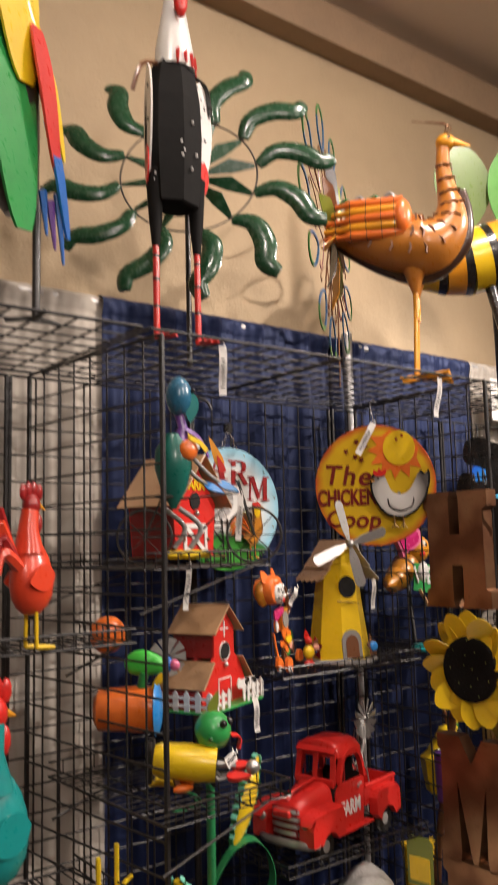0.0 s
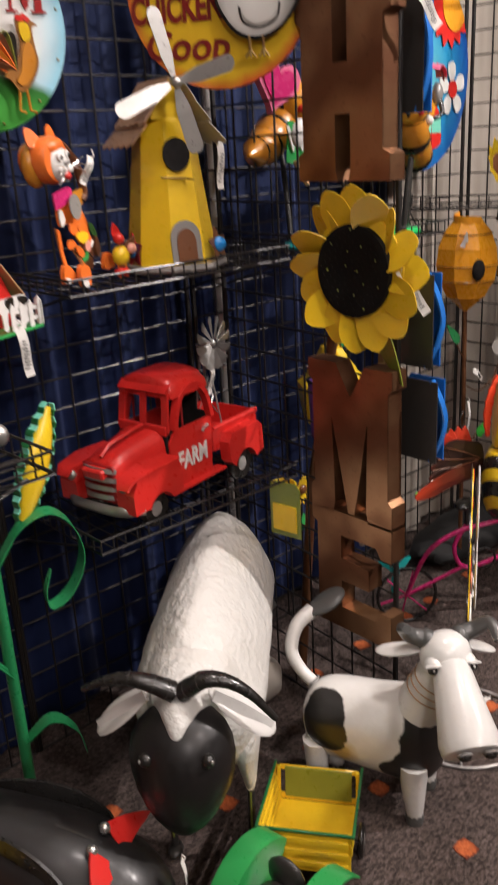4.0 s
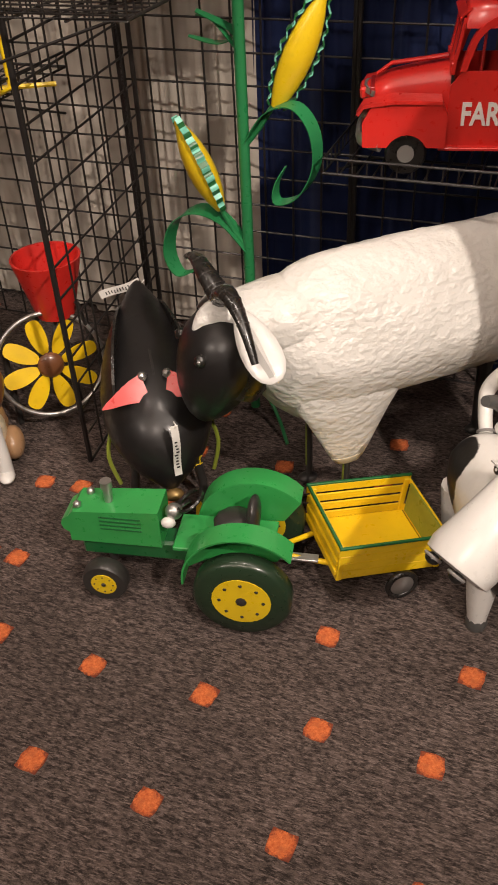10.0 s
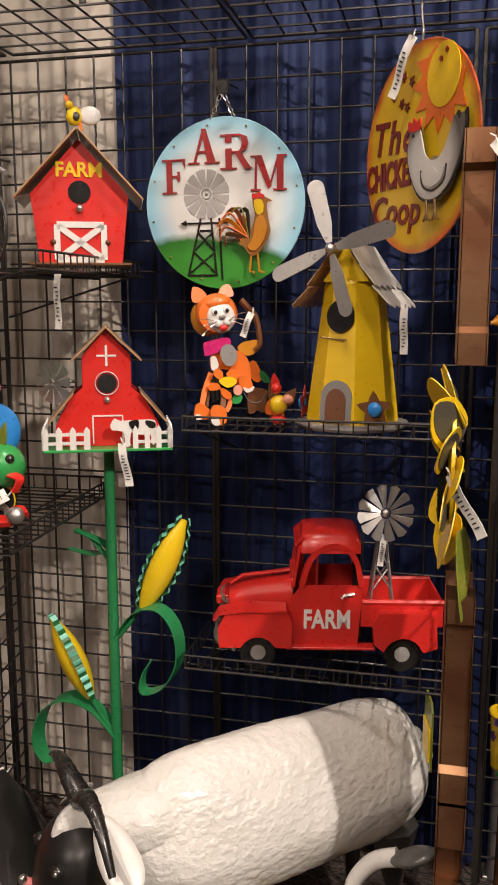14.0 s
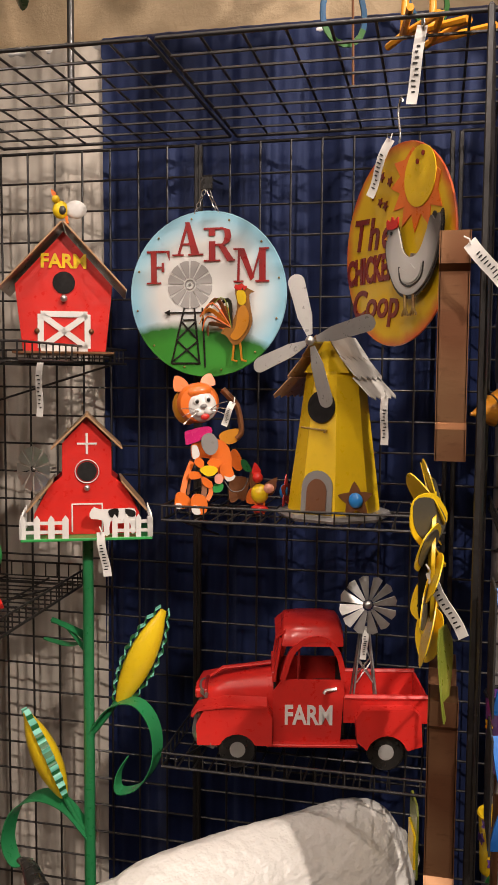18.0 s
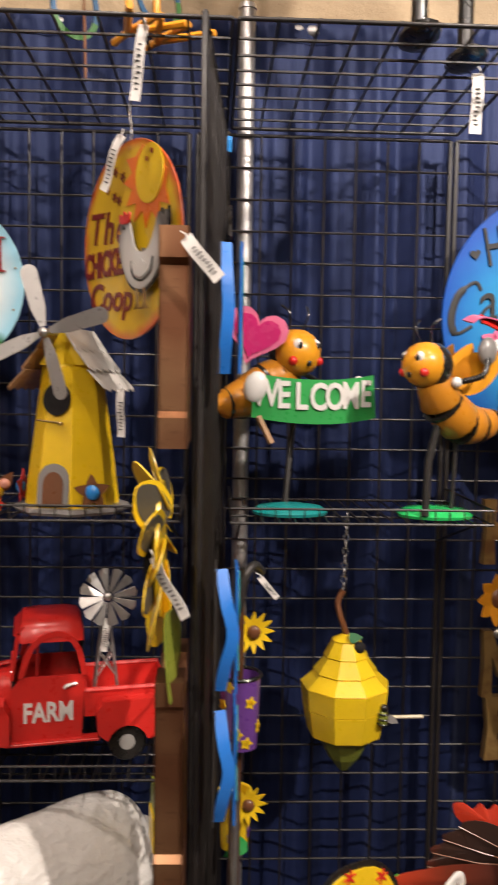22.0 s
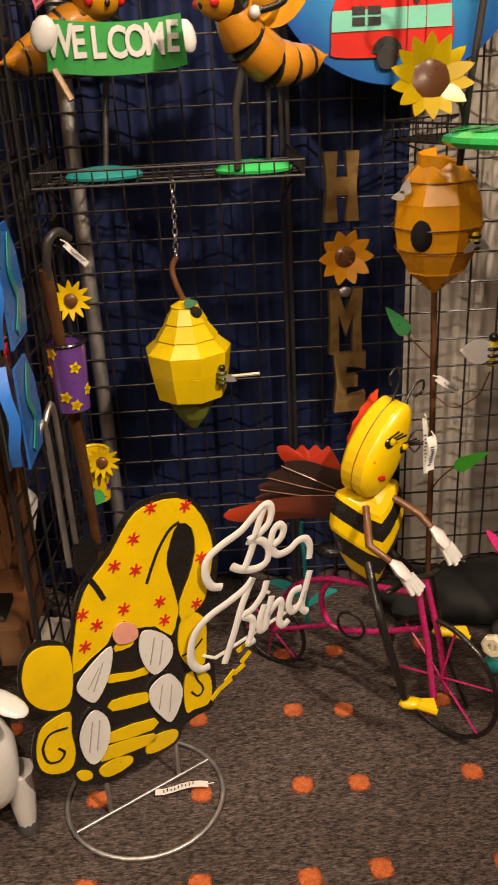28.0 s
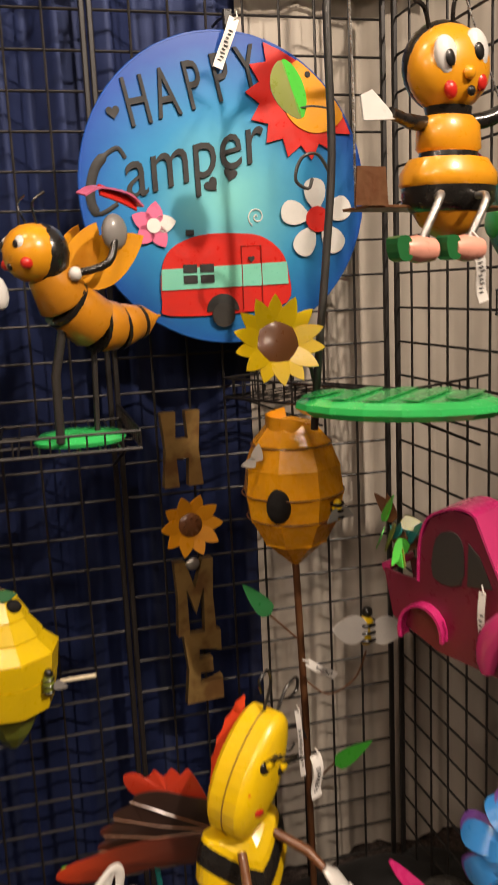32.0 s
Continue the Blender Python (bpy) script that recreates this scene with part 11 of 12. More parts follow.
    for i, (a, ln, mat) in enumerate(((78, 0.24, OLIVE), (98, 0.27, SOFTBLACK), (118, 0.20, BROWN), (-70, 0.22, OLIVE), (-92, 0.25, AMBER), (-112, 0.21, SOFTBLACK), (30, 0.18, BROWN), (150, 0.18, OLIVE), (-30, 0.16, BROWN), (-150, 0.17, AMBER))):
        dv = cr * math.cos(radians(a)) + UP * math.sin(radians(a))
        part("feather_blade", Sculpt(mat).strip([hub + ax * 0.008, hub + dv * ln * 0.45 + ax * 0.018, hub + dv * ln * 0.8 + ax * 0.014, hub + dv * ln], [0.014, 0.05, 0.046, 0.008], ax * 0.8 + dv.cross(ax), 0.003), t)
    for i in range(5):
        q = P(-0.24 + 0.05 * i, 0.01 * (i % 2), 2.675)
        part("back_curl", Sculpt(DARKGREEN if i % 2 else GREY).tube(smooth_path([q - Vector((0, 0, 0.02)), q + Vector((0, 0, 0.04)), q + ax * -0.018 + Vector((0, 0, 0.075)), q + ax * -0.042 + Vector((0, 0, 0.060))], 4), [0.003] * 5 + [0.008] * 6 + [0.009, 0.006], n=6), t)
    part("support_wire", Sculpt(RUSTY).tube([hub, hub + ax * 0.02, Vector((hub.x + 0.02, hub.y, TOP))], 0.003, n=6), t)
    price_tag(pose(1.040, 0.030, TOP - 0.005, 90, 8, -10), 0.125, 0.018)


def top_bee():
    sc = Sculpt(YELLOW)
    for x, y in ((1.535, 0.135), (1.65, 0.235)):
        sc.tube([(x, y, TOP + 0.01), (x, y, 2.36), (1.56 + (x - 1.57) * 0.35, 0.19, 2.56)], [0.015, 0.016, 0.022], BLACK, n=10)
        sc.ball((x - 0.01, y - 0.045, TOP + 0.016), (0.038, 0.070, 0.014), BLACK, n=12)
    spine = [(1.300, 0.430, 2.600, 0.020), (1.36, 0.372, 2.608, 0.066), (1.43, 0.310, 2.618, 0.102), (1.50, 0.250, 2.632, 0.120), (1.57, 0.188, 2.655, 0.126), (1.64, 0.126, 2.690, 0.114), (1.70, 0.072, 2.725, 0.080)]
    for i in range(6):
        a, c, ra, rc = Vector(spine[i][:3]), Vector(spine[i + 1][:3]), spine[i][3], spine[i + 1][3]
        sc.tube([a, a.lerp(c, 0.70)], [ra, ra * 0.3 + rc * 0.7], YELLOW if i % 2 else AMBER, n=20)
        sc.tube([a.lerp(c, 0.70), c], [ra * 0.3 + rc * 0.7 + 0.001, rc + 0.001], BLACK, n=20)
    sc.ball((1.755, 0.03, 2.800), 0.085, YELLOW, n=16)
    wing = smooth_loop([(0.0, -0.17), (0.085, -0.08), (0.105, 0.04), (0.06, 0.145), (0.0, 0.165), (-0.065, 0.14), (-0.10, 0.04), (-0.075, -0.08)], 4)
    sc.plate(wing, 0.008, paint("moss green enamel", (0.14, 0.24, 0.03)), pose(1.515, 0.262, 2.935, 90, 0, -43) @ pose(0, 0, 0, 0, 0, 6))
    sc.plate(wing, 0.008, paint("leafy green enamel", (0.10, 0.34, 0.05)), pose(1.625, 0.110, 2.920, 90, 0, -43) @ pose(0, 0, 0, 0, 0, -14))
    solid("bee_statue", sc, I4, "large yellow and black striped metal bee with green wings", "statue")
    price_tag(pose(1.655, 0.16, TOP - 0.02, 90, 0, 0), 0.11, 0.022)


def parrot():
    sc = Sculpt(GREEN)
    c = Vector((-0.335, 0.085, 0))
    sc.tube(smooth_path([c + Vector((0.03, 0, 2.36)), c + Vector((0.0, 0, 2.50)), c + Vector((-0.02, 0, 2.66)), c + Vector((-0.03, 0, 2.80)), c + Vector((-0.02, 0, 2.93))], 5), [0.02 + 0.062 * math.sin(math.pi * (0.08 + 0.84 * i / 20)) for i in range(21)], SOFTBLACK, n=16)
    sc.tube(smooth_path([c + Vector((-0.03, -0.02, 2.95)), c + Vector((0.015, -0.045, 2.80)), c + Vector((0.060, -0.045, 2.68)), c + Vector((0.085, -0.03, 2.58))], 5), [0.085, 0.082, 0.078, 0.07, 0.062, 0.05, 0.045, 0.042, 0.04, 0.037, 0.034, 0.03, 0.026, 0.022, 0.016, 0.008], LEMON, n=12, flat=0.6)
    for mat, dx, dy, w, e, top in ((GREEN, -0.030, -0.088, 0.165, 2.29, 2.78), (LEMON, -0.030, -0.094, 0.165, 2.62, 3.00), (RED, 0.050, -0.080, 0.060, 2.44, 2.76), (ROYAL, 0.086, -0.06, 0.034, 2.30, 2.56), (LEMON, 0.074, -0.062, 0.026, 2.48, 2.72)):
        p = smooth_path([c + Vector((dx - 0.02, dy, top)), c + Vector((dx, dy - 0.012, (top + e) / 2 + 0.03)), c + Vector((dx + 0.035, dy + 0.01, e))], 7)
        sc.strip(p, [max(0.006, w * math.sin(math.pi * (0.18 + 0.76 * i / (len(p) - 1))) ** 0.7) for i in range(len(p))], (0.8, 0.5, 0.1), 0.006, mat)
    for i in range(3):
        sc.tube([c + Vector((0.06 + 0.018 * i, -0.05, 2.40 - 0.02 * (i % 2))), c + Vector((0.07 + 0.020 * i, -0.05, 2.30 - 0.03 * (i % 3)))], [0.010, 0.003], PURPLE if i % 2 else ROYAL, n=6)
    sc.tube([c + Vector((0.068, 0.0, 2.40)), c + Vector((0.068, 0.0, TOP))], 0.010, SOFTBLACK, n=8)
    for a in (20, 140, 260):
        sc.tube([c + Vector((0.068, 0, TOP + 0.006)), c + Vector((0.068 + 0.07 * math.cos(radians(a)), 0.07 * math.sin(radians(a)), TOP + 0.004))], 0.006, SOFTBLACK, n=6)
    solid("parrot_statue", sc, I4, "green, yellow and red metal parrot statue on a perch", "statue")


black_rooster()
green_spinner()
peacock()
top_bee()
parrot()


# ---- left bay ----
def small_rooster(m, body, comb, label, legs=YELLOW):
    sc = Sculpt(body)
    sc.ball((0, 0, 0.150), (0.062, 0.045, 0.080), body, n=16, shape=lambda x, y, z: (x * (1 - 0.15 * z), y * (1 - 0.2 * z), z))
    sc.tube([(-0.01, 0, 0.20), (-0.012, 0, 0.25), (-0.006, 0, 0.29)], [0.040, 0.026, 0.022], body, n=12)
    sc.ball((-0.002, 0, 0.300), (0.026, 0.020, 0.026), comb, n=12)
    for k in range(4):
        sc.ball((-0.030 + 0.018 * k, 0, 0.328 + 0.006 * math.sin(k)), (0.012, 0.006, 0.018), comb, n=8)
    sc.ball((0.022, 0, 0.262), (0.012, 0.008, 0.022), comb, n=8).tube([(0.020, 0, 0.300), (0.045, 0, 0.292)], [0.008, 0.001], AMBER, n=6)
    for k in range(4):
        p = smooth_path([(-0.045, 0.006 * (k - 1.5), 0.17), (-0.10, 0.008 * (k - 1.5), 0.20 + 0.03 * k), (-0.12 + 0.01 * k, 0.01 * (k - 1.5), 0.16 + 0.035 * k)], 4)
        sc.tube(p, [0.014] * 5 + [0.008] * 4, comb if k % 2 else body, n=6)
    for s in (-1, 1):
        sc.plate(petal(0.085, 0.055, 0.8), 0.004, body, pose(0.035, s * 0.046, 0.155, 90, 0, 0) @ pose(0, 0, 0, 0, 0, 190))
        sc.tube([(0.0, s * 0.018, 0.09), (0.0, s * 0.020, 0.006)], 0.005, legs, n=6)
        for k in (-1, 0, 1):
            sc.tube([(0.0, s * 0.020, 0.006), (0.045, s * 0.020 + 0.016 * k, 0.004)], 0.0045, legs, n=5)
    solid("rooster_figure", sc, m, label, "figurine")


wire_shelf(pose(-0.64, -0.02, 1.405), 0.56, 0.30, "black wire shelf in the neighbouring bay", lip=0.03)
wire_shelf(pose(-0.64, -0.02, 0.86), 0.56, 0.30, "black wire shelf in the neighbouring bay", lip=0.03)
small_rooster(pose(-0.318, -0.02, 1.412, 0, 0, 20) @ Matrix.Diagonal((0.80, 0.80, 0.96, 1)), paint("vermilion enamel", (0.72, 0.06, 0.02)), DEEPRED, "glossy orange-red metal rooster figure on a wire shelf")
small_rooster(pose(-0.385, 0.0, 0.868, 0, 0, 20) @ Matrix.Diagonal((1.25, 1.25, 1.42, 1)), TEAL, RED, "teal metal rooster figure with red comb")


def left_floor_things():
    # flower windmill wheel with a red pot, a small metal cart planter
    t = thing("flower_wheel_planter", pose(-0.152, 0.098, 0), "red pot planter with a yellow flower windmill wheel", "planter")
    m = pose(0, 0, 0.190, 78, 0, 42)
    part("hoop", Sculpt(STEEL).tube(ring_pts((0, 0, 0), 0.135, 40), 0.006, m=m, n=8, closed=True), t, "grey hoop")
    for i in range(8):
        part("petal", Sculpt(YELLOW).plate(smooth_loop([(0.035, -0.010), (0.075, -0.022), (0.115, -0.018), (0.124, 0.0), (0.115, 0.018), (0.075, 0.022), (0.035, 0.010)], 3), 0.002, m=m @ pose(0, 0, 0.002, 0, 0, 45 * i + 12) @ pose(0, 0, 0, 14, 0, 0)), t)
    part("heart", Sculpt(BROWN).ball((0, 0, 0.004), (0.034, 0.034, 0.014), m=m, n=14), t)
    part("pot", Sculpt(RED).lathe([(0.048, 0.0), (0.086, 0.155), (0.080, 0.155), (0.042, 0.010), (0.001, 0.008)], n=24, m=pose(-0.005, 0.075, 0.298)), t, "red tapered pot")
    part("leg", Sculpt(SOFTBLACK).tube([(0, 0, 0.19), (0, 0.07, 0.31), (0.0, 0.10, 0.004)], 0.006, n=8), t)
    part("leg", Sculpt(SOFTBLACK).tube([(0.06, 0.075, 0.34), (0.10, 0.12, 0.004)], 0.006, n=8), t)
    part("leg", Sculpt(SOFTBLACK).tube([(-0.06, 0.075, 0.34), (-0.12, 0.10, 0.004)], 0.006, n=8), t)
    # orange metal box (cart body) with a yellow flower
    t = thing("orange_cart", pose(-0.360, -0.02, 0, 0, 0, 42), "vermilion metal cart with a navy back panel and yellow flower", "metal cart")
    part("body", Sculpt(paint("bright vermilion enamel", (0.78, 0.10, 0.015))).box((0.03, 0.05, 0.455), (0.24, 0.14, 0.20)), t)
    part("lid_edge", Sculpt(ORANGE).box((0.03, -0.022, 0.520), (0.244, 0.006, 0.006)), t)
    part("back_panel", Sculpt(ROYAL).box((-0.02, 0.125, 0.62), (0.16, 0.006, 0.26)), t)
    part("flower", Sculpt(YELLOW).plate([(0.030 * (1 if i % 2 else 0.62) * math.cos(i * 0.449), 0.030 * (1 if i % 2 else 0.62) * math.sin(i * 0.449)) for i in range(14)], 0.004, m=pose(-0.03, -0.024, 0.44, 90, 0, 0)), t)
    for x in (-0.07, 0.13):
        for y in (0.0, 0.10):
            part("leg", Sculpt(SOFTBLACK).tube([(x, y, 0.36), (x, y, 0.004)], 0.008, n=8), t)
    part("knob", Sculpt(WHITE).ball((0.148, 0.0, 0.565), 0.012, n=10), t)
    # seated dog
    sc = Sculpt(WHITE)
    sc.ball((0, 0, 0.085), (0.062, 0.060, 0.080), CREAM, n=16).ball((0, 0.02, 0.09), (0.066, 0.055, 0.078), TAN, n=14)
    sc.ball((0, -0.02, 0.195), (0.056, 0.046, 0.050), TAN, n=16).ball((0, -0.045, 0.178), (0.034, 0.030, 0.030), CREAM, n=14).ball((0, -0.036, 0.215), (0.016, 0.028, 0.026), CREAM, n=10)
    sc.ball((0, -0.076, 0.190), (0.012, 0.007, 0.008), SOFTBLACK, n=10)
    sc.tube(smooth_path([(-0.030, -0.064, 0.160), (-0.012, -0.074, 0.166), (0, -0.076, 0.160), (0.012, -0.074, 0.166), (0.030, -0.064, 0.160)], 4), 0.0035, BLACK, n=6)
    sc.ball((0, -0.050, 0.150), (0.026, 0.020, 0.014), BROWN, n=10)
    for s in (-1, 1):
        sc.ball((s * 0.032, -0.056, 0.212), (0.013, 0.008, 0.014), WHITE, n=10).ball((s * 0.033, -0.063, 0.212), (0.008, 0.004, 0.010), BLACK, n=8)
        sc.ball((0, 0, 0), (0.018, 0.030, 0.052), TAN if s < 0 else BROWN, pose(s * 0.060, -0.01, 0.185, 0, s * 14, 0), n=12)
        sc.tube([(s * 0.038, -0.045, 0.115), (s * 0.046, -0.062, 0.055), (s * 0.046, -0.070, 0.012)], [0.018, 0.015, 0.016], WHITE, n=10)
        sc.ball((s * 0.046, -0.082, 0.012), (0.018, 0.026, 0.012), WHITE if s > 0 else TAN, n=10)
        sc.ball((s * 0.066, 0.0, 0.040), (0.026, 0.045, 0.036), TAN, n=12)
    sc.tube(ring_pts((0, -0.012, 0.150), 0.042, 20), 0.007, BROWN, n=6, closed=True)
    solid("dog_statue", sc, pose(-0.262, -0.100, 0, 0, 0, 34) @ Matrix.Scale(1.15, 4), "tan and white metal bulldog statue sitting on the carpet", "statue")
    # yellow wire basket pieces above
    t = thing("yellow_wire_feet", pose(-0.150, 0.02, 0.868), "yellow bent wire feet of a garden bird", "wire ornament")
    for k, (x, y) in enumerate(((0.0, 0.0), (0.07, 0.05))):
        part("leg", Sculpt(LEMON).tube([(x, y, 0.0), (x, y, 0.10)], 0.0055, n=6), t)
        for a in (200, 235, 270, 40):
            part("toe", Sculpt(LEMON).tube([(x, y, 0.004), (x + 0.09 * math.cos(radians(a)), y + 0.09 * math.sin(radians(a)), 0.0)], 0.005, n=6), t)


left_floor_things()


# ---- birds on the two left shelves of the first bay ----
def bicycle_bird():
    z = 1.565
    sc = Sculpt(TEAL)
    a = Vector((0.085, 0.085, 0))
    petrol = paint("petrol blue enamel", (0.03, 0.14, 0.24), rough=0.25)
    sc.ball(a + Vector((0.02, -0.005, 1.978)), (0.034, 0.032, 0.050), petrol, n=18)
    sc.plate(petal(0.075, 0.034, 0.8), 0.004, TEAL, pose(a.x + 0.045, a.y - 0.030, 1.985, 90, 0, -35) @ pose(0, 0, 0, 0, 0, -96))
    sc.ball(a + Vector((0.044, -0.030, 1.990)), 0.007, BLACK, n=8)
    sc.tube(smooth_path([a + Vector((0.05, -0.03, 1.975)), a + Vector((0.075, -0.045, 1.965)), a + Vector((0.085, -0.05, 1.945))], 4), 0.004, SOFTBLACK, n=6)
    sc.tube([a + Vector((0.02, 0, 1.94)), a + Vector((0.03, -0.005, 1.90)), a + Vector((0.02, 0, 1.86))], [0.012, 0.013, 0.024], PURPLE, n=10)
    sc.lathe([(0.006, 1.700), (0.030, 1.745), (0.046, 1.800), (0.044, 1.845), (0.016, 1.885)], paint("deep sea green enamel", (0.010, 0.13, 0.10)), pose(a.x + 0.004, a.y, 0, 0, 0, -36), n=16, squash=0.7)
    sc.ball(a + Vector((0.028, -0.032, 1.842)), (0.026, 0.016, 0.026), ORANGE, n=14)
    sc.strip([a + Vector((0.02, -0.05, 1.87)), a + Vector((0.05, -0.05, 1.86)), a + Vector((0.07, -0.05, 1.84))], 0.012, (0, 0, 1), 0.003, LEMON)
    sc.strip(smooth_path([a + Vector((0.03, -0.02, 1.895)), a + Vector((0.06, -0.035, 1.870)), a + Vector((0.082, -0.04, 1.825))], 4), 0.014, (0.3, 0.5, 0.8), 0.003, PURPLE)
    for s in (-1, 1):
        sc.tube(smooth_path([a + Vector((0.035, s * 0.03, 1.83)), a + Vector((0.085, s * 0.03 - 0.02, 1.775)), a + Vector((0.135, s * 0.03 - 0.04, 1.745))], 4), 0.0055, GREY, n=8)
        sc.plate(petal(0.062, 0.020, 0.7), 0.006, BLUE, pose(a.x + 0.098, a.y + s * 0.03 - 0.022, 1.766, 60, 0, -36) @ pose(0, 0, 0, 0, 0, -32))
        sc.tube(smooth_path([a + Vector((0.0, s * 0.03, 1.70)), a + Vector((0.045, s * 0.035 - 0.02, 1.655)), a + Vector((0.020, s * 0.035 - 0.01, 1.605))], 4), 0.0065, GREY, n=8)
        sc.plate(petal(0.075, 0.028, 0.7), 0.010, LEMON, pose(a.x - 0.002, a.y + s * 0.035 + 0.002, 1.590, 30, 0, -36))
    sc.plate(petal(0.085, 0.022), 0.004, AMBER, pose(a.x + 0.115, a.y - 0.05, 1.80, 90, 0, -30) @ pose(0, 0, 0, 0, 0, 112))
    sc.plate(petal(0.05, 0.016), 0.005, RED, pose(a.x + 0.117, a.y - 0.055, 1.785, 90, 0, -30) @ pose(0, 0, 0, 0, 0, 110))
    solid("bicycle_bird_figure", sc, I4, "multicoloured metal bird figure with blue head riding a bicycle", "figurine")
    t = thing("miniature_bicycle", I4, "thin black wire miniature bicycle on a wire shelf", "bicycle")
    ax = Vector((0.80, -0.60, 0))
    for c, r in ((Vector((0.245, -0.03, z + 0.068)), 0.066), (Vector((0.03, 0.125, z + 0.068)), 0.066)):
        ob = part("wheel", Sculpt(SOFTBLACK).tube(ring_pts(c, r, 32, ax, UP), 0.003, n=6, closed=True), t)
        for i in range(4):
            q = ax * math.cos(i * 0.785) + UP * math.sin(i * 0.785)
            part("spoke", Sculpt(SOFTBLACK).tube([c - q * r, c + q * r], 0.0012, n=4), ob)
    part("frame", Sculpt(SOFTBLACK).tube([Vector((0.03, 0.125, z + 0.068)), Vector((0.13, 0.05, z + 0.07)), Vector((0.215, -0.01, z + 0.17)), Vector((0.06, 0.10, z + 0.155)), Vector((0.03, 0.125, z + 0.068))], 0.0035, n=6), t)
    part("fork", Sculpt(SOFTBLACK).tube([Vector((0.215, -0.01, z + 0.20)), Vector((0.245, -0.03, z + 0.068))], 0.0035, n=6), t)
    part("handlebar", Sculpt(SOFTBLACK).tube([Vector((0.17, -0.06, z + 0.195)), Vector((0.215, -0.01, z + 0.20)), Vector((0.25, 0.04, z + 0.195))], 0.0035, n=6), t)
    part("seat", Sculpt(SOFTBLACK).ball(Vector((0.07, 0.09, z + 0.165)), (0.03, 0.02, 0.006), n=10), t)
    price_tag(pose(0.212, -0.022, z + 0.165, 90, 4, -30), 0.11, 0.014)


def shelf_birds():
    z = 1.035
    # standing parrot with blue breast
    sc = Sculpt(BLUE)
    c = Vector((0.085, 0.20, 0))
    u = Vector((0.80, -0.60, 0))
    mid = c + Vector((0.0, 0.0, 1.215))
    sc.tube([mid - u * 0.135, mid - u * 0.125, mid - u * 0.02, mid + u * 0.012], [0.034, 0.050, 0.056, 0.052], ORANGE, n=18)
    sc.lathe([(0.001, 0.012), (0.040, 0.010), (0.060, 0.004), (0.066, -0.004), (0.060, -0.006), (0.001, -0.006)], BLUE, aim_axis(mid + u * 0.018, mid + u * 0.2), n=26)
    hd = c + Vector((-0.008, -0.005, 1.325))
    hm = pose(hd.x, hd.y, hd.z, 0, 8, -36)
    sc.ball((0, 0, 0), (0.058, 0.018, 0.030), LEAF, hm, n=16, shape=lambda x, y, z: (x, y, z * (1 - 0.35 * x) - 0.2 * x * x)).ball((0.050, 0, 0.002), (0.012, 0.016, 0.020), ROYAL, hm, n=10).ball((0.066, -0.004, 0.004), 0.014, PINK, hm, n=12)
    sc.plate(petal(0.050, 0.020), 0.004, YELLOW, hm @ pose(0.045, -0.01, -0.018, 90, 0, 0) @ pose(0, 0, 0, 0, 0, -125)).plate(petal(0.045, 0.018), 0.004, ROYAL, hm @ pose(0.048, -0.006, -0.004, 90, 0, 0) @ pose(0, 0, 0, 0, 0, -110))
    sc.tube([hd - Vector((0.01, 0, 0.02)), mid + Vector((-0.02, 0.01, 0.04))], 0.012, GREEN, n=8)
    sc.ball(c + Vector((-0.10, 0.03, 1.40)), (0.05, 0.03, 0.045), ORANGE, n=12)
    for s in (-1, 1):
        sc.tube([c + Vector((0.012 * s, 0.012 * s, 1.14)), c + Vector((0.012 * s, 0.012 * s, z + 0.006))], 0.009, SOFTBLACK, n=8)
        for k in (-1, 0, 1):
            sc.tube([c + Vector((0.012 * s, 0.012 * s, z + 0.006)), c + Vector((0.05, 0.012 * s - 0.03 + 0.016 * k, z + 0.005))], 0.006, YELLOW, n=6)
    solid("parrot_figure", sc, I4, "blue, green and orange metal parrot figure on a wire shelf", "figurine")
    # green round frog head
    sc = Sculpt(LEAF)
    c = Vector((0.185, 0.075, 1.168))
    sc.ball(c, (0.046, 0.044, 0.046), GREEN, n=18)
    for s in (-1, 1):
        sc.ball(c + Vector((0.016 + 0.014 * s, -0.034 + 0.008 * s, 0.020)), 0.010, BLACK, n=8)
        sc.ball(c + Vector((-0.01 + 0.02 * s, -0.035, -0.012)), 0.006, DARKGREEN, n=8)
    sc.plate(petal(0.055, 0.026), 0.004, OLIVE, pose(c.x - 0.005, c.y, c.z + 0.04, 90, 0, -20) @ pose(0, 0, 0, 0, 0, 70))
    sc.strip(smooth_path([c + Vector((0.030, -0.030, -0.010)), c + Vector((0.055, -0.035, -0.018)), c + Vector((0.045, -0.04, -0.045))], 4), 0.020, (0.3, 0.8, 0.2), 0.003, RED)
    sc.tube([c + Vector((0, 0, -0.04)), Vector((c.x, c.y, z + 0.004))], 0.006, SOFTBLACK, n=6)
    solid("frog_figure", sc, I4, "round green metal frog figure with open red mouth", "figurine")
    # lying yellow woodpecker
    sc = Sculpt(LEMON)
    c = Vector((0.125, 0.095, z + 0.065))
    ax = Vector((0.80, -0.60, -0.10)).normalized()
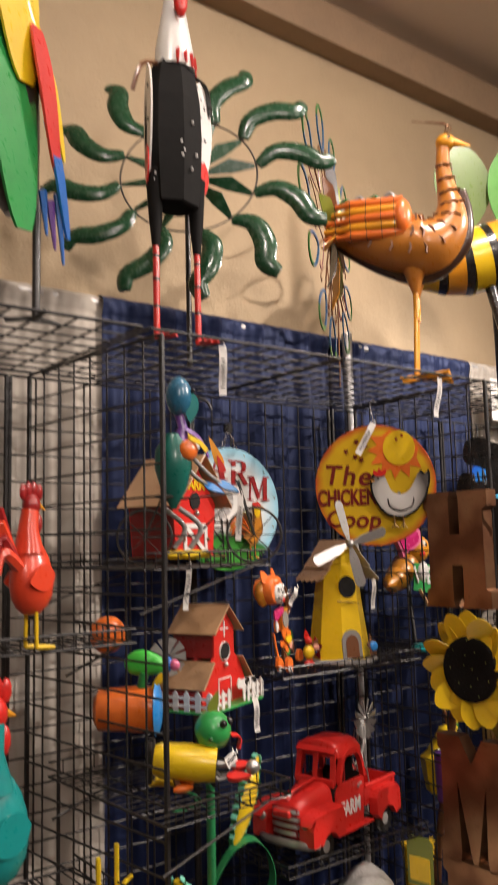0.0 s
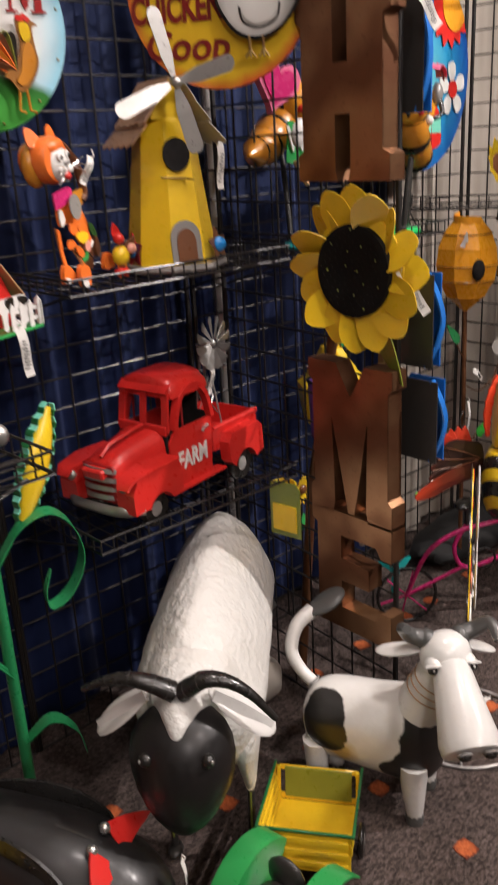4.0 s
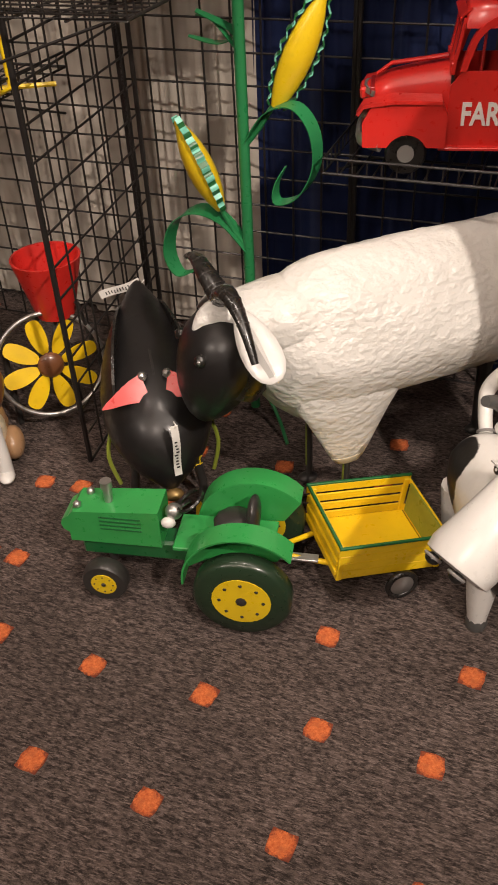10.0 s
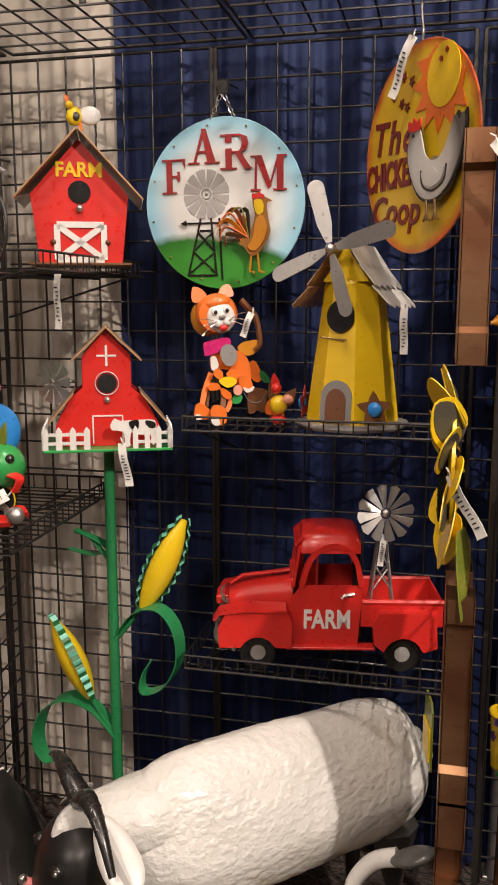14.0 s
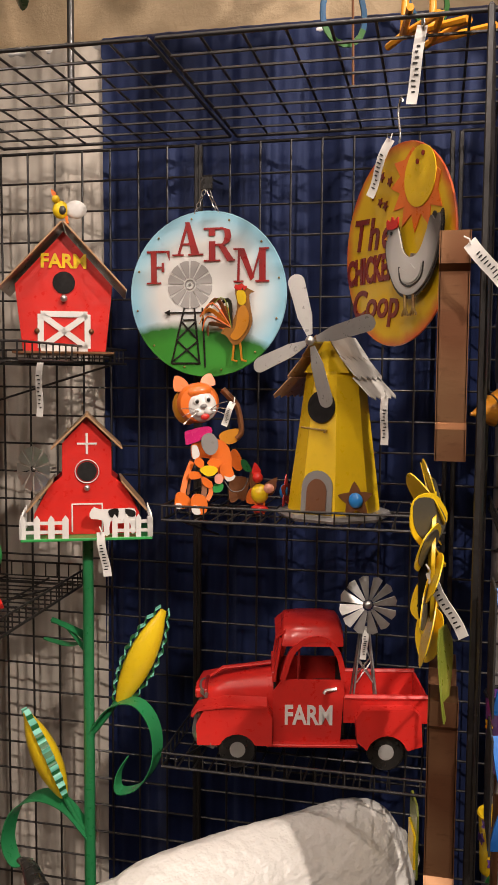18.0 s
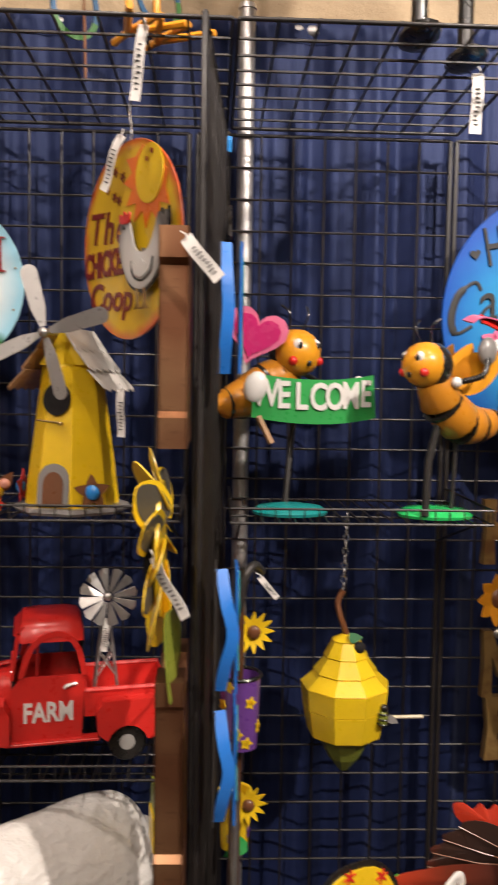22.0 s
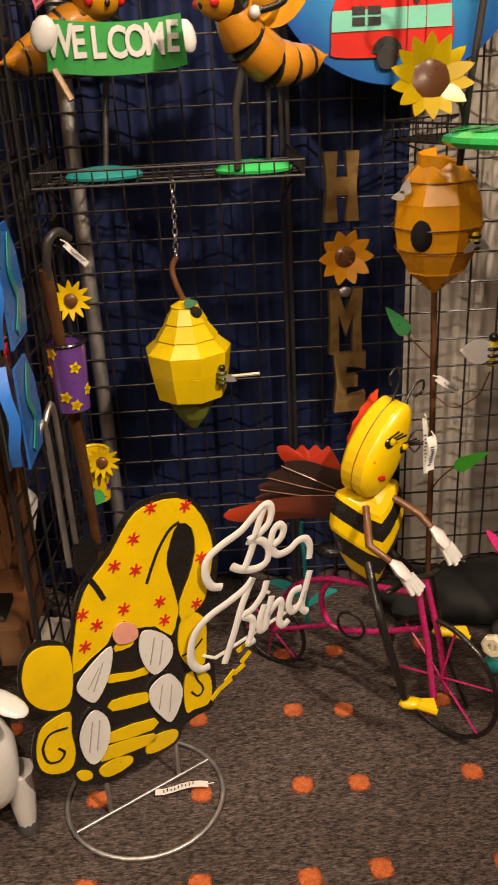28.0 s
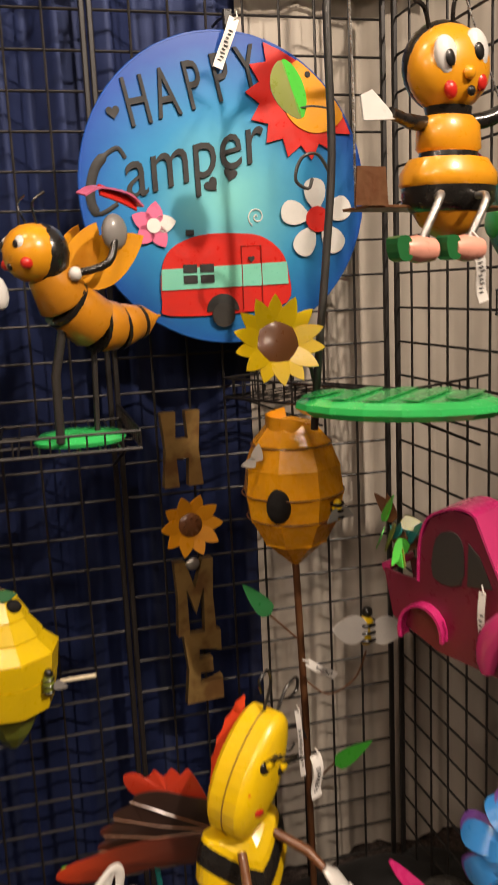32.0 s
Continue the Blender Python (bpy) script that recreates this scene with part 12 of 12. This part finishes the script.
    sc.tube([c - ax * 0.08, c - ax * 0.06, c + ax * 0.03, c + ax * 0.068], [0.034, 0.042, 0.044, 0.040], LEMON, n=18).lathe([(0.001, 0.0), (0.036, 0.001)], VOID, aim_axis(c + ax * 0.0690, c + ax * 0.2), n=18)
    sc.tube([c + ax * 0.07, c + ax * 0.115], [0.010, 0.006], STEEL, n=8)
    sc.ball(c + ax * 0.155 + Vector((0, 0, 0.0)), (0.018, 0.016, 0.018), STEEL, n=10)
    for k in (-1, 1):
        sc.plate(petal(0.060, 0.026, 0.7), 0.010, RED, pose(c.x + ax.x * 0.095 + 0.014 * k, c.y + ax.y * 0.095 + 0.012 * k, c.z - 0.024 + 0.008 * k, 25, 0, -30)).tube([c + ax * 0.05 + Vector((0.010 * k, 0.012 * k, -0.012)), c + ax * 0.075 + Vector((0.012 * k, 0.014 * k, -0.030)), c + ax * 0.10 + Vector((0.012 * k, 0.012 * k, -0.022))], 0.005, GREY, n=6)
        sc.tube([c - ax * 0.03 + Vector((0.01 * k, 0.014 * k, -0.03)), c - ax * 0.02 + Vector((0.012 * k, 0.014 * k, -0.055))], 0.008, RUSTY, n=6)
        sc.ball(c - ax * 0.01 + Vector((0.012 * k, 0.016 * k, -0.055)), (0.030, 0.014, 0.010), ORANGE, n=8)
    solid("woodpecker_figure", sc, I4, "yellow metal bird figure with red beak lying on a wire shelf", "figurine")
    price_tag(pose(0.215, 0.03, z + 0.085, 60, 60, 0), 0.045, 0.026)


bicycle_bird()
shelf_birds()

# white board fixed behind the corner of the grid
solid("white_board", Sculpt(TAG).box((0, 0, 0), (0.46, 0.006, 0.185)), pose(2.285, 0.580, 2.216), "plain white foam board fixed to the top of the grid", "board")

# dark board of the next bay, seen through the side grid
WOOD = paint("dark stained wood", (0.085, 0.038, 0.018), rough=0.55, coat=0.1)
t = thing("wooden_board", pose(2.735, 0.20, 0), "dark brown wooden display board standing behind the side grid", "board")
for i in range(4):
    part("plank", Sculpt(WOOD).box((-0.215 + 0.143 * i, 0.002 * (i % 2), 0.68), (0.140, 0.020, 1.36)), t)
for z in (0.2, 1.0):
    part("batten", Sculpt(WOOD).box((0, 0.022, z), (0.54, 0.018, 0.07)), t)
